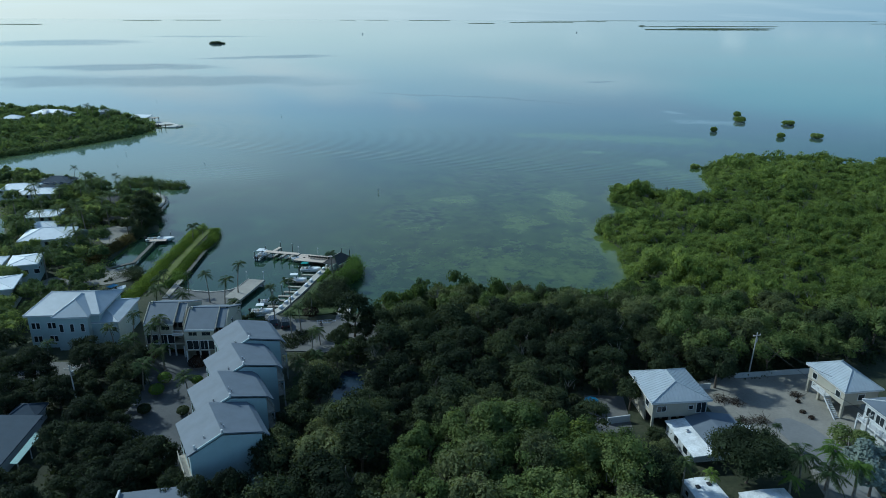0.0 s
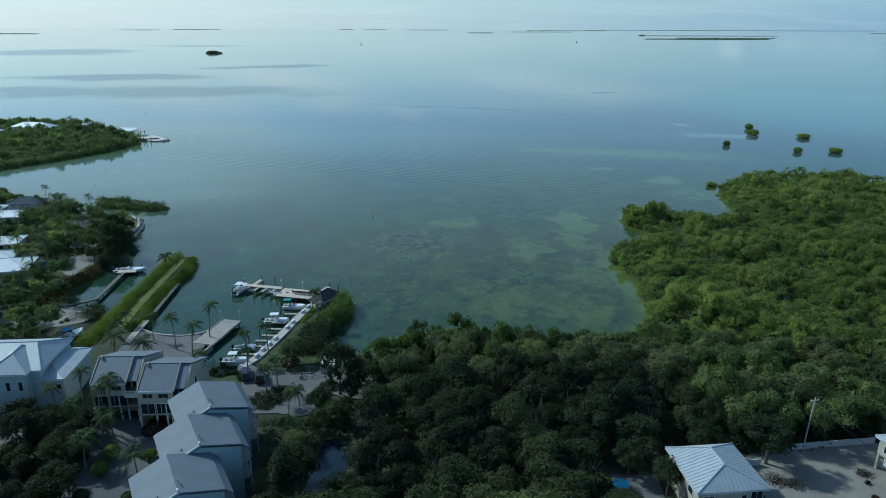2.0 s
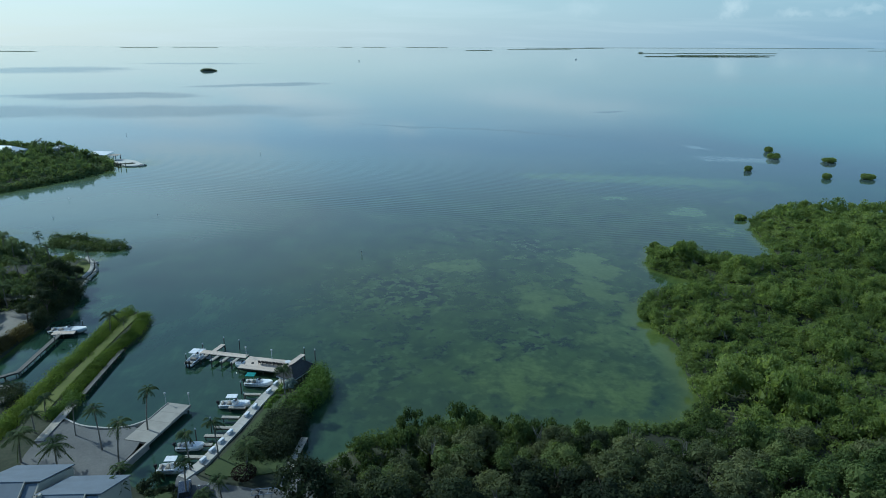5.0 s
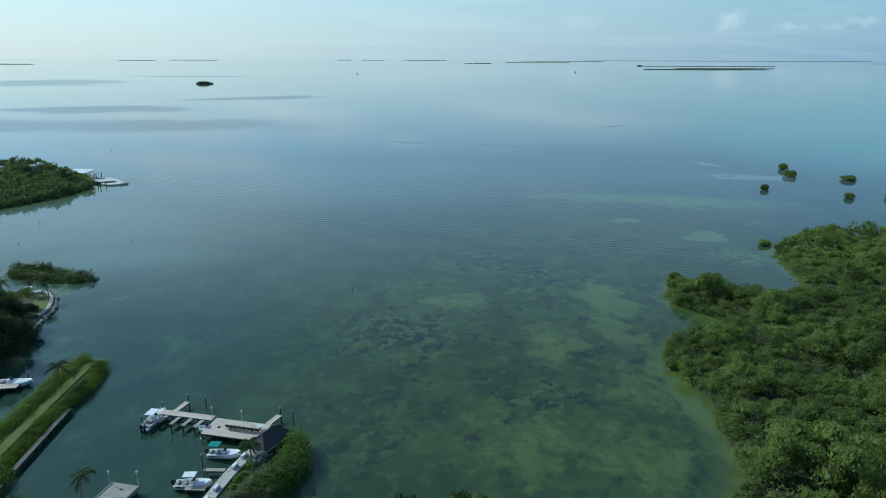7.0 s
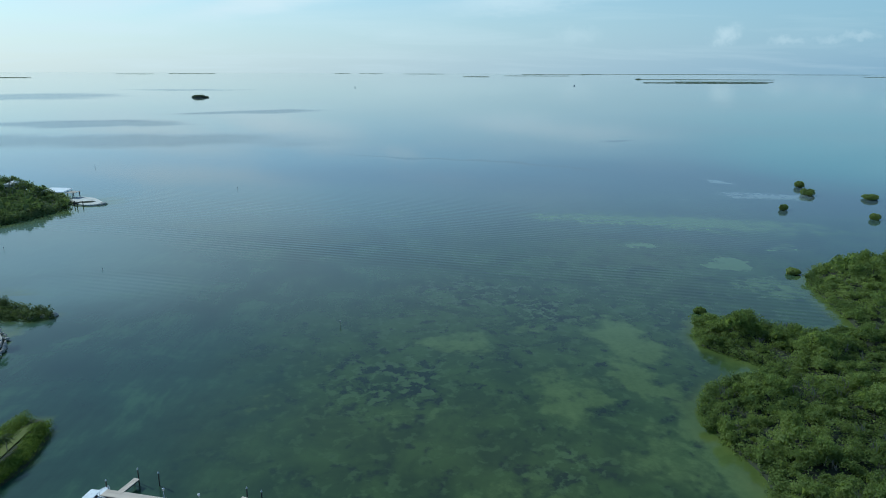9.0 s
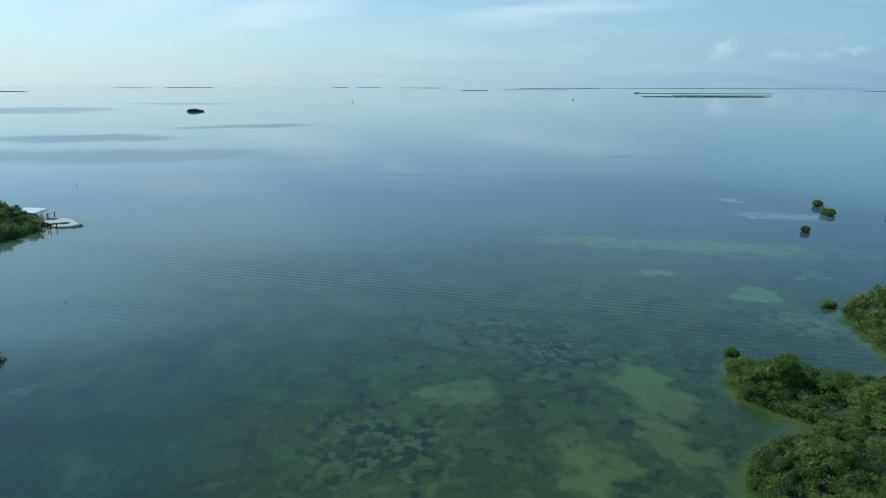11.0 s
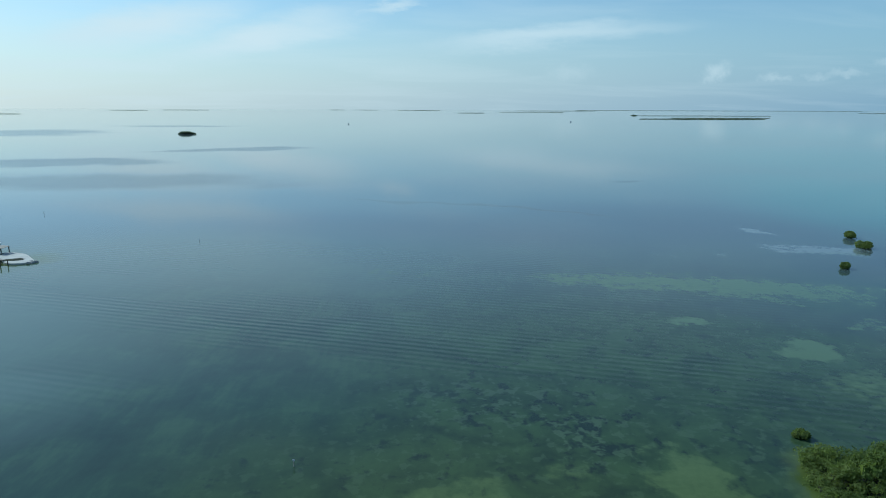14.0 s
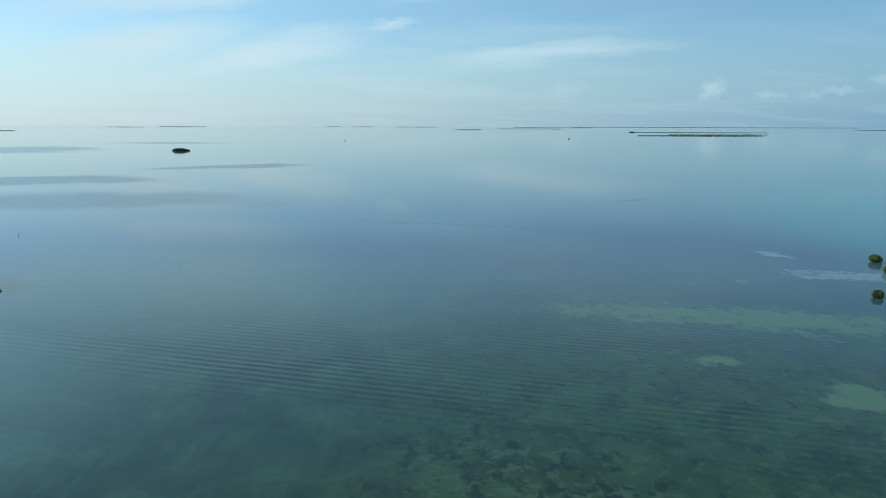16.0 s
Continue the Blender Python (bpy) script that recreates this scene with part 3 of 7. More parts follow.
def land_height(P):
    h = np.full(len(P), -1e9)
    for o in LAND:
        h = np.maximum(h, distance(P, o))
    return np.minimum(h, -distance(P, CANAL))


def build_ground():
    xs = np.concatenate([np.linspace(-420, -230, 20)[:-1], np.arange(-230, 231, 2.5), np.linspace(230, 420, 20)[1:]])
    ys = np.concatenate([np.linspace(-260, 60, 20)[:-1], np.arange(60, 500, 2.5)])
    X, Y = np.meshgrid(xs, ys)
    P = np.stack([X.ravel(), Y.ravel()], 1)
    d = land_height(P)
    wob = np.array([noise.noise((x * 0.08, y * 0.08, 0.3)) for x, y in P])
    z = np.clip(d * 0.55, -2.5, 1.0) + np.where(d > 3, wob * 0.12 - 0.05, 0)
    V = np.column_stack([P, z])
    w = len(xs)
    i = np.arange(len(P)).reshape(len(ys), w)
    F = np.stack([i[:-1, :-1].ravel(), i[:-1, 1:].ravel(), i[1:, 1:].ravel(), i[1:, :-1].ravel()], 1)
    ob = new("ground", np_mesh("ground", V, F, GROUND, True))
    tagged(ob, "low sandy island ground with leaf litter sloping into water", "ground", "", "structure")


build_ground()


def build_water():
    """One sheet to the horizon, finer near the shores, carrying how near the bank lies."""
    xs = np.concatenate([np.linspace(-4500, -280, 16)[:-1], np.arange(-280, 240, 3.0), np.linspace(240, 4500, 16)])
    ys = np.concatenate([np.linspace(-550, 135, 8)[:-1], np.arange(135, 500, 3.0), np.linspace(500, 4950, 24)])
    X, Y = np.meshgrid(xs, ys)
    P = np.stack([X.ravel(), Y.ravel()], 1)
    w = len(xs)
    i = np.arange(len(P)).reshape(len(ys), w)
    F = np.stack([i[:-1, :-1].ravel(), i[:-1, 1:].ravel(), i[1:, 1:].ravel(), i[1:, :-1].ravel()], 1)
    me = np_mesh("water", np.column_stack([P, np.zeros(len(P))]), F, SEA)
    reach = np.where(P[:, 0] > 0, 9.0, np.where(P[:, 1] > 285, 24.0, np.where(P[:, 1] > 255, 7.0, 1.5)))
    near = np.clip(1 + land_height(P) / reach, 0, 1)
    me.attributes.new("shallow", "FLOAT", "POINT").data.foreach_set("value", near.astype(np.float32))
    tagged(new("water", me), "calm shallow bay water over weed and sand patches", "water", "", "structure")


build_water()


def sheet(name, outline, z, mat, label, category, kind="structure", thick=0.25):
    return solid(name, prism(outline, z - thick, z), mat, label, category, None, "", kind)



# ---- plants ----
def leaf_tufts(rng, P, N, size, stretch=1.5, upright=0.0):
    """Pointed leaf clumps at P facing along N; a share of them stands up along N like tufts."""
    k = len(P)
    if upright:
        up = rng.uniform(size=k) < upright
        side = np.cross(N, rng.normal(size=(k, 3)))
        side /= np.linalg.norm(side, axis=1, keepdims=True) + 1e-9
        first = N + np.array([0, 0, 0.5])
        N = np.where(up[:, None], side, N)
        t = np.where(up[:, None], first, rng.normal(size=(k, 3)))
    else:
        t = rng.normal(size=(k, 3))
    t -= N * np.sum(t * N, 1, keepdims=True)
    t /= np.linalg.norm(t, axis=1, keepdims=True) + 1e-9
    s = np.cross(N, t)
    L = (size * rng.uniform(0.7, 1.35, k))[:, None]
    W = L / stretch
    droop = N * L * 0.18
    V = np.empty((k, 3, 3))
    V[:, 0], V[:, 1], V[:, 2] = P + t * L - droop, P - t * L * 0.7 + s * W, P - t * L * 0.7 - s * W
    return V.reshape(-1, 3), np.arange(k * 3).reshape(k, 3)


def sphere_points(rng, k, low=-0.35):
    z = rng.uniform(low, 1, k)
    a = rng.uniform(0, 2 * np.pi, k)
    r = np.sqrt(1 - z * z)
    return np.stack([r * np.cos(a), r * np.sin(a), z], 1)


def crown(rng, radius, bottom, top, lobes, leaves, size, upright=0.0, inner=0, lift=0.55):
    """A crown of leaf clumps gathered in uneven lobes."""
    P, N, cores = [], [], []
    mid, half = (bottom + top) / 2, (top - bottom) / 2
    for _ in range(lobes):
        d = sphere_points(rng, 1, -0.55)[0]
        f = rng.uniform(0.45, 0.75)
        c = np.array([d[0] * radius * f, d[1] * radius * f, mid + d[2] * half * f])
        r = radius * rng.uniform(0.26, 0.44)
        n = sphere_points(rng, leaves // lobes)
        depth = rng.uniform(0.72, 1.06, (len(n), 1))
        P.append(c + n * depth * np.array([r, r, r * 0.8]))
        cores.append((c, r))
        m = n + rng.normal(scale=0.27, size=n.shape) + np.array([0, 0, lift])
        N.append(m / np.linalg.norm(m, axis=1, keepdims=True))
    P, N = np.concatenate(P), np.concatenate(N)
    V, F = leaf_tufts(rng, P, N, size, 1.5, upright)
    if not inner:
        return V, F
    # shaded inner clumps that close each lobe: two crossed rings of large leaves
    for c, r in cores:
        n = sphere_points(rng, inner, -0.8)
        v, f = leaf_tufts(rng, c + n * np.array([r, r, r * 0.8]) * 0.55, n, r * 0.36, 1.2)
        F = np.concatenate([F, f + len(V)])
        V = np.concatenate([V, v])
    return V, F


def make_tree(rng, height, radius, leaves, size, mat, label, lobes=11):
    t = thing("tree", label, "tree")
    lean = rng.normal(scale=0.25, size=2)
    fork = height * rng.uniform(0.28, 0.4)
    bm = tube([(0, 0, -0.3), (lean[0] * 0.4, lean[1] * 0.4, fork * 0.6), (lean[0], lean[1], fork)], [0.24, 0.18, 0.14], 7)
    for k in range(5):
        a = k * 1.256 + rng.uniform(-0.4, 0.4)
        r = radius * rng.uniform(0.45, 0.7)
        e = (lean[0] + math.cos(a) * r, lean[1] + math.sin(a) * r, height * rng.uniform(0.6, 0.85))
        mm = (lean[0] + math.cos(a) * r * 0.4, lean[1] + math.sin(a) * r * 0.4, (fork + e[2]) / 2)
        bm = tube([(lean[0], lean[1], fork - 0.1), mm, e], [0.11, 0.07, 0.025], 5, bm)
    part("trunk", bm, BARK, t)
    V, F = crown(rng, radius, height * 0.3, height, lobes, leaves, size, 0.2, 8)
    part("crown", np_mesh("crown", V, F, mat), None, t)
    return t


def scatter(rng, outline, gap, avoid=()):
    """Uneven points about gap metres apart inside an outline, away from avoid (outline, margin) pairs."""
    o = np.asarray(outline, float)
    lo, hi = o.min(0), o.max(0)
    gx, gy = np.meshgrid(np.arange(lo[0], hi[0], gap), np.arange(lo[1], hi[1], gap))
    P = np.stack([gx.ravel(), gy.ravel()], 1)
    P[:, 0] += (np.round(P[:, 1] / gap) % 2) * gap * 0.5
    P += rng.uniform(-0.36, 0.36, P.shape) * gap
    keep = inside(P, outline)
    P = P[keep]
    for a, margin in avoid:
        P = P[distance(P, a) < -margin]
    return P


def thicket(rng, name, P, radius, height, per, size, mat, label, category, base=0.4):
    """One joined mass of bushes: a dome of leaf clumps at each point."""
    k, per = len(P), int(per * 1.8)
    r = radius * rng.uniform(0.7, 1.3, k)
    h = height * rng.uniform(0.75, 1.2, k) if np.ndim(height) == 0 else height * rng.uniform(0.8, 1.15, k)
    n = sphere_points(rng, k * per, -0.1).reshape(k, per, 3)
    depth = rng.uniform(0.75, 1.05, (k, per, 1))
    C = np.column_stack([P, np.full(k, base)])[:, None, :]
    ax = np.stack([r, r, h - base], 1)[:, None, :]
    Q = C + n * depth * ax + np.stack([rng.normal(scale=0.2, size=(k, per)), rng.normal(scale=0.2, size=(k, per)), np.zeros((k, per))], 2) * r[:, None, None]
    m = n + rng.normal(scale=0.5, size=n.shape) + np.array([0, 0, 0.4])
    m /= np.linalg.norm(m, axis=2, keepdims=True)
    V, F = leaf_tufts(rng, Q.reshape(-1, 3), m.reshape(-1, 3), size)
    ob = new(name, np_mesh(name, V, F, mat))
    return tagged(ob, label, category, "", "stuff")

# ---- building parts ----
def window(parent, side, u, z, w, h, W, D, mat=None, frame_mat=None):
    """A framed window proud of a wall. side: f, b, l or r of a W by D body."""
    def place(bm):
        m = {"f": pose(u, -D / 2, z), "b": pose(u, D / 2, z, 0, 0, 180), "l": pose(-W / 2, u, z, 0, 0, -90), "r": pose(W / 2, u, z, 0, 0, 90)}[side]
        bmesh.ops.transform(bm, matrix=m, verts=bm.verts[:])
        return bm
    t = 0.09
    bm = box(-w / 2 - t, -0.07, -t, w / 2 + t, 0.05, 0)
    bm = box(-w / 2 - t, -0.07, h, w / 2 + t, 0.05, h + t, bm)
    bm = box(-w / 2 - t, -0.065, 0, -w / 2, 0.05, h, bm)
    bm = box(w / 2, -0.065, 0, w / 2 + t, 0.05, h, bm)
    if w > 1.3:
        bm = box(-0.03, -0.05, 0, 0.03, 0.05, h, bm)
    ob = part("window", place(bm), frame_mat or TRIM, parent)
    part("pane", place(box(-w / 2, -0.03, 0, w / 2, 0.04, h)), mat or GLASS, ob)
    return ob


def face_seams(corners, gap, bm=None, wide=0.05, high=0.05):
    """Raised seams running up a roof face; the first two corners are the eave."""
    c = [Vector(p) for p in corners]
    e = (c[1] - c[0]).normalized()
    n = e.cross(c[-1] - c[0]).normalized()
    if n.z < 0:
        n = -n
    s = n.cross(e).normalized()
    if s.z < 0:
        s = -s
    q = [((p - c[0]).dot(e), (p - c[0]).dot(s)) for p in c]
    length = max(a for a, _ in q)
    k = gap * 0.5
    while k < length:
        hits = []
        for (a0, b0), (a1, b1) in zip(q, q[1:] + q[:1]):
            if (a0 - k) * (a1 - k) < 0:
                hits.append(b0 + (b1 - b0) * (k - a0) / (a1 - a0))
        if len(hits) == 2 and abs(hits[0] - hits[1]) > 0.3:
            lo, hi = min(hits), max(hits)
            b = bmesh.new()
            v = []
            for t in (lo, hi):
                for off, up in ((-wide / 2, 0), (-wide / 2, high), (wide / 2, high), (wide / 2, 0)):
                    v.append(b.verts.new(c[0] + e * (k + off) + s * t + n * up))
            for j in range(3):
                b.faces.new((v[j], v[j + 1], v[j + 5], v[j + 4]))
            b.faces.new(v[:4])
            b.faces.new(v[4:])
            bm = join(bm, b)
        k += gap
    return bm


def hip_roof(parent, W, D, z, rise, over, mat, gap=0.0, ridge=None, cap=TRIM, cx=0.0, cy=0.0):
    """Four slopes over a W by D body; the ridge runs along the longer side."""
    w, d = W / 2 + over, D / 2 + over
    r = ridge if ridge is not None else abs(w - d)
    A = (cx + r, cy, z + rise) if w >= d else (cx, cy + r, z + rise)
    B = (cx - r, cy, z + rise) if w >= d else (cx, cy - r, z + rise)
    fl, fr, br, bl = (cx - w, cy - d, z), (cx + w, cy - d, z), (cx + w, cy + d, z), (cx - w, cy + d, z)
    if w >= d:
        faces = [[fl, fr, A, B] if r > 0.05 else [fl, fr, A], [fr, br, A], [br, bl, B, A] if r > 0.05 else [br, bl, A], [bl, fl, B]]
    else:
        faces = [[fl, fr, B], [fr, br, A, B], [br, bl, A], [bl, fl, B, A]]
    bm = None
    for f in faces:
        bm = slab(f, 0.14, bm)
    ro = part("roof", bm, mat, parent)
    caps = None
    for p, q in ((fl, B), (bl, B if w >= d else A), (fr, A if w >= d else B), (br, A), (A, B)):
        if (Vector(p) - Vector(q)).length > 0.2:
            caps = tube([Vector(p) + Vector((0, 0, 0.02)), Vector(q) + Vector((0, 0, 0.02))], [0.09, 0.09], 6, caps)
    part("ridge_cap", caps, cap, ro)
    if gap:
        sm = None
        for f in faces:
            sm = face_seams(f, gap, sm)
        part("seams", sm, cap, ro)
    bm = box(cx - w, cy - d, z - 0.3, cx + w, cy - d + 0.06, z - 0.142)
    bm = box(cx - w, cy + d - 0.06, z - 0.3, cx + w, cy + d, z - 0.142, bm)
    bm = box(cx - w, cy - d + 0.062, z - 0.3, cx - w + 0.06, cy + d - 0.062, z - 0.142, bm)
    bm = box(cx + w - 0.06, cy - d + 0.062, z - 0.3, cx + w, cy + d - 0.062, z - 0.142, bm)
    part("fascia", bm, TRIM, ro)
    return ro


def rail(parent, points, high, mat, name="balcony_rail"):
    """A railing with posts and two bars along points at deck height."""
    bm = None
    for p, q in zip(points, points[1:]):
        a, b2 = Vector(p), Vector(q)
        n = max(int((b2 - a).length / 1.2), 1)
        for k in range(n + 1):
            c = a.lerp(b2, k / n)
            bm = box(c.x - 0.05, c.y - 0.05, c.z, c.x + 0.05, c.y + 0.05, c.z + high, bm)
        for f in (0.35, 0.68, 1.0):
            up = Vector((0, 0, high * f))
            bm = tube([a + up, b2 + up], [0.045, 0.045], 6, bm)
    return part(name, bm, mat, parent)


def body(parent, W, D, z0, z1, mat, cx=0.0, cy=0.0, name="wall"):
    """Four thick walls round a W by D plan, with a floor."""
    x0, x1, y0, y1, t = cx - W / 2, cx + W / 2, cy - D / 2, cy + D / 2, 0.2
    bm = box(x0, y0, z0, x1, y0 + t, z1)
    bm = box(x0, y1 - t, z0, x1, y1, z1, bm)
    bm = box(x0, y0 + t, z0, x0 + t, y1 - t, z1, bm)
    bm = box(x1 - t, y0 + t, z0, x1, y1 - t, z1, bm)
    bm = box(x0 + t, y0 + t, z0, x1 - t, y1 - t, z0 + 0.2, bm)
    return part(name, bm, mat, parent)


def posts(parent, spots, z0, z1, r, mat, name="post", square=True):
    for x, y in spots:
        bm = box(x - r, y - r, z0, x + r, y + r, z1) if square else tube([(x, y, z0), (x, y, z1)], [r, r], 8)
        part(name, bm, mat, parent)


def simple_house(label, x, y, turn, W, D, eave, rise, wall_mat, roof_mat, windows, gap=0.0, over=0.5, ridge=None, z=0.9):
    t = thing("house", label, "house", pose(x, y, z, 0, 0, turn))
    body(t, W, D, -0.3, eave, wall_mat)
    hip_roof(t, W, D, eave + 0.3, rise, over, roof_mat, gap, ridge, roof_mat)
    for s, u, zz, w, h in windows:
        window(t, s, u, zz, w, h, W, D)
    return t

# ---- the row of four townhouses on the drive ----
def townhouse():
    """Local axes: x to the garden side, y along the ridge; the ridge's near end stands over the origin."""
    t = thing("townhouse", "grey-roofed townhouse with pale blue side wall and white trim", "house", group="row of townhouses")
    L, a, b, hr, he, hw = 8.9, 5.6, 5.0, 10.78, 9.2, 8.65
    aw = a - 0.15
    ht = hr - (hr - he) * aw / a
    # walls: a gabled shell with thickness at both ends and long sides
    bm = None
    for y0, y1 in ((0.0, 0.22), (L - 0.22, L)):
        q = [(-b + 0.35, 0), (aw, 0), (aw, ht - 0.2), (0, hr - 0.2), (-b + 0.35, hw + 0.0)]
        v = bmesh.new()
        f0 = [v.verts.new((x, y0, z - 0.3)) for x, z in q]
        f1 = [v.verts.new((x, y1, z - 0.3)) for x, z in q]
        v.faces.new(f0)
        v.faces.new(f1[::-1])
        for k in range(5):
            v.faces.new((f0[k], f1[k], f1[(k + 1) % 5], f0[(k + 1) % 5]))
        bmesh.ops.recalc_face_normals(v, faces=v.faces[:])
        bm = join(bm, v)
    bm = box(aw - 0.22, 0.22, -0.3, aw, L - 0.22, ht - 0.45, bm)
    bm = box(-b + 0.35, 0.22, 2.5, -b + 0.57, L - 0.22, hw - 0.3, bm)
    for fl in (2.4, 5.1):
        bm = box(-b + 0.57, 0.22, fl, aw - 0.22, L - 0.22, fl + 0.22, bm)
    part("wall", bm, WALL_BLUE, t, "pale blue rendered wall")
    part("roof", slab([(0, -0.12, hr), (a, -0.12, he), (a, L + 0.1, he), (0, L + 0.1, hr)], 0.2), ROOF_GREY, t, "smooth grey roof slope")
    part("roof", slab([(-b, -0.12, hw), (-0.004, -0.12, hr + 0.004), (-0.004, L + 0.1, hr + 0.004), (-b, L + 0.1, hw)], 0.2), ROOF_GREY, t, "smooth grey roof slope")
    part("roof", slab([(a + 0.004, -0.12, he - 0.004), (a + 1.0, -0.12, he - 0.95), (a + 1.0, L + 0.1, he - 0.95), (a + 0.004, L + 0.1, he - 0.004)], 0.2), ROOF_GREY, t, "steep roof skirt over the decks")
    # raised white gable edge on the drive side, with flues
    part("parapet", slab([(-3.6, -0.2, hr - 1.40), (0.1, -0.2, hr + 0.16), (0.1, -0.02, hr + 0.16), (-3.6, -0.02, hr - 1.40)], 0.3), WALL_BLUE, t, "pale raised parapet")
    part("chimney", box(-0.15, -0.2, hr - 0.2, 0.1, 0.2, hr + 0.5, None, 0.03), TRIM, t)
    part("chimney", box(-4.0, 0.3, hw + 0.2, -3.75, 0.6, hw + 1.1, None, 0.03), TRIM, t)
    for x, y in ((0.55, 1.5), (0.35, 2.3), (-2.3, 1.4)):
        z = hr - (x * 0.282 if x > 0 else -x * 0.426)
        part("vent_pipe", tube([(x, y, z - 0.1), (x, y, z + 0.4)], [0.09, 0.09], 8), STEEL, t)
    # drive side: balcony on white posts
    bal = part("balcony", box(-b - 0.6, 0.6, 4.7, -b + 0.35, L - 2.6, 4.85), TIMBER, t)
    rail(bal, [(-b - 0.55, 0.65, 4.85), (-b - 0.55, L - 2.65, 4.85)], 0.95, WALL_CREAM)
    posts(t, [(-b - 0.5, 0.8), (-b - 0.5, L / 2 - 1), (-b - 0.5, L - 2.8)], -0.2, 4.7, 0.1, WALL_CREAM)
    for y in (2.2, 5.0, 7.4):
        part("window", box(-b + 0.3, y - 0.7, 5.5, -b + 0.36, y + 0.7, 7.0), GLASS, t)
    # garden side: decks with white fascia
    for z in (2.9, 5.7):
        dk = part("deck", box(aw + 0.004, 0.9, z - 0.4, a + 1.25, L - 0.3, z - 0.2), TIMBER, t, "white edged timber deck")
        rail(dk, [(a + 1.18, 0.95, z - 0.2), (a + 1.18, L - 0.4, z - 0.2)], 0.95, WALL_CREAM, "deck_rail")
        for y in (2.0, 4.6, 7.2):
            part("window", box(aw - 0.02, y - 0.8, z - 0.1, aw + 0.05, y + 0.8, z + 1.6), GLASS, t)
    posts(t, [(a + 1.16, 1.0), (a + 1.16, L - 0.5)], -0.2, 5.3, 0.1, TRIM)
    return t


unit = townhouse()
unit.matrix_world = pose(-34.1, 114.2, 0.95, 0, 0, 29.5)
for dx, dy in ((1.6, -9.7), (2.2, -19.6), (3.87, -29.25)):
    copy_thing(unit, pose(-34.1 + dx, 114.2 + dy, 0.95, 0, 0, 29.5))


# ---- two attached townhouses facing the drive ----
def front_townhouse(x, y, W):
    t = thing("townhouse", "cream townhouse with dark slate roof slope and open ground bays", "house", pose(x, y, 0.95, 0, 0, 2), "pair of townhouses")
    D, e, r, yr, eb = 12.5, 7.55, 10.1, -1.9, 6.9
    w = W / 2
    # side walls follow the roof
    bm = None
    for x0, x1 in ((-w, -w + 0.22), (w - 0.22, w)):
        q = [(-D / 2, 0), (D / 2, 0), (D / 2, eb + 0.1), (yr, r + 0.15), (-D / 2, e - 0.1)]
        v = bmesh.new()
        f0 = [v.verts.new((x0, yy, z - 0.3)) for yy, z in q]
        f1 = [v.verts.new((x1, yy, z - 0.3)) for yy, z in q]
        v.faces.new(f0)
        v.faces.new(f1[::-1])
        for k in range(5):
            v.faces.new((f0[k], f1[k], f1[(k + 1) % 5], f0[(k + 1) % 5]))
        bmesh.ops.recalc_face_normals(v, faces=v.faces[:])
        bm = join(bm, v)
    bm = box(-w + 0.22, -D / 2, 5.2, w - 2.2, -D / 2 + 0.22, e - 0.4, bm)
    bm = box(w - 2.2, -D / 2 + 2.4, 2.6, w - 0.22, -D / 2 + 2.6, e - 0.4, bm)
    bm = box(-w + 0.22, D / 2 - 0.22, -0.3, w - 0.22, D / 2, eb - 0.5, bm)
    for fl in (2.6, 5.0):
        bm = box(-w + 0.22, -D / 2, fl, w - 0.22, D / 2 - 0.22, fl + 0.24, bm)
    bm = box(-w + 0.22, -D / 2 + 3.0, -0.3, w - 0.22, -D / 2 + 3.2, 5.0, bm)
    part("wall", bm, WALL_CREAM, t, "pale cream rendered wall")
    # roof: long dark slope to the front, lower strip at one side, paler slope behind
    k = (r - e) / (yr + D / 2)
    part("roof", slab([(-w + 0.3, -D / 2 - 0.35, e - 0.1), (w - 2.0, -D / 2 - 0.35, e - 0.1), (w - 2.0, yr, r), (-w + 0.3, yr, r)], 0.16), ROOF_DARK, t, "dark slate-blue roof slope")
    part("roof", slab([(w - 1.75, -D / 2 + 0.3, e - 0.2 + 0.3 * k), (w - 0.25, -D / 2 + 0.3, e - 0.2 + 0.3 * k), (w - 0.25, yr, r - 0.2), (w - 1.75, yr, r - 0.2)], 0.16), ROOF_DARK, t, "sunken dark roof strip")
    part("roof", slab([(-w - 0.1, yr + 0.004, r + 0.1), (w + 0.1, yr + 0.004, r + 0.1), (w + 0.1, D / 2 + 0.4, eb), (-w - 0.1, D / 2 + 0.4, eb)], 0.16), ROOF_GREY, t, "pale grey rear roof slope")
    part("parapet", slab([(w - 1.93, -D / 2 - 0.3, e + 0.04), (w - 1.80, -D / 2 - 0.3, e + 0.04), (w - 1.80, yr, r + 0.14), (w - 1.93, yr, r + 0.14)], 0.4), WALL_CREAM, t, "white parapet between roof slopes")
    part("parapet", slab([(-w + 0.1, -D / 2 - 0.3, e + 0.04), (-w + 0.26, -D / 2 - 0.3, e + 0.04), (-w + 0.26, yr, r + 0.14), (-w + 0.1, yr, r + 0.14)], 0.4), WALL_CREAM, t, "white parapet between roof slopes")
    part("chimney", box(-w + 0.5, yr - 0.4, r - 0.3, -w + 0.9, yr + 0.1, r + 0.3, None, 0.03), WALL_CREAM, t)
    part("fascia", box(-w + 0.22, -D / 2 - 0.42, e - 0.5, w - 2.0, -D / 2 - 0.36, e - 0.1), TRIM, t)
    for u in (-w + 1.7, -w + 4.3):
        window(t, "f", u, 5.95, 1.6, 0.75, W, D, None, WALL_CREAM)
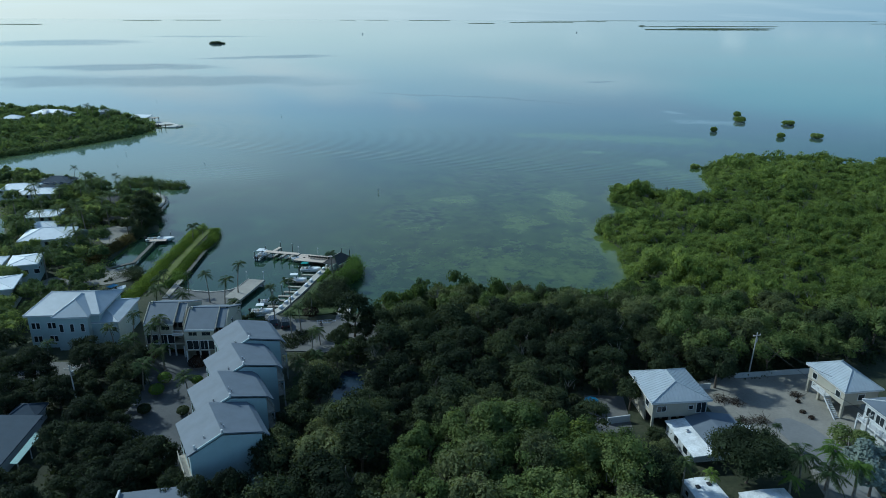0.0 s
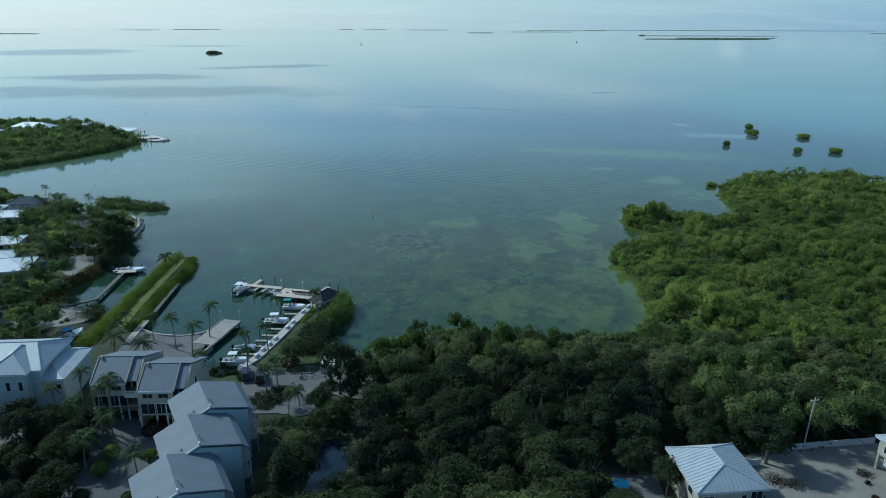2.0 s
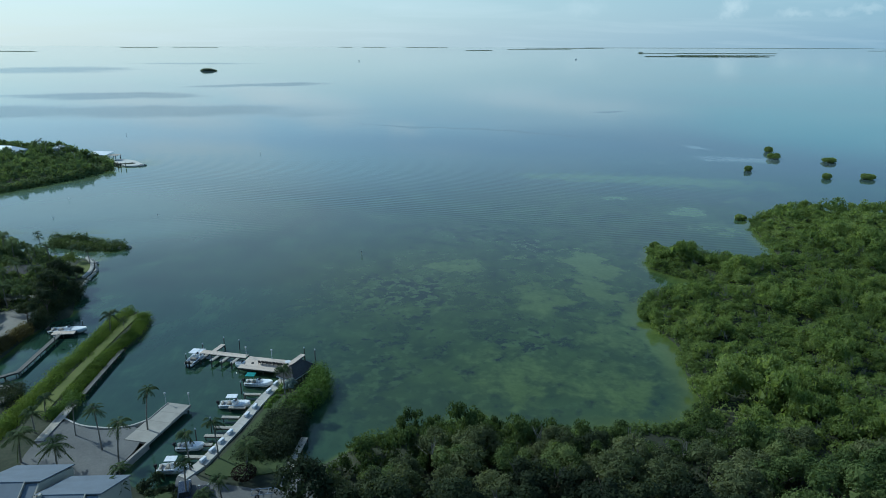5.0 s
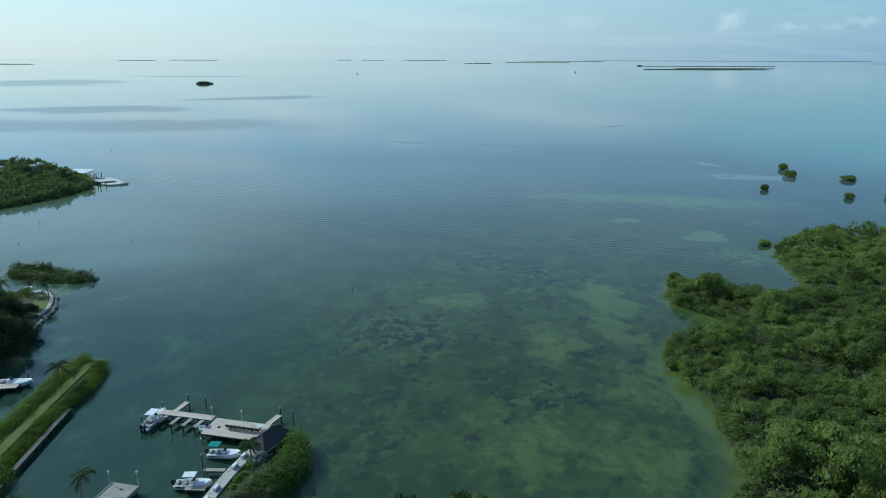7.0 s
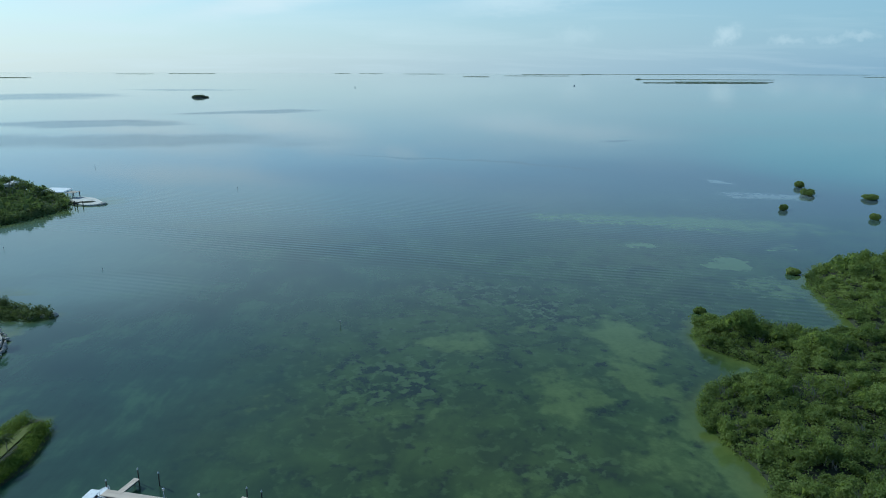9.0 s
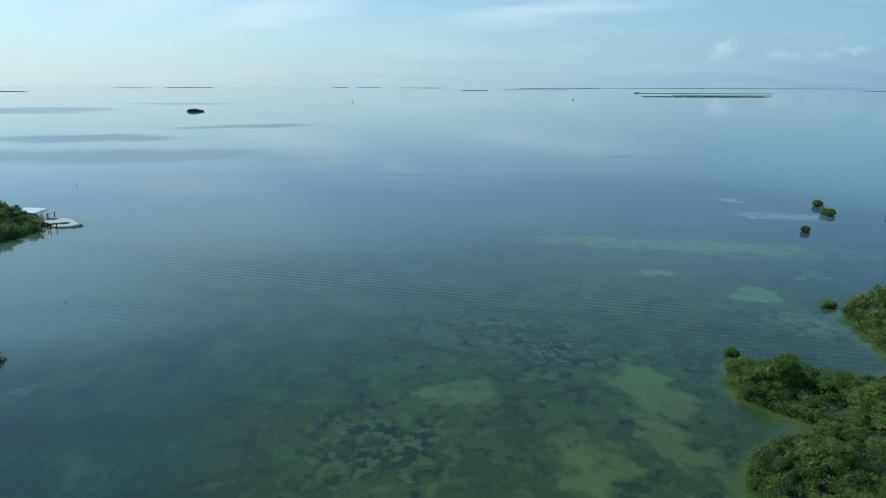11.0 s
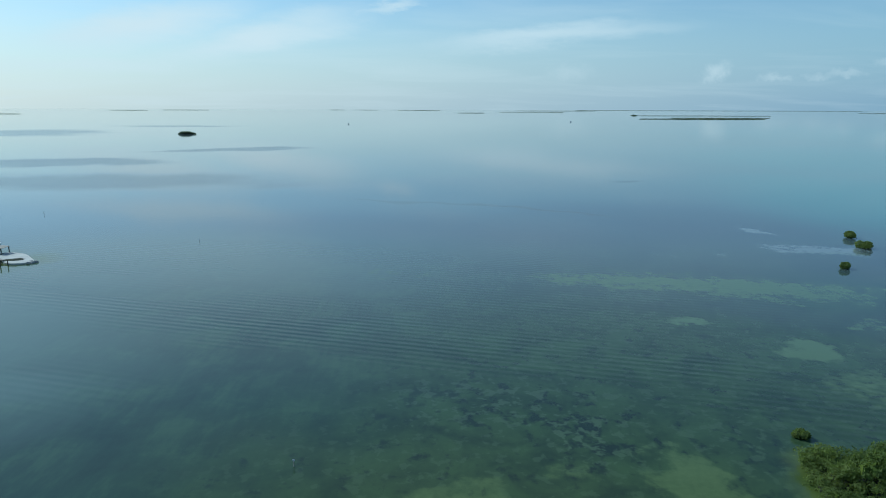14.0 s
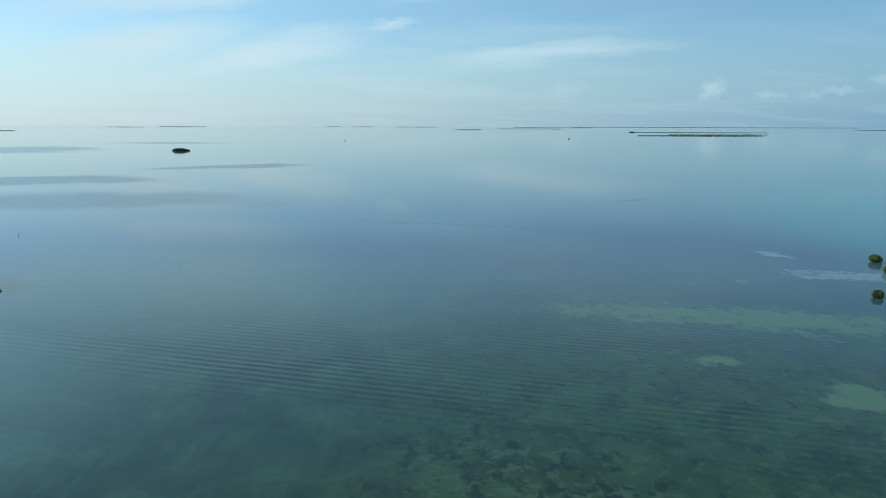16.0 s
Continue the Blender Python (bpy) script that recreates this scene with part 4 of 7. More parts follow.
    for u, ww in ((-w + 1.5, 2.2), (-w + 3.7, 1.4), (-w + 5.2, 1.2)):
        window(t, "f", u, 2.95, ww, 1.9, W, D)
    bal = part("balcony", box(w - 2.2, -D / 2 - 0.9, 4.98, w - 0.1, -D / 2 - 0.004, 5.2), TRIM, t)
    rail(bal, [(w - 2.15, -D / 2 - 0.85, 5.2), (w - 0.15, -D / 2 - 0.85, 5.2)], 0.95, TRIM)
    part("balcony_door", box(w - 1.9, -D / 2 + 2.33, 5.3, w - 0.5, -D / 2 + 2.395, 7.0), GLASS, t)
    posts(t, [(-w + 0.15, -D / 2 - 0.1), (-w + 2.75, -D / 2 + 0.1), (-w + 4.5, -D / 2 + 0.1), (w - 2.2, -D / 2 + 0.1), (w - 0.15, -D / 2 - 0.7)], -0.3, 2.6, 0.13, TRIM)
    part("garage_door", box(-w + 0.9, -D / 2 + 2.92, -0.2, -w + 3.4, -D / 2 + 2.995, 2.1), DARK, t)
    window(t, "r", -1.0, 5.6, 1.0, 1.6, W, D)
    window(t, "r", -3.4, 3.0, 1.0, 1.6, W, D)
    return t


front_townhouse(-46.35, 131.2, 8.1)
front_townhouse(-55.4, 133.7, 8.0)

# ---- large pale blue house with white hipped roofs ----
big = thing("house", "large two-storey pale blue house with white hipped roofs", "house", pose(-77.7, 136.9, 0.95, 0, 0, 4))
body(big, 14.2, 12.0, -0.3, 7.3, WALL_BLUE, 0, 0.5)
body(big, 6.4, 11.6, -0.3, 5.3, WALL_BLUE, 7.4, 0.6, "side_wing")
body(big, 6.4, 4.0, -0.3, 7.25, WALL_BLUE, 2.15, -4.96, "front_bay")
hip_roof(big, 14.2, 12.0, 7.6, 2.5, 0.55, ROOF_WHITE, 0, 4.4, ROOF_WHITE, 0, 0.5)
hip_roof(big, 6.4, 11.6, 5.55, 1.1, 0.5, ROOF_WHITE, 0, None, ROOF_WHITE, 7.4, 0.6)
hip_roof(big, 6.4, 9.4, 7.66, 2.42, 0.55, ROOF_WHITE, 0, 1.6, ROOF_WHITE, 2.15, -2.25)
for u in (-6.2, -5.3, -3.0, -2.1):
    window(big, "f", u, 4.4, 0.7, 1.3, 14.2, 11.0)
    window(big, "f", u, 1.4, 0.7, 1.3, 14.2, 11.0)
for u in (0.0, 2.1, 4.2):
    window(big, "f", u, 4.2, 0.7, 1.7, 6.4, 13.9)
for u in (6.3, 8.0, 9.7):
    window(big, "f", u, 3.3, 0.9, 1.0, 6.4, 10.4)
for u in (-3, 0, 3):
    window(big, "l", u, 4.3, 0.9, 1.3, 14.2, 12.0)

# ---- stilt house with ribbed white pyramid roof ----
h = thing("stilt_house", "cream stilt house with ribbed white metal pyramid roof", "house", pose(40.1, 106.4, 0.95, 0, 0, 5.5))
body(h, 9.4, 9.6, 2.6, 5.5, WALL_CREAM)
body(h, 9.0, 6.0, -0.3, 2.55, WALL_CREAM, 0, 1.6, "ground_floor_wall")
hip_roof(h, 9.4, 9.6, 5.75, 1.9, 0.55, ROOF_WHITE, 0.62, 2.0, ROOF_WHITE)
posts(h, [(x, -4.6) for x in (-4.5, -1.5, 1.5, 4.5)], -0.3, 2.6, 0.18, WALL_CREAM)
posts(h, [(4.5, y) for y in (0, 4.5)], -0.3, 2.6, 0.18, WALL_CREAM)
window(h, "f", -3.2, 3.7, 1.5, 1.0, 9.4, 9.6)
window(h, "f", 1.9, 3.9, 0.7, 0.7, 9.4, 9.6)
window(h, "f", 3.7, 3.2, 1.6, 1.9, 9.4, 9.6)
window(h, "l", -2.5, 3.6, 1.3, 1.1, 9.4, 9.6)
window(h, "l", 1.5, 3.6, 1.3, 1.1, 9.4, 9.6)
# thin dark panels on the wall stand in for the shade inside openings
for u in (-3.0, 0, 3.0):
    part("garage_opening", box(u - 1.25, -1.48, -0.2, u + 1.25, -1.41, 2.2), DARK, h, "dark panel standing in for a shaded garage opening")

# ---- cream stilt house at the gravel yard ----
h = thing("stilt_house", "cream stilt house on tall white posts beside gravel yard", "house", pose(72.4, 109.8, 0.95, 0, 0, 7.5))
body(h, 6.4, 9.5, 2.7, 5.4, WALL_CREAM)
hip_roof(h, 6.4, 9.5, 5.65, 2.0, 0.5, ROOF_WHITE, 0.6, 1.5, ROOF_WHITE)
posts(h, [(x, y) for x in (-3.0, 3.0) for y in (-4.5, -1.5, 1.5, 4.5)], -0.3, 2.7, 0.2, WALL_CREAM)
window(h, "l", 3.0, 3.6, 1.1, 1.1, 6.4, 9.5)
window(h, "l", -3.2, 3.6, 1.1, 1.1, 6.4, 9.5)
window(h, "f", 0, 3.6, 1.2, 1.1, 6.4, 9.5)
porch = part("porch", box(-4.4, -1.6, 2.6, -3.21, 2.0, 2.8), TRIM, h)
rail(porch, [(-4.35, 1.9, 2.8), (-4.35, -1.5, 2.8)], 1.0, TRIM)
st = None
for k in range(13):
    st = box(-4.3, -1.7 - k * 0.27, 2.6 - 0.2 * (k + 1), -3.3, -1.4 - k * 0.27, 2.66 - 0.2 * (k + 1) + 0.0, st)
part("stair", st, TRIM, h)
part("stair_string", slab([(-4.38, -1.5, 2.7), (-4.3, -1.5, 2.7), (-4.3, -5.1, 0.1), (-4.38, -5.1, 0.1)], 0.3), TRIM, h)

# ---- low house in the trees, one weathered white roof and one grey gable ----
h = thing("bungalow", "low house with stained white flat roof and grey gable", "house", pose(42.05, 96.2, 0.95, 0, 0, 8))
body(h, 11.2, 8.2, -0.3, 2.3, WALL_WHITE, 2.5, 0.8)
STAINED = plain("stained_white_roof", (0.80, 0.80, 0.77), 0.6, 0, 0.45, 0.6)
part("roof", slab([(-3.5, -5.0, 2.42), (0, -5.0, 2.6), (0, 5.0, 2.6), (-3.5, 5.0, 2.42)], 0.16), STAINED, h, "stained white roof sheet")
part("roof", slab([(0.02, -3.6, 2.55), (3.6, -3.6, 3.3), (3.6, 5.3, 3.3), (0.02, 5.3, 2.55)], 0.14), ROOF_GREY, h, "grey gable slope")
part("roof", slab([(3.604, -3.6, 3.3), (8.3, -3.6, 2.4), (8.3, 5.3, 2.4), (3.604, 5.3, 3.3)], 0.14), ROOF_GREY, h, "pale gable slope")
for u in (-2.5, 0.5):
    part("window", box(-3.16, u + 0.2, 0.8, -3.08, u + 1.4, 1.8), GLASS, h)
part("roof_vent", box(-1.6, 1.0, 2.45, -1.1, 1.5, 2.85, None, 0.04), STEEL, h)


def trailer_home(x, y, turn, W, D, label, lights):
    t = thing("trailer_home", label, "trailer", pose(x, y, 0.95, 0, 0, turn))
    body(t, W, D, 0.35, 2.5, WALL_WHITE)
    part("roof", slab([(-W / 2 - 0.1, -D / 2 - 0.1, 2.62), (0, -D / 2 - 0.1, 2.8), (0, D / 2 + 0.1, 2.8), (-W / 2 - 0.1, D / 2 + 0.1, 2.62)], 0.12), STAINED, t)
    part("roof", slab([(0.003, -D / 2 - 0.1, 2.8), (W / 2 + 0.1, -D / 2 - 0.1, 2.62), (W / 2 + 0.1, D / 2 + 0.1, 2.62), (0.003, D / 2 + 0.1, 2.8)], 0.12), STAINED, t)
    for u, v in lights:
        part("roof_hatch", box(u - 0.3, v - 0.35, 2.7, u + 0.3, v + 0.35, 2.92, None, 0.05), DARK, t)
    for u in (-D / 3, 0, D / 3):
        window(t, "l", u, 1.1, 0.9, 0.8, W, D)
    for u in (-W / 3, W / 3):
        for v in (-D / 3, D / 3):
            part("support_pier", box(u - 0.2, v - 0.2, -0.3, u + 0.2, v + 0.2, 0.35), CONCRETE, t)


trailer_home(38.6, 81.0, 10, 4.4, 9.0, "white trailer home with two dark roof hatches", ((-0.9, 2.6), (1.0, 2.9)))
trailer_home(46.6, 79.3, 8, 6.8, 7.0, "white trailer home among palms", ())

# ---- neighbours at the edges ----
h = thing("house", "white two-storey house with long glazed balcony", "house", pose(76.5, 97.5, 0.95, 0, 0, 8))
body(h, 9.0, 9.0, -0.3, 5.6, WALL_WHITE)
hip_roof(h, 9.0, 9.0, 5.9, 1.6, 0.5, ROOF_GREY, 0)
for u in (-3.2, -1.1, 1.0, 3.1):
    window(h, "l", u, 3.4, 1.7, 1.5, 9.0, 9.0)
bal = part("balcony", box(-5.9, -4.3, 2.6, -4.504, 4.3, 2.8), TRIM, h)
rail(bal, [(-5.85, -4.2, 2.8), (-5.85, 4.2, 2.8)], 1.0, TRIM)
posts(h, [(-5.8, -4.2), (-5.8, 0), (-5.8, 4.2)], -0.3, 2.6, 0.12, TRIM)

h = thing("house", "house with broad slate-blue roof and pale green edge strip", "house", pose(-72.2, 94.6, 0.95, 0, 0, 4))
body(h, 12.5, 12.4, -0.3, 2.4, WALL_WHITE)
part("roof", slab([(-6.9, -6.9, 3.5), (6.6, -6.9, 2.7), (6.6, 6.7, 2.7), (-6.9, 6.7, 3.5)], 0.2), SLATE, h, "broad slate-blue roof plane")
body(h, 4.2, 3.6, -0.3, 2.3, WALL_WHITE, 3.2, 8.4, "rear_wing")
hip_roof(h, 4.2, 3.6, 2.62, 1.2, 0.4, SLATE, 0, None, SLATE, 3.2, 8.6)
part("awning", slab([(7.3, -5.6, 2.2), (8.4, -5.6, 2.1), (8.4, 2.4, 2.1), (7.3, 2.4, 2.2)], 0.1), plain("pale_green_awning", (0.28, 0.42, 0.40), 0.7, 0, 0.12, 1.0), h, "pale green awning strip")
posts(h, [(8.2, -5.2), (8.2, -1.4), (8.2, 2.2)], -0.3, 2.0, 0.06, TRIM)

h = thing("house", "house with pale grey roof and white parapet", "house", pose(-36.6, 73.8, 0.95, 0, 0, 12))
body(h, 8.6, 10.0, -0.3, 6.0, WALL_WHITE)
part("roof", slab([(-4.6, -5.2, 6.2), (4.5, -5.2, 6.0), (4.5, 5.2, 6.0), (-4.6, 5.2, 6.2)], 0.2), ROOF_GREY, h)
part("parapet", box(-4.75, -5.2, 6.0, -4.5, 5.2, 6.7), TRIM, h)

# ---- white-roofed houses on the canal point ----
W4 = [("f", -2.5, 2.6, 1.2, 1.1), ("f", 0.5, 2.6, 1.2, 1.1), ("f", 3.0, 2.6, 1.2, 1.1), ("r", -2, 2.6, 1.2, 1.1), ("r", 1.5, 2.6, 1.2, 1.1)]
simple_house("white-roofed canal house with low hips", -114.5, 194.0, 16, 13, 10, 4.2, 2.0, WALL_WHITE, ROOF_BRIGHT, W4)
simple_house("small white-roofed house among trees", -122.0, 203.5, 20, 8, 7, 3.6, 1.5, WALL_WHITE, ROOF_BRIGHT, [])
simple_house("pale blue house with flat white roof", -128.5, 217.0, 12, 9.5, 8, 3.8, 0.7, WALL_BLUE, ROOF_BRIGHT, W4[:3])
simple_house("slate-blue stilt house with flat white roof", -107.6, 170.2, 20, 6.4, 8.0, 5.0, 0.5, WALL_BLUE, ROOF_BRIGHT, W4)
simple_house("house with low white roof behind hedges", -119.0, 171.5, 15, 8.0, 8.0, 3.6, 0.8, WALL_WHITE, ROOF_BRIGHT, [])
simple_house("white house with white roof and shaded deck", -106.5, 154.0, 18, 10.5, 9.0, 4.8, 0.9, WALL_WHITE, ROOF_BRIGHT, W4)
simple_house("white-roofed house near the canal mouth", -146.5, 246.0, 10, 13, 8, 3.6, 1.3, WALL_WHITE, ROOF_BRIGHT, W4[:3])
simple_house("long white roof beside a canal house", -156.5, 252.0, 10, 12, 8, 3.8, 1.3, WALL_WHITE, ROOF_BRIGHT, [])
simple_house("house with dark grey hipped roof", -149.0, 264.5, 5, 11, 8, 3.0, 2.0, WALL_WHITE, SLATE, W4[:3])
simple_house("low grey-brown roof on the wooded point", -116.0, 238.0, 4, 12, 7, 2.6, 1.3, WALL_CREAM, THATCH, [])
# far point
simple_house("distant long white-roofed house on the wooded point", -245.0, 442.0, -14, 24, 10, 3.9, 2.4, WALL_WHITE, ROOF_BRIGHT, W4)
simple_house("distant white-roofed house on the point", -262.0, 427.0, 10, 10, 8, 3.2, 1.8, WALL_WHITE, ROOF_BRIGHT, W4[:3])
simple_house("distant small pale house above the trees", -214.0, 446.0, 0, 6, 6, 4.6, 1.6, WALL_WHITE, ROOF_WHITE, W4[:3])

# ---- drives, yards and lawns ----
sheet("drive", smooth_line([(-58.5, 130), (-47, 124.8), (-43.2, 118), (-41.4, 108), (-39.8, 98), (-39.5, 92), (-44, 93), (-50.5, 97.5), (-55, 102), (-54.6, 110), (-55.5, 117), (-58, 123)], 1.5), 1.06, DRIVE, "grey gravel drive between townhouses and trees", "drive")
sheet("gravel_path", smooth_line([(-81, 124.5), (-71, 124), (-68, 120), (-74, 117), (-82, 119)], 1.5), 1.05, SAND, "sandy clearing beside the blue house", "path")
sheet("marina_road", smooth_line([(-40, 147.3), (-37.5, 147.6), (-36, 146), (-30, 144.6), (-24, 143.8), (-23.4, 147.8), (-20.6, 147.6), (-20.4, 143.5), (-16, 143.5), (-11, 141), (-11, 135), (-16, 134.5), (-20, 136), (-21.5, 131), (-24, 128.6), (-28, 129.5), (-34, 129.5), (-36.8, 131), (-38.2, 136), (-38.6, 141)], 1.2), 1.08, SAND, "pale concrete marina road and turning space", "road")
sheet("boat_ramp", [(-23.4, 147.4), (-20.8, 147.2), (-20.6, 150.5), (-23.2, 150.8)], 1.1, CONCRETE, "pale concrete boat ramp beside the inlet", "ramp", "structure", 0.8)
sheet("gravel_yard", smooth_line([(50.5, 117.5), (72.5, 120.5), (80, 112), (79, 104), (70, 100.5), (66, 94), (64, 82), (57, 82), (57.5, 92), (56.5, 99), (50.5, 101.5), (48.4, 107)], 1.5), 1.06, GRAVEL, "pale gravel yard between stilt houses", "yard")
sheet("street", [(57.2, 102.6), (58.6, 104.6), (61, 105), (63.6, 102.5), (65.6, 97), (65.2, 88), (64, 80), (57.8, 80), (58.6, 90), (58.2, 97)], 1.085, PAVING, "grey asphalt street end with worn edges", "road", "structure", 0.1)
sheet("back_yard", [(25, 100), (33, 101), (34, 112), (27, 112.5)], 1.05, SAND, "sandy back yard under trees", "yard")
sheet("beach", smooth_line([(-66, 163), (-60, 160.5), (-56, 160.3), (-52.8, 161.2), (-50.2, 159), (-49.6, 154), (-50.0, 150), (-50.4, 142.5), (-58, 143), (-66, 150), (-67.2, 158)], 1.2), 1.1, SAND, "raked pale sand beach at the marina", "beach")
for o, l in (([(-36, 147.8), (-34.4, 153.2), (-30.2, 171), (-28.2, 172), (-27.5, 160), (-24.2, 152), (-24, 148.6), (-30, 147)], "clipped lawn along the marina quay"),
             ([(-42.5, 142.4), (-38.6, 143.2), (-37.2, 138), (-37.6, 135), (-41, 136), (-44, 140)], "small lawn beside the townhouses"),
             ([(-72.9, 212.4), (-74.8, 211.5), (-74.6, 200), (-74.0, 186), (-73.0, 166), (-70.9, 165), (-71.8, 180), (-72.3, 192), (-72.6, 204)], "mown grass strip along the jetty"),
             ([(-47.5, 98.2), (-43.6, 97.8), (-43.2, 94.5), (-48.2, 93.8)], "clipped lawn patch at the drive")):
    sheet("lawn", smooth_line(o, 1.5), 1.14, GRASS if "jetty" in l else LAWN, l, "lawn")
sheet("lawn", smooth_line([(-107.6, 254.5), (-103.4, 250.4), (-101.6, 245), (-101.2, 239.4), (-103.6, 238.6), (-104.8, 245), (-107.4, 250)], 1.2), 1.1, GRASS, "grass patch inside the curved path", "lawn")
pond = Mat("pond_water", 0.05, 0, 1.33)
pond.color((0.012, 0.022, 0.034)).bump(pond.noise(pond.pos(), 1.5), 0.1, 0.05)
sheet("pond", smooth_line([(-18.5, 121), (-14.2, 118), (-14.8, 108), (-17.0, 101), (-19.4, 106)], 1.2), 1.03, pond.m, "dark garden pond among trees", "pond", "structure", 0.1)
for o, l in (([(-99.2, 198), (-96.6, 206), (-100.5, 216), (-108, 213), (-105, 203)], "sandy clearing on the canal point"), ([(-128, 226), (-122, 226), (-118, 216), (-122, 214), (-130, 224)], "sandy garden between canal houses"), ([(-90, 165), (-81.5, 168), (-81.2, 175), (-90, 176.6), (-93, 172)], "sandy bank by the timber dock"), ([(-112, 222), (-105, 222), (-104, 226), (-113, 227)], "sandy path among trees"), ([(-103, 160), (-96, 164), (-94, 171), (-102, 170)], "sandy drive beside canal houses")):
    sheet("sand_clearing", smooth_line(o, 1.5), 1.07, GRAVEL, l, "clearing")

# white wall behind the yard and behind the back garden
solid("garden_wall", box(0, -0.12, -0.2, 15.5, 0.12, 1.1, None, 0.02), WALL_WHITE, "low white rendered wall closing the yard", "wall", pose(57.2, 118.6, 1.0, 0, 0, 7))
solid("garden_wall", box(0, -0.12, -0.2, 4.2, 0.12, 1.3, None, 0.02), WALL_WHITE, "short white rendered garden wall", "wall", pose(29.0, 103.1, 1.0, 0, 0, 12))
solid("garden_wall", box(0, -0.12, -0.2, 5.0, 0.12, 1.2, None, 0.02), WALL_WHITE, "short white rendered wall beside stilt house", "wall", pose(46.0, 114.0, 1.0, 0, 0, 7))

# pool umbrella
u = thing("parasol", "small turquoise garden parasol in back yard", "parasol", pose(27.2, 107.7, 1.05))
part("pole", tube([(0, 0, -0.1), (0, 0, 2.2)], [0.03, 0.03], 6), STEEL, u)
bm = bmesh.new()
bmesh.ops.create_cone(bm, segments=8, radius1=1.3, radius2=0.04, depth=0.5, cap_ends=False, matrix=Matrix.Translation((0, 0, 2.1)))
bmesh.ops.solidify(bm, geom=bm.faces[:], thickness=0.03)
part("canopy", bm, plain("turquoise_canvas", (0.10, 0.36, 0.50), 0.7), u)


def utility_pole(x, y, z, high, lean, label):
    t = thing("utility_pole", label, "pole", pose(x, y, z, 0, lean, 20))
    part("pole", tube([(0, 0, -0.5), (0, 0, high)], [0.14, 0.09], 8), plain("grey_pole", (0.42, 0.40, 0.37), 0.85), t)
    part("crossarm", box(-0.9, -0.06, high - 0.7, 0.9, 0.06, high - 0.55), TIMBER, t)
    for k in (-0.8, 0.0, 0.8):
        part("insulator", tube([(k, 0, high - 0.56), (k, 0, high - 0.3)], [0.05, 0.03], 6), TRIM, t)
    part("transformer", tube([(0.3, 0.1, high - 2.1), (0.3, 0.1, high - 1.2)], [0.2, 0.2], 10), STEEL, t)
    return t


utility_pole(60.0, 119.0, 0.9, 9.6, 3.0, "weathered grey utility pole at the gravel yard")
utility_pole(-63.4, 107.5, 0.9, 9.0, -1.0, "grey utility pole with crossarm among trees")
utility_pole(68.8, 96.5, 0.9, 6.5, 1.0, "short utility pole beside a small tree")
for a, b2, l in (((60.5, 119.0, 9.9), (72.0, 106.0, 6.9), "dark cable drooping from pole to house"), ((60.5, 119.0, 9.3), (69.0, 96.5, 7.2), "dark cable between two poles")):
    p, q = Vector(a), Vector(b2)
    pts = [p.lerp(q, k / 12) - Vector((0, 0, 1.3 * 4 * (k / 12) * (1 - k / 12) * 0.6)) for k in range(13)]
    solid("cable", tube(pts, [0.03] * 13, 5), RUBBER, l, "cable")

# ---- boats and cars ----
def hull_mesh(L, B, high=1.0):
    """A lofted hull with a raised bow and an open well."""
    b = bmesh.new()
    st = [(-0.5, 0.80, 0.80), (-0.2, 0.98, 0.82), (0.1, 1.0, 0.88), (0.3, 0.82, 0.97), (0.42, 0.5, 1.06), (0.5, 0.06, 1.15)]
    rings = []
    for f, w, s in st:
        x, y = f * L, w * B / 2
        keel = -0.35 if f < 0.3 else -0.35 + (f - 0.3) * 3.0
        rings.append([b.verts.new((x, 0, keel)), b.verts.new((x, y * 0.75, min(keel + 0.35, s * high - 0.2))), b.verts.new((x, y, s * high)), b.verts.new((x, y * 0.86, s * high + 0.04)), b.verts.new((x, y * 0.84, s * high * 0.55)),
                      b.verts.new((x, -y * 0.84, s * high * 0.55)), b.verts.new((x, -y * 0.86, s * high + 0.04)), b.verts.new((x, -y, s * high)), b.verts.new((x, -y * 0.75, min(keel + 0.35, s * high - 0.2)))])
    for r0, r1 in zip(rings, rings[1:]):
        for k in range(9):
            b.faces.new((r0[k], r0[(k + 1) % 9], r1[(k + 1) % 9], r1[k]))
    b.faces.new(rings[0][::-1])
    b.faces.new(rings[-1])
    bmesh.ops.recalc_face_normals(b, faces=b.faces[:])
    return b


CANVAS_TEAL = plain("teal_canvas", (0.02, 0.22, 0.20), 0.8)
CANVAS_WHITE = plain("white_canvas", (0.74, 0.75, 0.76), 0.7)
CANVAS_BLUE = plain("blue_canvas", (0.06, 0.20, 0.36), 0.8)
SEAT = plain("tan_vinyl", (0.30, 0.27, 0.22), 0.6)
DECKGREY = plain("grey_boat_deck", (0.30, 0.31, 0.33), 0.6)


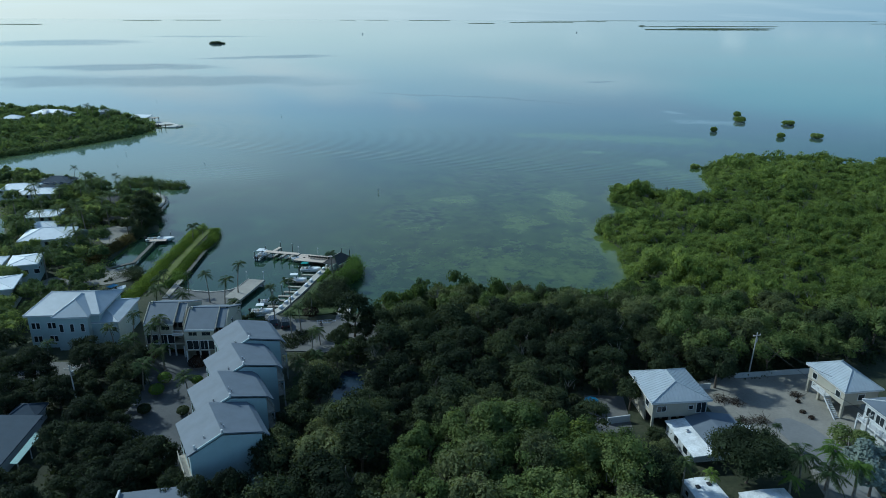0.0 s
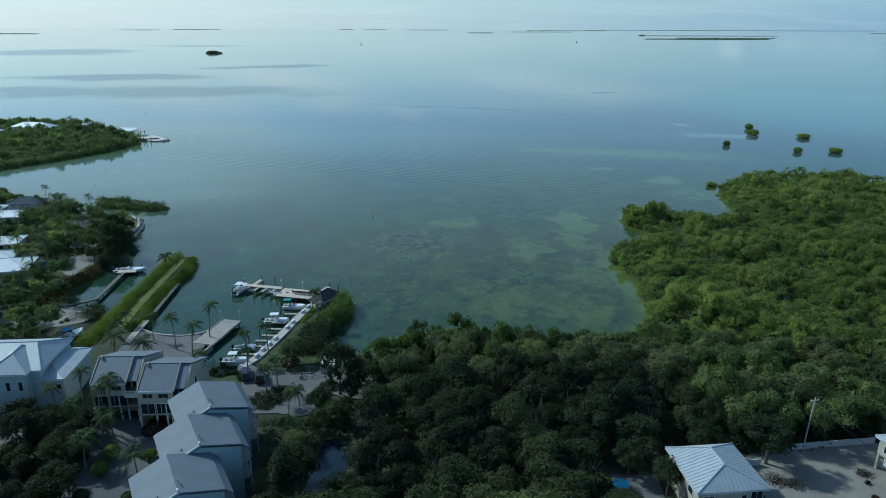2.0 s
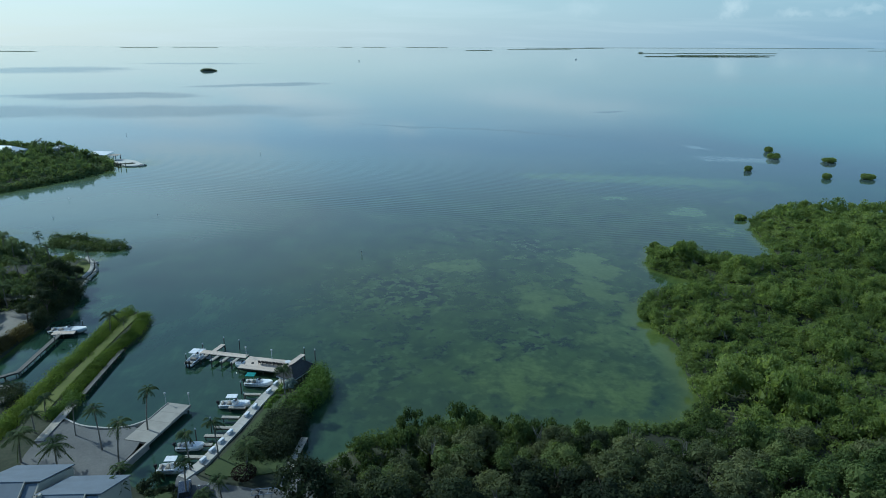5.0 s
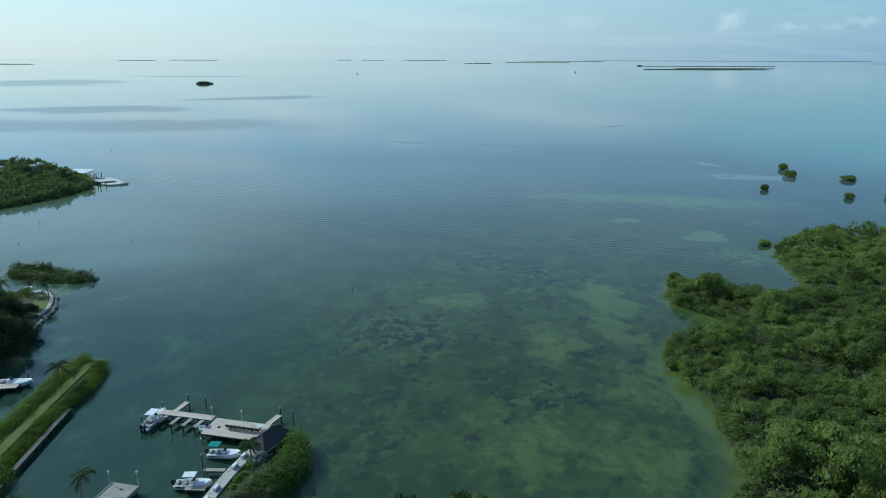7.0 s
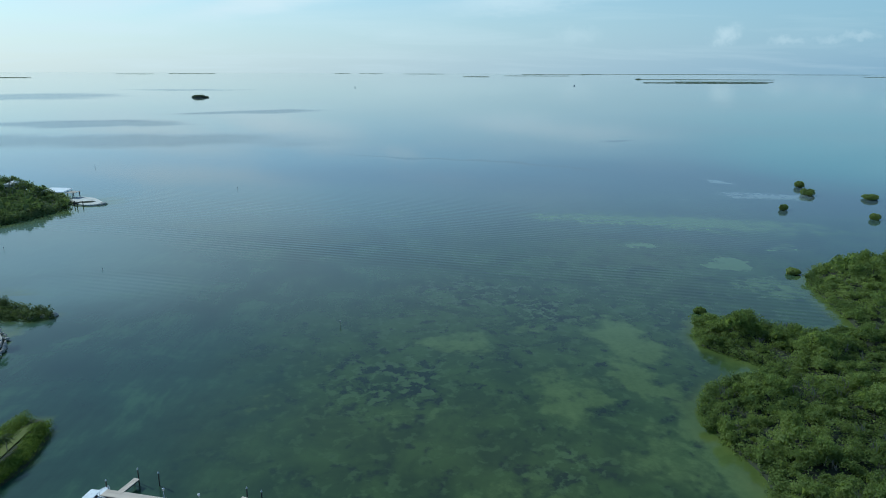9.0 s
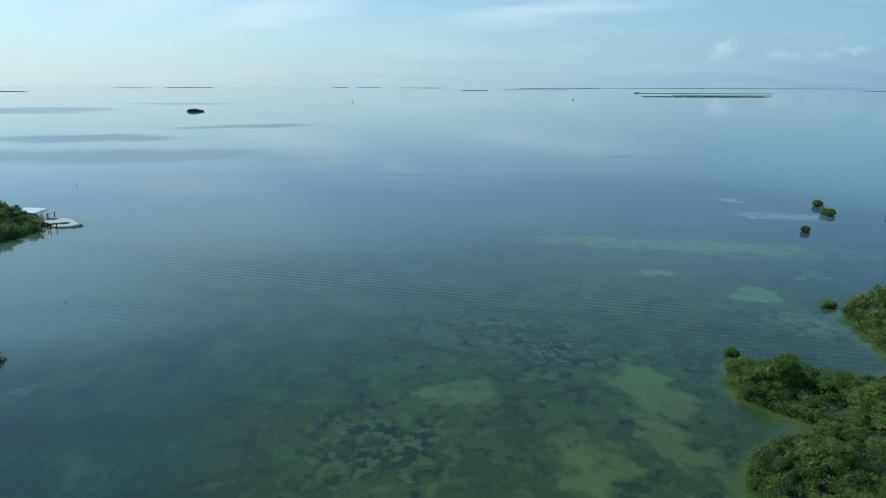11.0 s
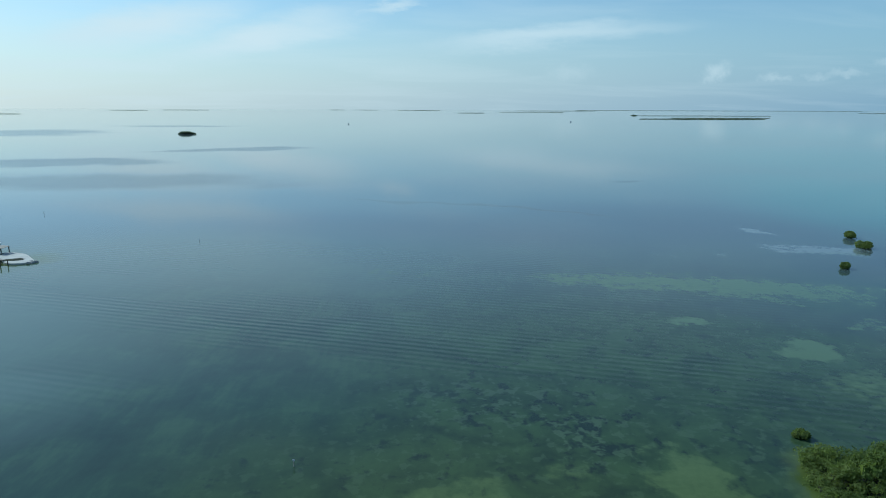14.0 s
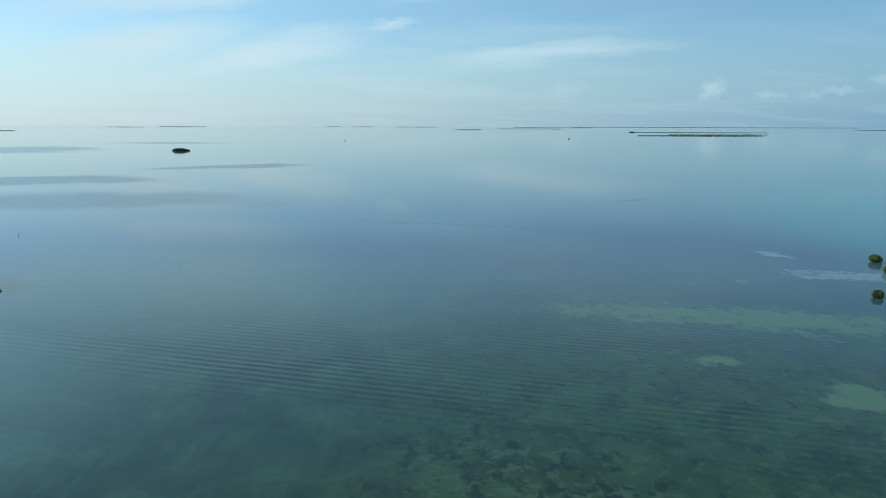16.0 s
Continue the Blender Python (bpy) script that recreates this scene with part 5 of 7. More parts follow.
def boat(x, y, turn, L, B, label, top=None, engines=1, hull_mat=None, z=0.15, bow_deck=True):
    t = thing("boat", label, "boat", pose(x, y, z, 0, 0, turn), "moored boats")
    part("hull", hull_mesh(L, B), hull_mat or GEL, t, "", True)
    part("cockpit_floor", box(-L * 0.46, -B * 0.36, 0.42, L * 0.12, B * 0.36, 0.47), DECKGREY, t)
    if bow_deck:
        part("foredeck", slab([(L * 0.12, -B * 0.39, 0.95), (L * 0.33, -B * 0.31, 1.02), (L * 0.47, 0, 1.12), (L * 0.33, B * 0.31, 1.02), (L * 0.12, B * 0.39, 0.95)], 0.08), GEL, t)
    part("console", box(-L * 0.08, -0.5, 0.47, L * 0.06, 0.5, 1.35, None, 0.08), GEL, t)
    part("windscreen", slab([(L * 0.06, -0.5, 1.3), (L * 0.06, 0.5, 1.3), (L * 0.02, 0.45, 1.75), (L * 0.02, -0.45, 1.75)], 0.04), GLASS, t)
    part("seat", box(-L * 0.24, -0.55, 0.47, -L * 0.15, 0.55, 1.0, None, 0.06), SEAT, t)
    part("dash", box(L * 0.0, -0.42, 1.352, L * 0.05, 0.42, 1.42), RUBBER, t)
    part("hull_stripe", box(-L * 0.44, -B * 0.475, 0.5, L * 0.02, -B * 0.455 + 0.2, 0.6), RUBBER, t)
    part("stern_bench", box(-L * 0.45, -B * 0.34, 0.47, -L * 0.38, B * 0.34, 0.85, None, 0.05), SEAT, t)
    if top is not None:
        tp = part("hard_top", box(-L * 0.25, -B * 0.36, 2.2, L * 0.1, B * 0.36, 2.3, None, 0.04), top, t)
        for sx in (-0.2, 0.06):
            for sy in (-0.28, 0.28):
                part("top_leg", tube([(L * sx, B * sy, 0.5), (L * sx, B * sy * 0.9, 2.2)], [0.03, 0.03], 6), STEEL, tp)
    for k in range(engines):
        yy = (k - (engines - 1) / 2) * 0.7
        e = part("outboard", box(-L * 0.5 - 0.55, yy - 0.22, 0.75, -L * 0.5 - 0.02, yy + 0.22, 1.35, None, 0.1), RUBBER, t, "black outboard engine")
        part("engine_leg", box(-L * 0.5 - 0.38, yy - 0.08, -0.3, -L * 0.5 - 0.15, yy + 0.08, 0.75), RUBBER, e)
    return t


boat(-51.2, 189.3, 80, 6.9, 2.4, "white cabin boat with hard top at the dock end", CANVAS_WHITE, 2)
boat(-35.0, 177.9, -4, 5.6, 2.1, "white runabout with teal canvas top", None, 1)
solid("boat_canopy", slab([(-0.9, -0.8, 0.0), (0.9, -0.8, 0.0), (0.9, 0.8, 0.0), (-0.9, 0.8, 0.0)], 0.08, tube([(-0.8, 0.7, -1.3), (-0.8, 0.7, -0.05)], [0.03, 0.03], 6, tube([(-0.8, -0.7, -1.3), (-0.8, -0.7, -0.05)], [0.03, 0.03], 6))), CANVAS_TEAL, "teal canvas canopy on the runabout", "canopy", pose(-36.6, 178.2, 2.4, 0, 0, 175))
boat(-37.4, 169.6, 2, 5.7, 2.1, "white centre-console boat with white top", CANVAS_WHITE, 1)
boat(-41.0, 155.8, 4, 4.6, 1.9, "small white skiff with blue engine cover", None, 1)
boat(-41.2, 149.2, 4, 5.2, 2.1, "white sport boat with white top on a lift", CANVAS_WHITE, 1, None, 0.55)
boat(-40.2, 185.6, 172, 3.6, 1.7, "small white tender lying at the deck", None, 1, None, 0.1, False)
boat(-86.0, 203.6, 4, 8.5, 2.7, "long white boat at the timber dock", None, 2)
boat(-80.8, 160.8, 62, 6.5, 2.4, "blue-decked boat on a canal lift", CANVAS_BLUE, 1, None, 0.6)
boat(-112.2, 257.0, 6, 5.6, 2.3, "white boat under the sheltered bank", CANVAS_WHITE, 1)


def wheel(parent, x, y, r=0.34):
    w = part("wheel", tube([(x, y - 0.11, r), (x, y + 0.11, r)], [r, r], 14), RUBBER, parent)
    part("rim", tube([(x, y - 0.12, r), (x, y + 0.12, r)], [r * 0.6, r * 0.6], 10), STEEL, w)


def car(x, y, turn, paint, label, L=4.7, B=1.85, cabin=(-0.44, 0.16), high=1.7):
    t = thing("car", label, "car", pose(x, y, 1.09, 0, 0, turn), "parked cars")
    b = bmesh.new()
    prof = [(-0.5, 0.35), (-0.5, 0.85), (-0.47, 0.98), (0.2, 1.0), (0.44, 0.86), (0.5, 0.68), (0.5, 0.35)]
    sides = []
    for s, k in ((-1, 0.94), (-1, 1.0), (1, 1.0), (1, 0.94)):
        sides.append([b.verts.new((f * L * (1 if abs(k - 1) < 0.01 else 0.985), s * B / 2 * (k if abs(k - 1) > 0.01 else 1.0), z - (0.0 if abs(k - 1) < 0.01 else -0.03))) for f, z in prof])
    n = len(prof)
    for r0, r1 in ((sides[1], sides[2]),):
        for k in range(n):
            b.faces.new((r0[k], r0[(k + 1) % n], r1[(k + 1) % n], r1[k]))
    for r in (sides[1], sides[2]):
        b.faces.new(r)
    for r in (sides[0], sides[3]):
        for v in r:
            b.verts.remove(v)
    bmesh.ops.recalc_face_normals(b, faces=b.faces[:])
    bmesh.ops.bevel(b, geom=b.edges[:], offset=0.05, segments=2, affect="EDGES")
    part("body", b, paint, t)
    c0, c1 = cabin[0] * L, cabin[1] * L
    g = bmesh.new()
    lo = [g.verts.new(p) for p in ((c0, -B * 0.45, 0.98), (c1 + 0.55, -B * 0.45, 0.98), (c1 + 0.55, B * 0.45, 0.98), (c0, B * 0.45, 0.98))]
    hi = [g.verts.new(p) for p in ((c0 + 0.25, -B * 0.38, high - 0.06), (c1, -B * 0.38, high - 0.06), (c1, B * 0.38, high - 0.06), (c0 + 0.25, B * 0.38, high - 0.06))]
    g.faces.new(lo[::-1])
    g.faces.new(hi)
    for k in range(4):
        g.faces.new((lo[k], lo[(k + 1) % 4], hi[(k + 1) % 4], hi[k]))
    part("windows", g, GLASS, t)
    part("car_roof", box(c0 + 0.22, -B * 0.385, high - 0.065, c1 + 0.03, B * 0.385, high, None, 0.02), paint, t)
    for fx in (-0.31, 0.31):
        for fy in (-0.45, 0.45):
            wheel(t, fx * L, fy * B)
    for fy in (-0.36, 0.36):
        part("headlight", box(L * 0.475, B * fy - 0.16, 0.68, L * 0.505, B * fy + 0.16, 0.8), TRIM, t)
        part("tail_light", box(-L * 0.507, B * fy - 0.14, 0.78, -L * 0.49, B * fy + 0.14, 0.92), plain("red_lens", (0.3, 0.02, 0.02), 0.3), t)
    return t


NAVY = plain("dark_blue_paint", (0.025, 0.035, 0.06), 0.25, 0, 0.1, 1.0)
BLACKP = plain("black_paint", (0.02, 0.02, 0.022), 0.25, 0, 0.1, 1.0)
WHITEP = plain("white_paint", (0.75, 0.76, 0.78), 0.25, 0, 0.05, 1.0)
car(-37.2, 142.6, 108, NAVY, "dark blue pickup parked on the marina road", 4.9)
car(-34.2, 141.6, 104, BLACKP, "black car parked under the palms")
car(51.3, 99.5, -18, WHITEP, "white car parked beside the bungalow", 4.6)

# flat boat trailer on the road
t = thing("boat_trailer", "empty galvanised boat trailer on the marina road", "trailer", pose(-25.4, 142.6, 1.1, 0, 0, 8))
bm = None
for yy in (-0.7, 0.7):
    bm = tube([(-1.9, yy, 0.5), (1.2, yy, 0.5), (2.4, 0, 0.5)], [0.06, 0.06, 0.06], 6, bm)
for xx in (-1.8, -0.6, 0.6):
    bm = tube([(xx, -0.7, 0.5), (xx, 0.7, 0.5)], [0.05, 0.05], 6, bm)
part("trailer_frame", bm, STEEL, t)
for yy in (-0.85, 0.85):
    wheel(t, -0.9, yy, 0.3)

# ---- docks ----
def planked(name, label, x, y, turn, L, W, z, piles=(), board=0.3, mat=None, thick=0.12, pile_top=0.0):
    """A dock along local x with cross boards, edge beams and piles."""
    t = thing(name, label, "dock", pose(x, y, z, 0, 0, turn))
    n = max(int(L / board), 1)
    me = None
    for k in range(n):
        b = box(-board / 2 + 0.012, -W / 2, -thick, board / 2 - 0.012, W / 2, 0)
        if me is None:
            ob = part("plank", b, mat or TIMBER, t)
            me = ob.data
        else:
            b.free()
            ob = new("plank", me)
            ob.parent = t
        ob.location = ((k + 0.5) * L / n, 0, 0.006 * math.sin(k * 2.3))
    for s in (-1, 1):
        part("beam", box(0, s * (W / 2 - 0.2) - 0.08, -thick - 0.25, L, s * (W / 2 - 0.2) + 0.08, -thick), PILE, t)
    for px, py in piles:
        part("pile", tube([(px, py, -3.0), (px, py, pile_top - 0.15)], [0.11, 0.10], 8), PILE, t)
    return t


def rows(L, W, gap=2.5):
    n = max(int(L / gap), 1)
    return [(k * L / n, s * W / 2 * 0.8) for k in range(n + 1) for s in (-1, 1)]


PALE = plain("sun_bleached_concrete", (0.33, 0.305, 0.265), 0.85, 0, 0.22, 0.4, 0.01)
WARM = plain("bleached_boards", (0.60, 0.50, 0.41), 0.85, 0, 0.2, 0.8, 0.01)
planked("dock_deck", "broad bleached timber sun deck over the water", -40.2, 186.0, -13, 10.9, 5.4, 1.25, rows(10.9, 5.4), 0.3, WARM)
planked("dock", "narrow timber walkway leading off the sun deck", -50.6, 191.0, -13, 10.7, 1.6, 1.25, rows(10.7, 1.6), 0.3, WARM)
planked("finger_pier", "short timber finger pier off the walkway", -48.2, 190.9, 73, 4.0, 1.0, 1.2, [(3.8, -0.5), (3.8, 0.5)], 0.3, WARM)
planked("finger_pier", "short timber finger pier off the sun deck", -29.9, 186.2, 66, 3.8, 1.1, 1.2, [(3.6, -0.5), (3.6, 0.5)], 0.3, WARM)
for x, y in ((-48.9, 190.3), (-46.4, 189.6), (-44.1, 189.0), (-41.8, 188.5)):
    planked("finger_pier", "short grey finger pier between berths", x, y, -108, 3.0, 0.7, 1.1, [(2.8, 0)], 0.3)
for x, y in ((-34.0, 172.9), (-35.6, 168.0), (-35.8, 164.6), (-36.2, 161.2), (-37.0, 158.6), (-38.0, 156.0), (-38.2, 152.4)):
    planked("finger_pier", "grey timber finger pier off the quay", x + 0.6, y, 178, 3.2, 0.8, 0.95, [(3.0, 0)], 0.3)

# quay wall and walk
qw = [(-39.4, 146.6), (-37.6, 150), (-34.6, 162), (-32.5, 172), (-30.6, 178), (-29.8, 181.2)]
line = smooth_line(qw, 2.0, False)
for k, (p, q) in enumerate(zip(line, line[1:])):
    d = Vector((q[0] - p[0], q[1] - p[1], 0))
    a = math.degrees(math.atan2(d.y, d.x))
    solid("quay_slab", box(0.01, -0.95, -1.6, d.length - 0.01, 0.95, 0, None, 0.03), CONCRETE, "pale concrete quay slab along the berths", "quay", pose(p[0] + 0.3, p[1], 1.22, 0, 0, a), "quay slabs", "structure")
pier = thing("pier", "wide pale concrete pier slab beside the beach", "pier", pose(-50.3, 156.6, 1.2, 0, 0, 77))
part("edge_wall", box(-6.3, -2.35, -1.2, -0.012, -1.9, 0.05, None, 0.02), PALE, pier)
for k in range(4):
    part("slab", box(k * 3.15 + 0.012, -2.35, -0.45, (k + 1) * 3.15 - 0.012, 2.35, 0.004 * (k % 2), None, 0.02), PALE, pier)
for a, c in ((0.0, -2.35), (0.0, 2.15)):
    part("kerb", box(a + 6.5, c, 0.008, 12.6, c + 0.2, 0.12, None, 0.02), PALE, pier)
for px, py in rows(12.2, 4.4, 3.1):
    part("pile", tube([(px + 0.2, py, -3.0), (px + 0.2, py, -0.45)], [0.14, 0.14], 8), PILE, pier)
planked("boardwalk", "pale timber boardwalk from the beach", -66.7, 156.5, 92, 12.0, 1.5, 1.3, rows(12, 1.5), 0.3)
planked("boardwalk", "narrow timber boardwalk along the hedge jetty", -67.5, 173.0, 93.2, 19.5, 0.9, 0.95, rows(20, 0.9), 0.3, DRIFT)
planked("dock", "long narrow timber dock from the canal bank", -90.6, 177.0, 44, 7.6, 0.9, 1.0, rows(7.6, 1.1), 0.3, DRIFT)
planked("dock", "long narrow timber dock beside the canal", -85.2, 182.2, 94, 19.0, 1.0, 1.0, rows(19, 1.3), 0.3, DRIFT)
planked("dock", "timber dock head beside a moored boat", -88.4, 201.2, 8, 5.0, 2.0, 1.0, rows(5, 2), 0.3, WARM)
planked("dock", "weathered timber dock at the sandbar", -178.0, 425.5, -30, 10.0, 1.2, 1.2, rows(9, 1.6), 0.45)
planked("boardwalk", "small timber walk beside the boat ramp", -23.2, 148.5, 84, 9.5, 1.2, 1.0, rows(9.5, 1.2), 0.3)

# curved beach wall
bl = smooth_line([(-66.2, 163.9), (-62.5, 161.7), (-59, 160.9), (-56, 160.7), (-53, 161.6), (-51.0, 163.6)], 1.2, False)
for p, q in zip(bl, bl[1:]):
    d = Vector((q[0] - p[0], q[1] - p[1], 0))
    solid("beach_wall", box(0, -0.18, -1.4, d.length, 0.18, 0.12, None, 0.02), CONCRETE, "low pale wall edging the beach", "wall", pose(p[0], p[1], 1.15, 0, 0, math.degrees(math.atan2(d.y, d.x))), "beach wall", "structure")


def mooring(x, y, top):
    t = thing("mooring_post", "dark mooring post with white cap", "post", pose(x, y, 0), "mooring posts")
    part("post", tube([(0, 0, -2.5), (0, 0, top)], [0.11, 0.10], 8), PILE, t)
    part("cap", tube([(0, 0, top), (0, 0, top + 0.12), (0, 0, top + 0.35)], [0.15, 0.14, 0.02], 8), TRIM, t, "white conical cap")


for x, y, h in ((-47.0, 195.2, 2.5), (-43.4, 194.4, 2.3), (-28.2, 190.0, 2.5), (-25.8, 189.4, 2.3), (-36.0, 170.9, 2.2), (-50.8, 192.4, 2.3), (-52.8, 187.6, 2.2), (-46.8, 185.6, 1.8), (-44.6, 185.2, 1.8), (-42.4, 184.8, 1.8),
                (-39.2, 161.2, 2.8), (-40.6, 157.6, 2.8), (-37.6, 174.6, 2.6), (-85.0, 196.0, 2.4), (-83.2, 205.0, 2.4)):
    mooring(x, y, h)


def lamp_post(x, y, z, h):
    t = thing("lamp_post", "slim pale lamp post on the dock", "lamp", pose(x, y, z), "dock lamps")
    part("pole", tube([(0, 0, 0), (0, 0, h)], [0.06, 0.05], 8), TRIM, t)
    part("lantern", tube([(0, 0, h), (0, 0, h + 0.12), (0, 0, h + 0.4), (0, 0, h + 0.5)], [0.08, 0.17, 0.2, 0.04], 8), TRIM, t)


for x, y in ((-45.6, 168.8), (-50.0, 168.9), (-34.5, 187.2), (-40.3, 188.6)):
    lamp_post(x, y, 1.0, 2.1)

# white dock boxes on the quay
for x, y, r in ((-37.2, 150.8, 70), (-36.6, 153.6, 72), (-35.9, 156.2, 74), (-35.2, 158.9, 74), (-33.8, 164.6, 76), (-33.1, 167.5, 76), (-31.9, 173.2, 70), (-31.2, 176.2, 70), (-30.5, 178.9, 66)):
    t = thing("dock_box", "white fibreglass dock box on the quay", "box", pose(x, y, 1.22, 0, 0, r), "dock boxes")
    part("box_body", box(-0.62, -0.28, 0, 0.62, 0.28, 0.42, None, 0.04), GEL, t)
    part("lid", box(-0.65, -0.31, 0.42, 0.65, 0.31, 0.56, None, 0.06), GEL, t)

# chairs in a row on the sun deck
ch = thing("deck_chair", "dark slatted deck chair on the sun deck", "chair", None, "chairs on the sun deck")
part("seat", box(-0.3, -0.3, 0.36, 0.3, 0.3, 0.42), RUBBER, ch)
part("backrest", slab([(-0.3, 0.26, 0.42), (0.3, 0.26, 0.42), (0.3, 0.5, 1.0), (-0.3, 0.5, 1.0)], 0.06), RUBBER, ch)
for sx in (-0.26, 0.26):
    part("armrest", box(sx - 0.05, -0.3, 0.6, sx + 0.05, 0.36, 0.65), RUBBER, ch)
    for sy in (-0.26, 0.26):
        part("leg", box(sx - 0.03, sy - 0.03, 0, sx + 0.03, sy + 0.03, 0.6), RUBBER, ch)
ch.matrix_world = pose(-36.4, 185.0, 1.26, 0, 0, 160)
for k in range(1, 8):
    copy_thing(ch, pose(-36.4 + 0.8 * k, 185.0 - 0.19 * k, 1.26, 0, 0, 170 + 5 * (k % 3)))
tb = thing("deck_table", "round white table on the sun deck", "table", pose(-30.6, 184.6, 1.26))
part("tabletop", tube([(0, 0, 0.7), (0, 0, 0.75)], [0.6, 0.6], 16), TRIM, tb)
part("pedestal", tube([(0, 0, 0), (0, 0, 0.7)], [0.25, 0.05], 8), STEEL, tb)

# shelter with a hipped thatch roof
t = thing("shelter", "open shelter with grey thatched hip roof", "shelter", pose(-27.6, 178.9, 1.05, 0, 0, 62))
hip_roof(t, 6.6, 3.6, 1.9, 1.7, 0.35, THATCH, 0.0, None, THATCH)
for sx in (-3.0, 0, 3.0):
    for sy in (-1.5, 1.5):
        part("post", tube([(sx, sy, -0.3), (sx, sy, 1.85)], [0.1, 0.1], 8), TIMBER, t)

# boathouse and sandbar shed on the far point
t = thing("boathouse", "white-roofed open boathouse beside the sandbar", "boathouse", pose(-187.0, 437.0, 0.6, 0, 0, -10))
part("roof", slab([(-7, -4.0, 3.0), (5, -4.0, 3.1), (5, 4.0, 3.9), (-7, 4.0, 3.8)], 0.2), ROOF_BRIGHT, t)
posts(t, [(x, y) for x in (-6, -2, 2, 4.6) for y in (-3.6, 3.6)], -1.5, 3.0, 0.16, TRIM)
body(t, 5.0, 6.4, 0.2, 2.8, WALL_CREAM, -4.0, 0)
part("lean_to_roof", slab([(5.2, -2.6, 2.7), (10.5, -2.6, 2.6), (10.5, 2.3, 2.8), (5.2, 2.3, 2.9)], 0.15), TIMBER, t)
posts(t, [(10, -2.3), (10, 2.0)], -1.5, 2.8, 0.14, PILE)
solid("sand_spit", prism(smooth_line([(-179, 428.5), (-178, 437), (-169, 434.5), (-161.5, 426.5), (-157.5, 420.5), (-161, 417.5), (-166, 417.5), (-172, 422.5)], 1.2), -0.6, 0.6), drive_material("white_sand", (0.48, 0.46, 0.42), (0.64, 0.62, 0.56)), "bright white sand spit with rocks", "sand", None, "", "structure")


# ---- rocks ----
def rock_mesh(rng, r):
    bm = bmesh.new()
    bmesh.ops.create_icosphere(bm, subdivisions=2, radius=r)
    o = rng.uniform(-50, 50, 3)
    for v in bm.verts:
        n = noise.noise((v.co.x * 1.4 / r + o[0], v.co.y * 1.4 / r + o[1], v.co.z * 1.4 / r + o[2]))
        v.co *= 1 + 0.35 * n
        v.co.z *= 0.65
    me = bpy.data.meshes.new("boulder")
    bm.to_mesh(me)
    bm.free()
    me.materials.append(ROCK)
    return me


rng = np.random.default_rng(11)
rocks = [rock_mesh(rng, 0.75) for _ in range(4)]
rim = smooth_line([(-109.2, 260.2), (-105.5, 256.6), (-102.2, 251.2), (-99.7, 245), (-98.7, 239), (-97.6, 233), (-96.4, 229)], 1.0, False)
for k, (x, y) in enumerate(rim):
    for _ in range(1):
        ob = new("boulder", rocks[rng.integers(4)])
        s = rng.uniform(0.35, 0.85)
        ob.matrix_world = pose(x + rng.normal(scale=0.25), y + rng.normal(scale=0.25), 0.45, 0, 0, rng.uniform(0, 360)) @ Matrix.Diagonal((s, s, s, 1))
        tagged(ob, "pale limestone boulder edging the point", "boulder", "shore boulders")
rp = smooth_line([(-108, 257.5), (-104, 252.5), (-101.2, 246), (-100.4, 240)], 1.0, False)
for p, q in zip(rp, rp[1:]):
    d = Vector((q[0] - p[0], q[1] - p[1], 0))
    solid("path_slab", box(0, -0.45, -0.6, d.length, 0.45, 0.0, None, 0.02), CONCRETE, "curved white path round the point", "path", pose(p[0], p[1], 1.12, 0, 0, math.degrees(math.atan2(d.y, d.x))), "point path", "structure")
for x, y in ((-101, 271.2), (-103.5, 270.2), (-106, 269), (-109, 272.5), (-114, 275.5), (-118, 278), (-157.6, 420.0), (-158.6, 418.8), (-158.8, 421.4), (-157.0, 421.2)):
    ob = new("boulder", rocks[rng.integers(4)])
    ob.matrix_world = pose(x, y, 0.25, 0, 0, rng.uniform(0, 360)) @ Matrix.Scale(1.3, 4)
    tagged(ob, "dark wet boulder at the water's edge", "boulder", "shore boulders")

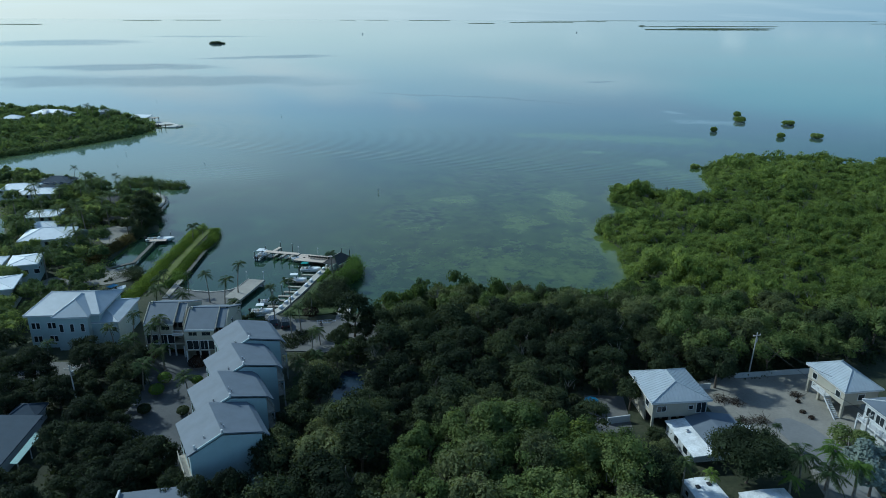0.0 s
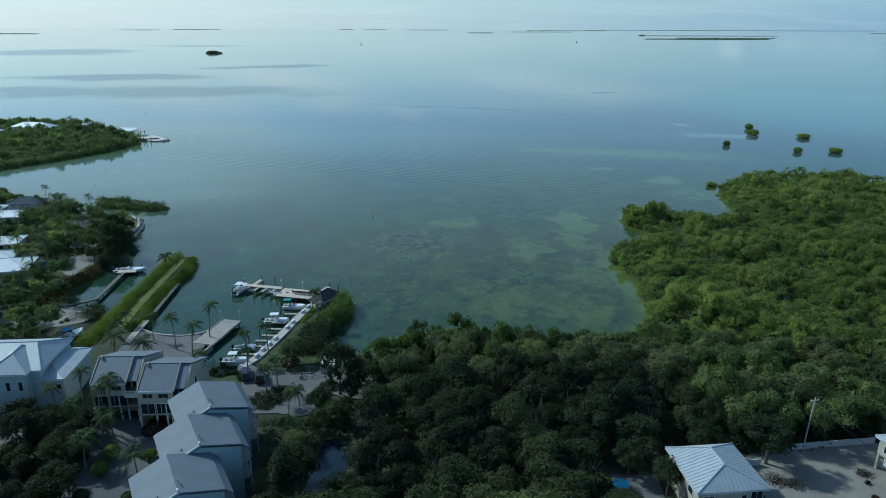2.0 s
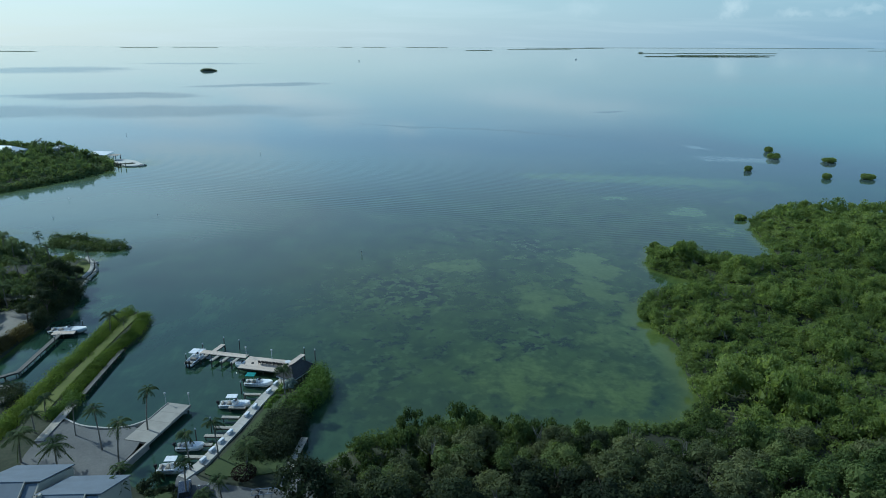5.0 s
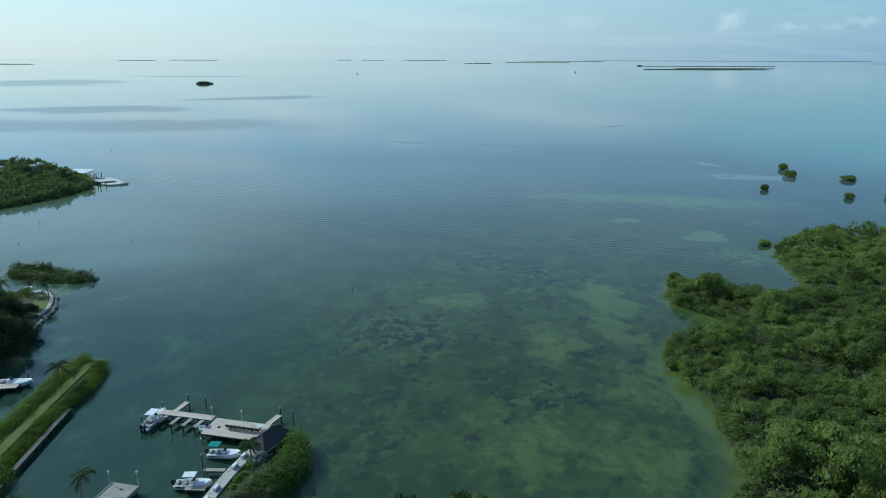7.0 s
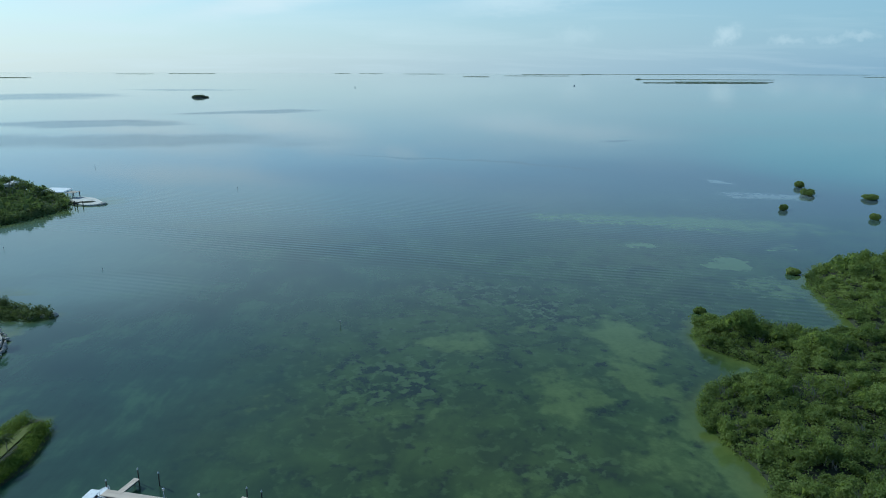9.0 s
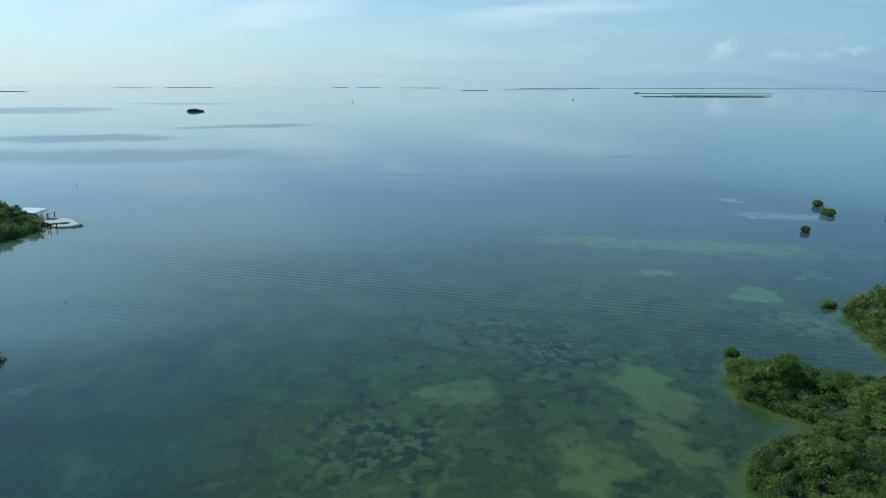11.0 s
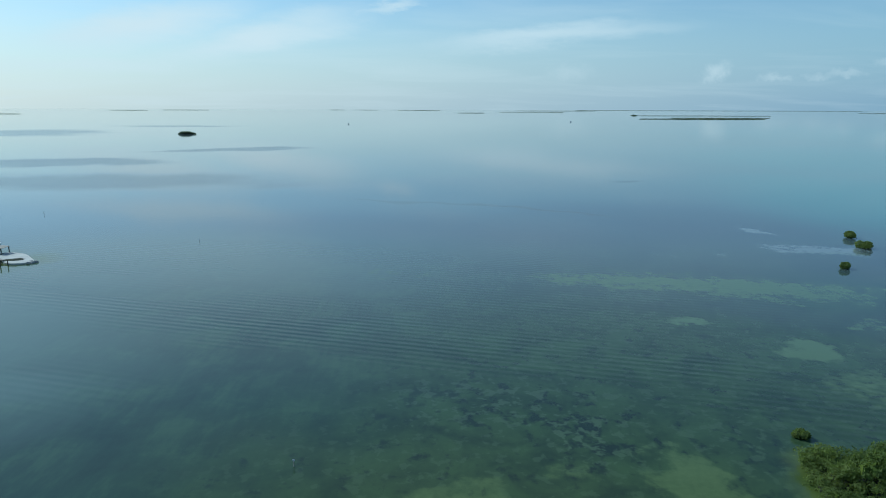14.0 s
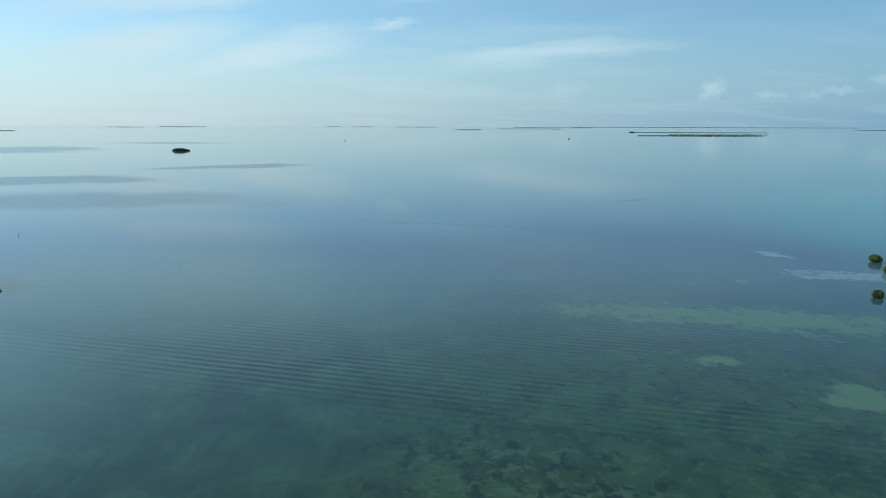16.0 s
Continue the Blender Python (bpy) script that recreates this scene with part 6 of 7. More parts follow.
# ---- palms ----
def palm_model(rng, height, fronds, length, lean, label, thick=0.12, leaf=None):
    t = thing("palm_tree", label, "palm", None, "palms")
    top = Vector((lean, lean * 0.3, height))
    pts = [Vector((lean * f ** 2, lean * 0.3 * f ** 2, -0.4 + (height + 0.4) * f)) for f in (0, 0.25, 0.5, 0.75, 1)]
    part("trunk", tube(pts, [thick * 1.5, thick * 1.1, thick, thick * 0.9, thick * 0.85], 8), PALM_BARK, t)
    V, F = [], []
    for k in range(fronds):
        a = k * 2.399 + rng.uniform(-0.3, 0.3)
        rise = rng.uniform(-0.9, 1.7)
        L = length * rng.uniform(0.85, 1.1)
        d = np.array([math.cos(a), math.sin(a), 0.0])
        side = np.array([-d[1], d[0], 0.0])
        prev = np.array(top)
        n = 13
        for j in range(n):
            f = (j + 0.5) / n
            p = np.array(top) + d * L * f * (1 - 0.18 * f) * (1 - 0.2 * abs(rise)) + np.array([0, 0, L * (rise * 0.72 * f - (0.34 + 0.42 * max(rise, 0)) * f * f)])
            w = L * 0.17 * math.sin(math.pi * min(f * 0.85 + 0.12, 1)) + 0.08
            step = L / n * 0.62
            for s in (-1, 1):
                droop = np.array([0, 0, -w * rng.uniform(0.2, 0.6)])
                out = side * s * w + d * w * 0.45 + droop
                i = len(V)
                V += [p - d * step * 0.5, p + d * step * 0.5, p + out + d * step * 0.25, p + out - d * step * 0.1]
                F.append((i, i + 1, i + 2, i + 3))
            i = len(V)
            V += [prev - side * 0.04, prev + side * 0.04, p + side * 0.03, p - side * 0.03]
            F.append((i, i + 1, i + 2, i + 3))
            prev = p
    part("fronds", np_mesh("fronds", V, F, leaf or LEAF_PALM), None, t)
    bm = bmesh.new()
    bmesh.ops.create_icosphere(bm, subdivisions=1, radius=0.24, matrix=Matrix.Translation(top))
    part("crown_heart", bm, BARK, t)
    return t


rng = np.random.default_rng(21)
PALMS = [palm_model(rng, 7.8, 20, 2.5, 0.8, "slender coconut palm with drooping fronds"), palm_model(rng, 6.8, 26, 2.0, -0.3, "cabbage palm with dense round crown"), palm_model(rng, 4.2, 22, 2.9, 0.4, "short broad palm with arching fronds"),
         palm_model(rng, 5.0, 22, 2.6, 0.2, "yellow-green palm with upright fronds", 0.18, LEAF_HEDGE)]
# kind, x, y, scale, turn
for k, x, y, s, r in ((0, -49.9, 160.2, 1.0, 10), (0, -55.0, 154.2, 0.96, 120), (0, -49.6, 148.6, 1.06, 30), (0, -42.9, 136.1, 0.92, 200), (1, -27.6, 168.5, 1.12, 60),
                      (0, -35.0, 151.8, 0.95, 250), (1, -38.4, 148.5, 0.98, 20), (1, -36.4, 141.2, 0.98, 140), (1, -31.2, 134.4, 0.95, 80), (1, -29.8, 137.4, 0.96, 10), (2, -29.6, 148.6, 1.1, 0),
                      (2, -66.4, 150.8, 1.2, 0), (2, -59.0, 148.1, 1.15, 90), (0, -45.4, 140.2, 0.9, 300), (0, -57.1, 124.6, 1.05, 0), (0, -55.4, 125.8, 1.12, 90), (2, -53.6, 121.8, 1.15, 180), (2, -61.5, 124.5, 1.2, 45),
                      (0, -63.4, 131.2, 0.95, 30), (0, -65.0, 126.4, 0.9, 140), (2, -54.6, 114.1, 1.25, 30), (2, -45.6, 112.0, 0.95, 120), (0, -74.6, 119.5, 0.86, 70), (2, -75.1, 201.4, 1.1, 0),
                      (2, -110.3, 253.8, 1.0, 60), (2, -104.5, 252.4, 1.05, 200), (1, 35.2, 83.8, 1.0, 40), (2, 53.3, 86.0, 1.35, 100), (3, 57.4, 86.0, 1.35, 30), (3, 60.0, 83.6, 1.25, 150), (2, 55.6, 83.0, 1.2, 50), (3, 50.4, 83.2, 0.9, 80),
                      (2, -44.6, 95.5, 0.55, 0), (1, 55.0, 97.2, 0.55, 20), (3, 39.8, 85.4, 0.7, 10), (2, -26.5, 117.0, 0.9, 40), (2, -24.5, 112.0, 0.85, 130), (2, -23.2, 121.5, 0.9, 220), (0, -25.5, 126.5, 0.8, 30), (2, -24.8, 132.2, 0.85, 200),
                      (2, -72.6, 203.0, 0.6, 90), (2, -70.5, 165.5, 0.8, 20), (2, -69.0, 159.5, 0.9, 120), (0, -61.5, 158.5, 0.75, 70)):
    q = copy_thing(PALMS[k], pose(x, y, 0.95, 0, 0, r) @ Matrix.Scale(s, 4))
for m in PALMS:
    for o in (*m.children_recursive, m):
        bpy.data.objects.remove(o)

# ---- woods ----
rng = np.random.default_rng(4)
# sunlit_leaves holds the brighter look of sunlit crowns in its leaf colour
G_OAK, G_BRIGHT, G_OLIVE = LEAF_WOOD, foliage("sunlit_leaves", (0.060, 0.090, 0.032), (0.118, 0.158, 0.052), (0.195, 0.228, 0.082)), foliage("olive_leaves", (0.070, 0.084, 0.042), (0.120, 0.140, 0.062), (0.180, 0.196, 0.088))
TREES = []
for k in range(6):
    TREES.append(make_tree(rng, 7.2 + 0.4 * k, 3.3 + 0.22 * k, 2900, 0.165, (G_OAK, G_BRIGHT, G_OAK, G_OLIVE, G_BRIGHT, G_OAK)[k], ("dense dark green hardwood tree", "bright green broad-crowned hardwood tree", "dark spreading hardwood tree in the hammock", "olive green hardwood tree with open crown", "sunlit yellow-green hardwood tree", "tall dark hardwood tree")[k], 17 + k))
# trees whose leaf colour carries painted shade
SHADED_TREES = [make_tree(rng, 7.0 + k, 3.5 + 0.3 * k, 2900, 0.165, LEAF_SHADED, "dense green tree beside the drive, leaf colour darkened for shade", 17) for k in range(2)]
BIG = make_tree(rng, 8.6, 6.3, 9600, 0.165, LEAF_WOOD, "very broad dense dark green tree before the bungalow", 40)
LEAF_YELLOW = foliage("yellow_green_leaves", (0.10, 0.13, 0.03), (0.19, 0.225, 0.05), (0.29, 0.31, 0.08))
TREES += SHADED_TREES + [BIG, make_tree(rng, 7.6, 4.0, 3400, 0.165, LEAF_YELLOW, "bright yellow-green tree at the woods' edge", 18)]
# far point's leaf colour is lightened to carry some distance haze
G_FAR = foliage("point_leaves", (0.072, 0.105, 0.050), (0.132, 0.180, 0.074), (0.21, 0.255, 0.108), 0.5, 0.1)
CLEAR = [([(-46, 124), (-30, 127), (-25.5, 84), (-38, 82)], 0.2), ([(-58, 130), (-46, 125), (-40, 110), (-39.5, 93), (-44, 94), (-50, 98), (-54.5, 102), (-54.5, 116)], 1.2), ([(-62, 126), (-43, 124), (-43, 141), (-61, 141)], 0.5),
         ([(27, 99), (35, 90), (36, 112), (28, 112)], 1.6), ([(33, 99), (47.5, 99.5), (47, 114), (33.5, 113)], 1.6),
         ([(36, 76), (51, 75), (51, 100), (36.5, 101)], 1.2), ([(50, 100), (56, 80), (80, 80), (82, 113), (73, 121), (50, 117)], 1.5), ([(-78, 87), (-61.5, 87), (-61.5, 103), (-78, 103)], 1.0), ([(-42, 68), (-31, 68), (-32, 80), (-42, 80)], 0.8),
         ([(-87, 128), (-62, 128), (-62, 146), (-87, 146)], 1.0), ([(-82, 118), (-70, 118), (-70, 124), (-82, 124)], 0.5), ([(-19.5, 100), (-14, 104), (-14, 122), (-19, 122)], 0.3), ([(-38, 128), (-10, 128), (-10, 144), (-24, 152), (-40, 150)], -0.5),
         ([(-22.5, 104), (-17, 106), (-17, 130), (-23, 130)], -1.2)]
WOODS = [(-25, 71), (34, 71), (34, 100), (27, 112), (34, 114), (48, 115), (57, 120), (90, 124), (118, 138), (100, 146), (74, 150), (60, 153), (48, 151), (30, 150), (8, 152), (-4, 151), (-12, 147.5), (-16, 145), (-10, 142), (-8, 132), (-16, 130), (-23, 110)]
LEFT = [(-96, 74), (-30, 73), (-24, 84), (-24, 100), (-38, 82), (-42, 92), (-50, 97), (-55, 102), (-55, 116), (-58, 124), (-62, 127), (-66, 125), (-84, 125), (-90, 128), (-100, 128)]


def joined_trees(spots, name, label, as_mat=None):
    """Many trees as one mass: crowns and trunks of the models laid side by side."""
    groups = {}
    for k, m in spots:
        for c in TREES[k].children:
            me = c.data
            V = np.empty(len(me.vertices) * 3)
            me.vertices.foreach_get("co", V)
            V = V.reshape(-1, 3)
            if c.name.startswith("crown"):
                V = V.reshape(-1, 3, 3)[::2]
                V = (V.mean(1, keepdims=True) + (V - V.mean(1, keepdims=True)) * 1.3).reshape(-1, 3)
            V = V @ np.array(m.to_3x3()).T + np.array(m.translation)
            if c.name.startswith("crown"):
                groups.setdefault(as_mat[k % 2].name if as_mat else me.materials[0].name, []).append(V)
    for mat, vs in groups.items():
        V = np.concatenate(vs)
        ob = new(name, np_mesh(name, V, np.arange(len(V)).reshape(-1, 3), bpy.data.materials[mat]))
        tagged(ob, label, "woods", "", "stuff")


def tree_choice(p):
    """Tree by place: sunlit tone painted near the south edge, olive towards the shore, painted shade in the heart of
    the hammock.
    """
    drift = noise.noise((p[0] * 0.04, p[1] * 0.04, 5.1))
    if p[1] < 97 and p[0] > -7:
        kinds = [1, 4, 3, 1] if drift > -0.2 else [0, 3, 1]
    elif p[0] > 50 and p[1] > 117:
        kinds = [4, 1, 4, 3] if drift > -0.25 else [3, 1, 0]
    elif p[1] > 140 or (p[0] > 40 and p[1] > 115):
        kinds = [3, 1, 3, 4] if drift > -0.1 else [3, 0, 2]
    else:
        kinds = [0, 2, 5, 3] if drift > 0.12 else [6, 7, 0, 2]
    return int(rng.choice(kinds))


spots = scatter(rng, WOODS, 5.7, CLEAR)
order = spots[np.argsort(spots[:, 1])]
extra = []
for i, p in enumerate(order):
    s = rng.uniform(0.85, 1.28) * (1.0 - 0.25 * min(max((p[1] - 134) / 14, 0), 1))
    m = pose(p[0], p[1], 0.7, 0, 0, rng.uniform(0, 360)) @ Matrix.Diagonal((s, s, s * rng.uniform(0.85, 1.1), 1))
    if p[1] < 74 or i > 190:
        extra.append((tree_choice(p), m))
    else:
        copy_thing(TREES[tree_choice(p)], m)
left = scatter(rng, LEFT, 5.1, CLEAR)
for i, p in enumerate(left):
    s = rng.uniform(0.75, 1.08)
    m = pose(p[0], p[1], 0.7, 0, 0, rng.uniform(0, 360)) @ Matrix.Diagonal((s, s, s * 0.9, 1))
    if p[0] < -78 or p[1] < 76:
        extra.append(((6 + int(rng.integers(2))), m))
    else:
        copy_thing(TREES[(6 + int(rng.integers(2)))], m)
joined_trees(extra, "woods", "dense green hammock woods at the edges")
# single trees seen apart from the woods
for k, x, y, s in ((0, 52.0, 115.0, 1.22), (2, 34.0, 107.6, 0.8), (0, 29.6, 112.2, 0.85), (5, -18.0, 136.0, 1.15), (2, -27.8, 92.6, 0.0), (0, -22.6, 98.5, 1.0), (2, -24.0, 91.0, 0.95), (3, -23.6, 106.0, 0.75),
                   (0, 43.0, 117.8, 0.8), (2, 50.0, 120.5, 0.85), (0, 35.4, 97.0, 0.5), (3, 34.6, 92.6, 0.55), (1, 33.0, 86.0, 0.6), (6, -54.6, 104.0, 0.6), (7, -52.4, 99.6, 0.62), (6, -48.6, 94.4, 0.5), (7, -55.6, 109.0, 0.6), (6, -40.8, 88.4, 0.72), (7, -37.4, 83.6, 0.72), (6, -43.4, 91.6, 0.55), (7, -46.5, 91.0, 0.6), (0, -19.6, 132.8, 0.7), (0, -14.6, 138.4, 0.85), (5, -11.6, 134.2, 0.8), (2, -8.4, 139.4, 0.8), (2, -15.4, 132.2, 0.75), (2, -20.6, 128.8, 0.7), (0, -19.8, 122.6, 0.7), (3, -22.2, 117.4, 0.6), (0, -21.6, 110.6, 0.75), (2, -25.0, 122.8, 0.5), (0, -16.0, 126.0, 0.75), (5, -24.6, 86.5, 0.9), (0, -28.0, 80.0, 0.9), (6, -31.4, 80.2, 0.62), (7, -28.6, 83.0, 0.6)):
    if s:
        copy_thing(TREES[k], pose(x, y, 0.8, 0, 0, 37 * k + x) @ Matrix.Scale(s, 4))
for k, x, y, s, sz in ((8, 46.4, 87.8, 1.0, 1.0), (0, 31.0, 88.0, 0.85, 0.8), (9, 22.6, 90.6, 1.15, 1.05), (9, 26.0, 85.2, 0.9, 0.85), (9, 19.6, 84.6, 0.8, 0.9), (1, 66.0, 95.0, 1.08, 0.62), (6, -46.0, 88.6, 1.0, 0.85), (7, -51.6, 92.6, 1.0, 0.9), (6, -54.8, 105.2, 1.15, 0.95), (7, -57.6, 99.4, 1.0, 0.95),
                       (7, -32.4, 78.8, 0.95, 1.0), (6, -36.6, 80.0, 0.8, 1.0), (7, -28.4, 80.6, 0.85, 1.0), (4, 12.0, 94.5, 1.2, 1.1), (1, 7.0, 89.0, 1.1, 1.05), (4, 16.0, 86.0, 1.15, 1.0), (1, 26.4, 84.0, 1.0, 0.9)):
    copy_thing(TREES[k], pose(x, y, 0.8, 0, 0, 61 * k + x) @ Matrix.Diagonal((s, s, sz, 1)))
# the wooded canal point
POINT = [(-188, 284), (-150, 274), (-130, 260), (-119, 252), (-106, 245), (-102, 232), (-97, 222), (-97, 214), (-99, 205), (-97, 192), (-96, 186), (-91, 178.5), (-86, 163), (-88, 148), (-90, 130), (-112, 128), (-130, 150), (-128, 192), (-140, 216), (-160, 242), (-188, 250)]
HCLEAR = [([(-124, 187), (-110, 187), (-108, 201), (-122, 209)], 1.0), ([(-134, 212), (-123, 212), (-123, 222), (-134, 222)], 0.5), ([(-115, 167), (-104, 167), (-104, 177), (-115, 177)], 0.8), ([(-124, 167), (-115, 167), (-115, 176), (-124, 176)], 0.5), ([(-113, 148), (-100, 148), (-100, 160), (-113, 160)], 0.8),
          ([(-163, 240), (-139, 240), (-142, 270), (-156, 270)], 0.5), ([(-122, 234), (-110, 234), (-110, 241.5), (-122, 241.5)], -0.6), ([(-107.5, 203), (-99, 198), (-97, 207), (-100.5, 215), (-107.5, 213)], 0.8), ([(-129, 227), (-122, 227), (-117, 216), (-122, 212), (-130, 222)], 0.4), ([(-93, 165), (-80, 165), (-80, 177), (-93, 177)], -0.4), ([(-113, 222), (-105, 222), (-105, 226), (-113, 226)], 0), ([(-103, 160), (-94, 160), (-94, 171), (-103, 171)], -0.5)]
sp = scatter(rng, POINT, 5.0, HCLEAR)
extra = []
for p in sp:
    s = rng.uniform(0.55, 0.95)
    near = noise.noise((p[0] * 0.05, p[1] * 0.05, 9.3))
    extra.append((int(rng.choice([1, 3, 4, 9] if near > -0.2 else [0, 3, 1])), pose(p[0], p[1], 0.7, 0, 0, rng.uniform(0, 360)) @ Matrix.Diagonal((s, s, s * 0.9, 1))))
POINT_LEAF = [foliage("point_garden_leaves", (0.12, 0.16, 0.06), (0.23, 0.28, 0.105), (0.37, 0.41, 0.18), 0.62, 0.12), foliage("point_olive_leaves", (0.085, 0.125, 0.06), (0.165, 0.21, 0.092), (0.27, 0.31, 0.14), 0.6, 0.12)]
joined_trees(extra, "point_woods", "mixed green trees round the canal houses", POINT_LEAF)
for k, x, y, s in ((5, -95.6, 216.5, 1.15), (0, -99.0, 223, 1.05), (2, -94.6, 211, 1.0), (5, -100.5, 229, 1.0), (0, -97.6, 207.6, 0.8), (2, -99.4, 234.5, 0.7)):
    copy_thing(TREES[k], pose(x, y, 0.7, 0, 0, x) @ Matrix.Scale(s, 4))
for x, y, r, h in ((-24.6, 165.0, 2.2, 3.4), (-27.0, 160.5, 2.0, 2.8), (-23.0, 170.5, 2.2, 3.2)):
    copy_thing(TREES[1], pose(x, y, 0.5, 0, 0, x * 9) @ Matrix.Diagonal((r / 3.5, r / 3.5, h / 8.0, 1)))
# a silver-leaved tree at three places
SILVER = make_tree(rng, 5.0, 2.4, 1800, 0.22, LEAF_SILVER, "silver-grey leaved small tree", 9)
for x, y, s in ((64.2, 88.4, 1.35), (63.0, 84.6, 1.1), (-106.5, 197.5, 1.0), (-9.6, 137.5, 0.9), (-27.7, 173.4, 0.62)):
    copy_thing(SILVER, pose(x, y, 0.8, 0, 0, x) @ Matrix.Scale(s, 4))
for m in TREES + [SILVER]:
    for o in (*m.children_recursive, m):
        bpy.data.objects.remove(o)

# undergrowth, hedges and shrubs
thicket(rng, "undergrowth", scatter(rng, WOODS, 3.4, CLEAR), 2.0, 2.6, 34, 0.34, LEAF_WOOD, "dense undergrowth below the hammock trees", "undergrowth", 0.7)
thicket(rng, "undergrowth", scatter(rng, LEFT, 3.2, CLEAR), 1.9, 2.6, 34, 0.34, LEAF_SHADED, "dense undergrowth beside the drive", "undergrowth", 0.7)
thicket(rng, "undergrowth", scatter(rng, POINT, 3.2, HCLEAR), 1.8, 2.4, 30, 0.30, POINT_LEAF[0], "mixed shrubs on the canal point", "shrubs", 0.6)


def hedge(points, wide, high, mat, label, per=170, gap=0.8, size=0.17):
    L = smooth_line(points, gap, False)
    P = np.array([(x + rng.normal(scale=wide * 0.16), y + rng.normal(scale=wide * 0.16)) for x, y in L for _ in range(2)])
    return thicket(rng, "hedge", P, wide * 0.5, high, per // 2, size, mat, label, "hedge", 0.7)


hedge([(-75.6, 158), (-75.9, 175), (-76.4, 198), (-76.6, 209), (-75.6, 213.2)], 3.5, 2.2, LEAF_CLIPPED, "clipped bright green hedge along the jetty's canal edge", 240, 0.55, 0.13)
hedge([(-69.7, 172), (-70.6, 190), (-69.8, 200), (-70.6, 207.5), (-71.6, 211.4)], 2.7, 1.8, LEAF_CLIPPED, "bushy green hedge along the jetty's bay edge", 240, 0.55, 0.13)
hedge([(-69.5, 165), (-67.8, 171)], 2.6, 2.4, LEAF_HEDGE, "rounded shrub at the head of the jetty", 150, 0.7)
hedge([(-32.0, 153.5), (-30.6, 157), (-29.6, 160)], 1.9, 2.2, G_OAK, "dark shrubs on the quay lawn", 120, 0.8)
hedge([(-28.5, 153), (-27.2, 158), (-26.6, 163), (-26.0, 169)], 4.6, 3.2, G_OAK, "dense green shrubs behind the quay lawn", 260, 0.7, 0.17)
hedge([(-30.6, 153.4), (-28.8, 158.5), (-28.2, 163.5)], 3.6, 2.9, G_OAK, "dark rounded shrubs on the quay lawn", 260, 0.6, 0.17)
hedge([(-25.6, 152.6), (-25.2, 158.0), (-24.8, 163.0)], 3.4, 3.4, G_OAK, "dense dark shrubs beside the inlet", 260, 0.6, 0.17)
hedge([(-30.0, 173.4), (-29.6, 175.4)], 1.8, 1.7, LEAF_HEDGE, "clipped rounded hedge near the shelter", 140, 0.6, 0.17)
hedge([(-30.9, 168.0), (-30.2, 171.2)], 1.6, 1.5, LEAF_HEDGE, "yellow-green hedge beside the quay", 140, 0.6, 0.17)
hedge([(-25.4, 166), (-23.8, 171), (-23.0, 176), (-23.8, 180.5)], 4.2, 3.9, LEAF_HEDGE, "bushy bright green fringe beyond the shelter", 300, 0.6, 0.16)
hedge([(-42.6, 142.8), (-39.4, 143.6), (-37.8, 141)], 1.2, 1.7, G_OAK, "clipped dark hedge round the small lawn", 110, 0.6, 0.17)
thicket(rng, "planting_bed", scatter(rng, smooth_line([(-34, 134.6), (-32, 137.2), (-29, 138.6), (-26.8, 137.2), (-27.6, 133.4), (-30.4, 130.6), (-33, 131.4)], 1.0), 0.95), 0.85, 1.9, 60, 0.15, G_OAK, "dark clipped planting bed beside the marina road", "planting", 0.7)
hedge([(-42.8, 147), (-44.4, 144.4)], 1.6, 1.9, G_OAK, "small shrubs at the basin's end", 120, 0.7)
hedge([(-84.0, 172), (-80.8, 174.5), (-80.2, 170)], 3.4, 2.9, G_OAK, "dark shrubs on the sandy bank", 130, 0.7)
hedge([(-94.6, 206), (-95.2, 213), (-95.6, 221), (-97.2, 230)], 4.0, 4.2, G_OAK, "dense dark bushes along the point's bank", 220, 0.8)
hedge([(-90.5, 169), (-89.4, 170.6)], 1.2, 1.9, G_OAK, "small dark shrub on the sandy bank", 90, 0.7)
hedge([(-86.5, 167.8), (-85.4, 168.6)], 1.0, 1.8, G_OAK, "small dark shrub on the sandy bank", 80, 0.7)
hedge([(-96.5, 182), (-96, 192), (-95.6, 203)], 3.0, 2.6, LEAF_RUST, "rusty yellowish shrubs along the canal bank", 200, 0.8, 0.2)
hedge([(35.6, 97.5), (36.0, 93.0), (36.6, 88.5), (38.0, 85.5)], 3.2, 3.2, G_OAK, "dark green shrubs beside the bungalow", 190, 0.8)
hedge([(49.8, 101.0), (51.0, 102.0)], 1.3, 2.8, G_OAK, "green shrub beside the street", 110, 0.6)


hedge([(49.5, 119.5), (56, 121.5), (64, 122.5), (74, 124.5)], 3.4, 4.4, G_OAK, "dense dark shrubs behind the yard wall", 200, 0.9, 0.22)


thicket(rng, "undergrowth", scatter(rng, [(-37, 128.6), (-24.5, 127.4), (-20.5, 131), (-18, 124), (-20, 113), (-24, 112), (-26.5, 122), (-30, 126)], 1.7), 1.3, 1.9, 50, 0.17, G_OAK, "dark low planting behind the townhouses", "undergrowth", 0.7)


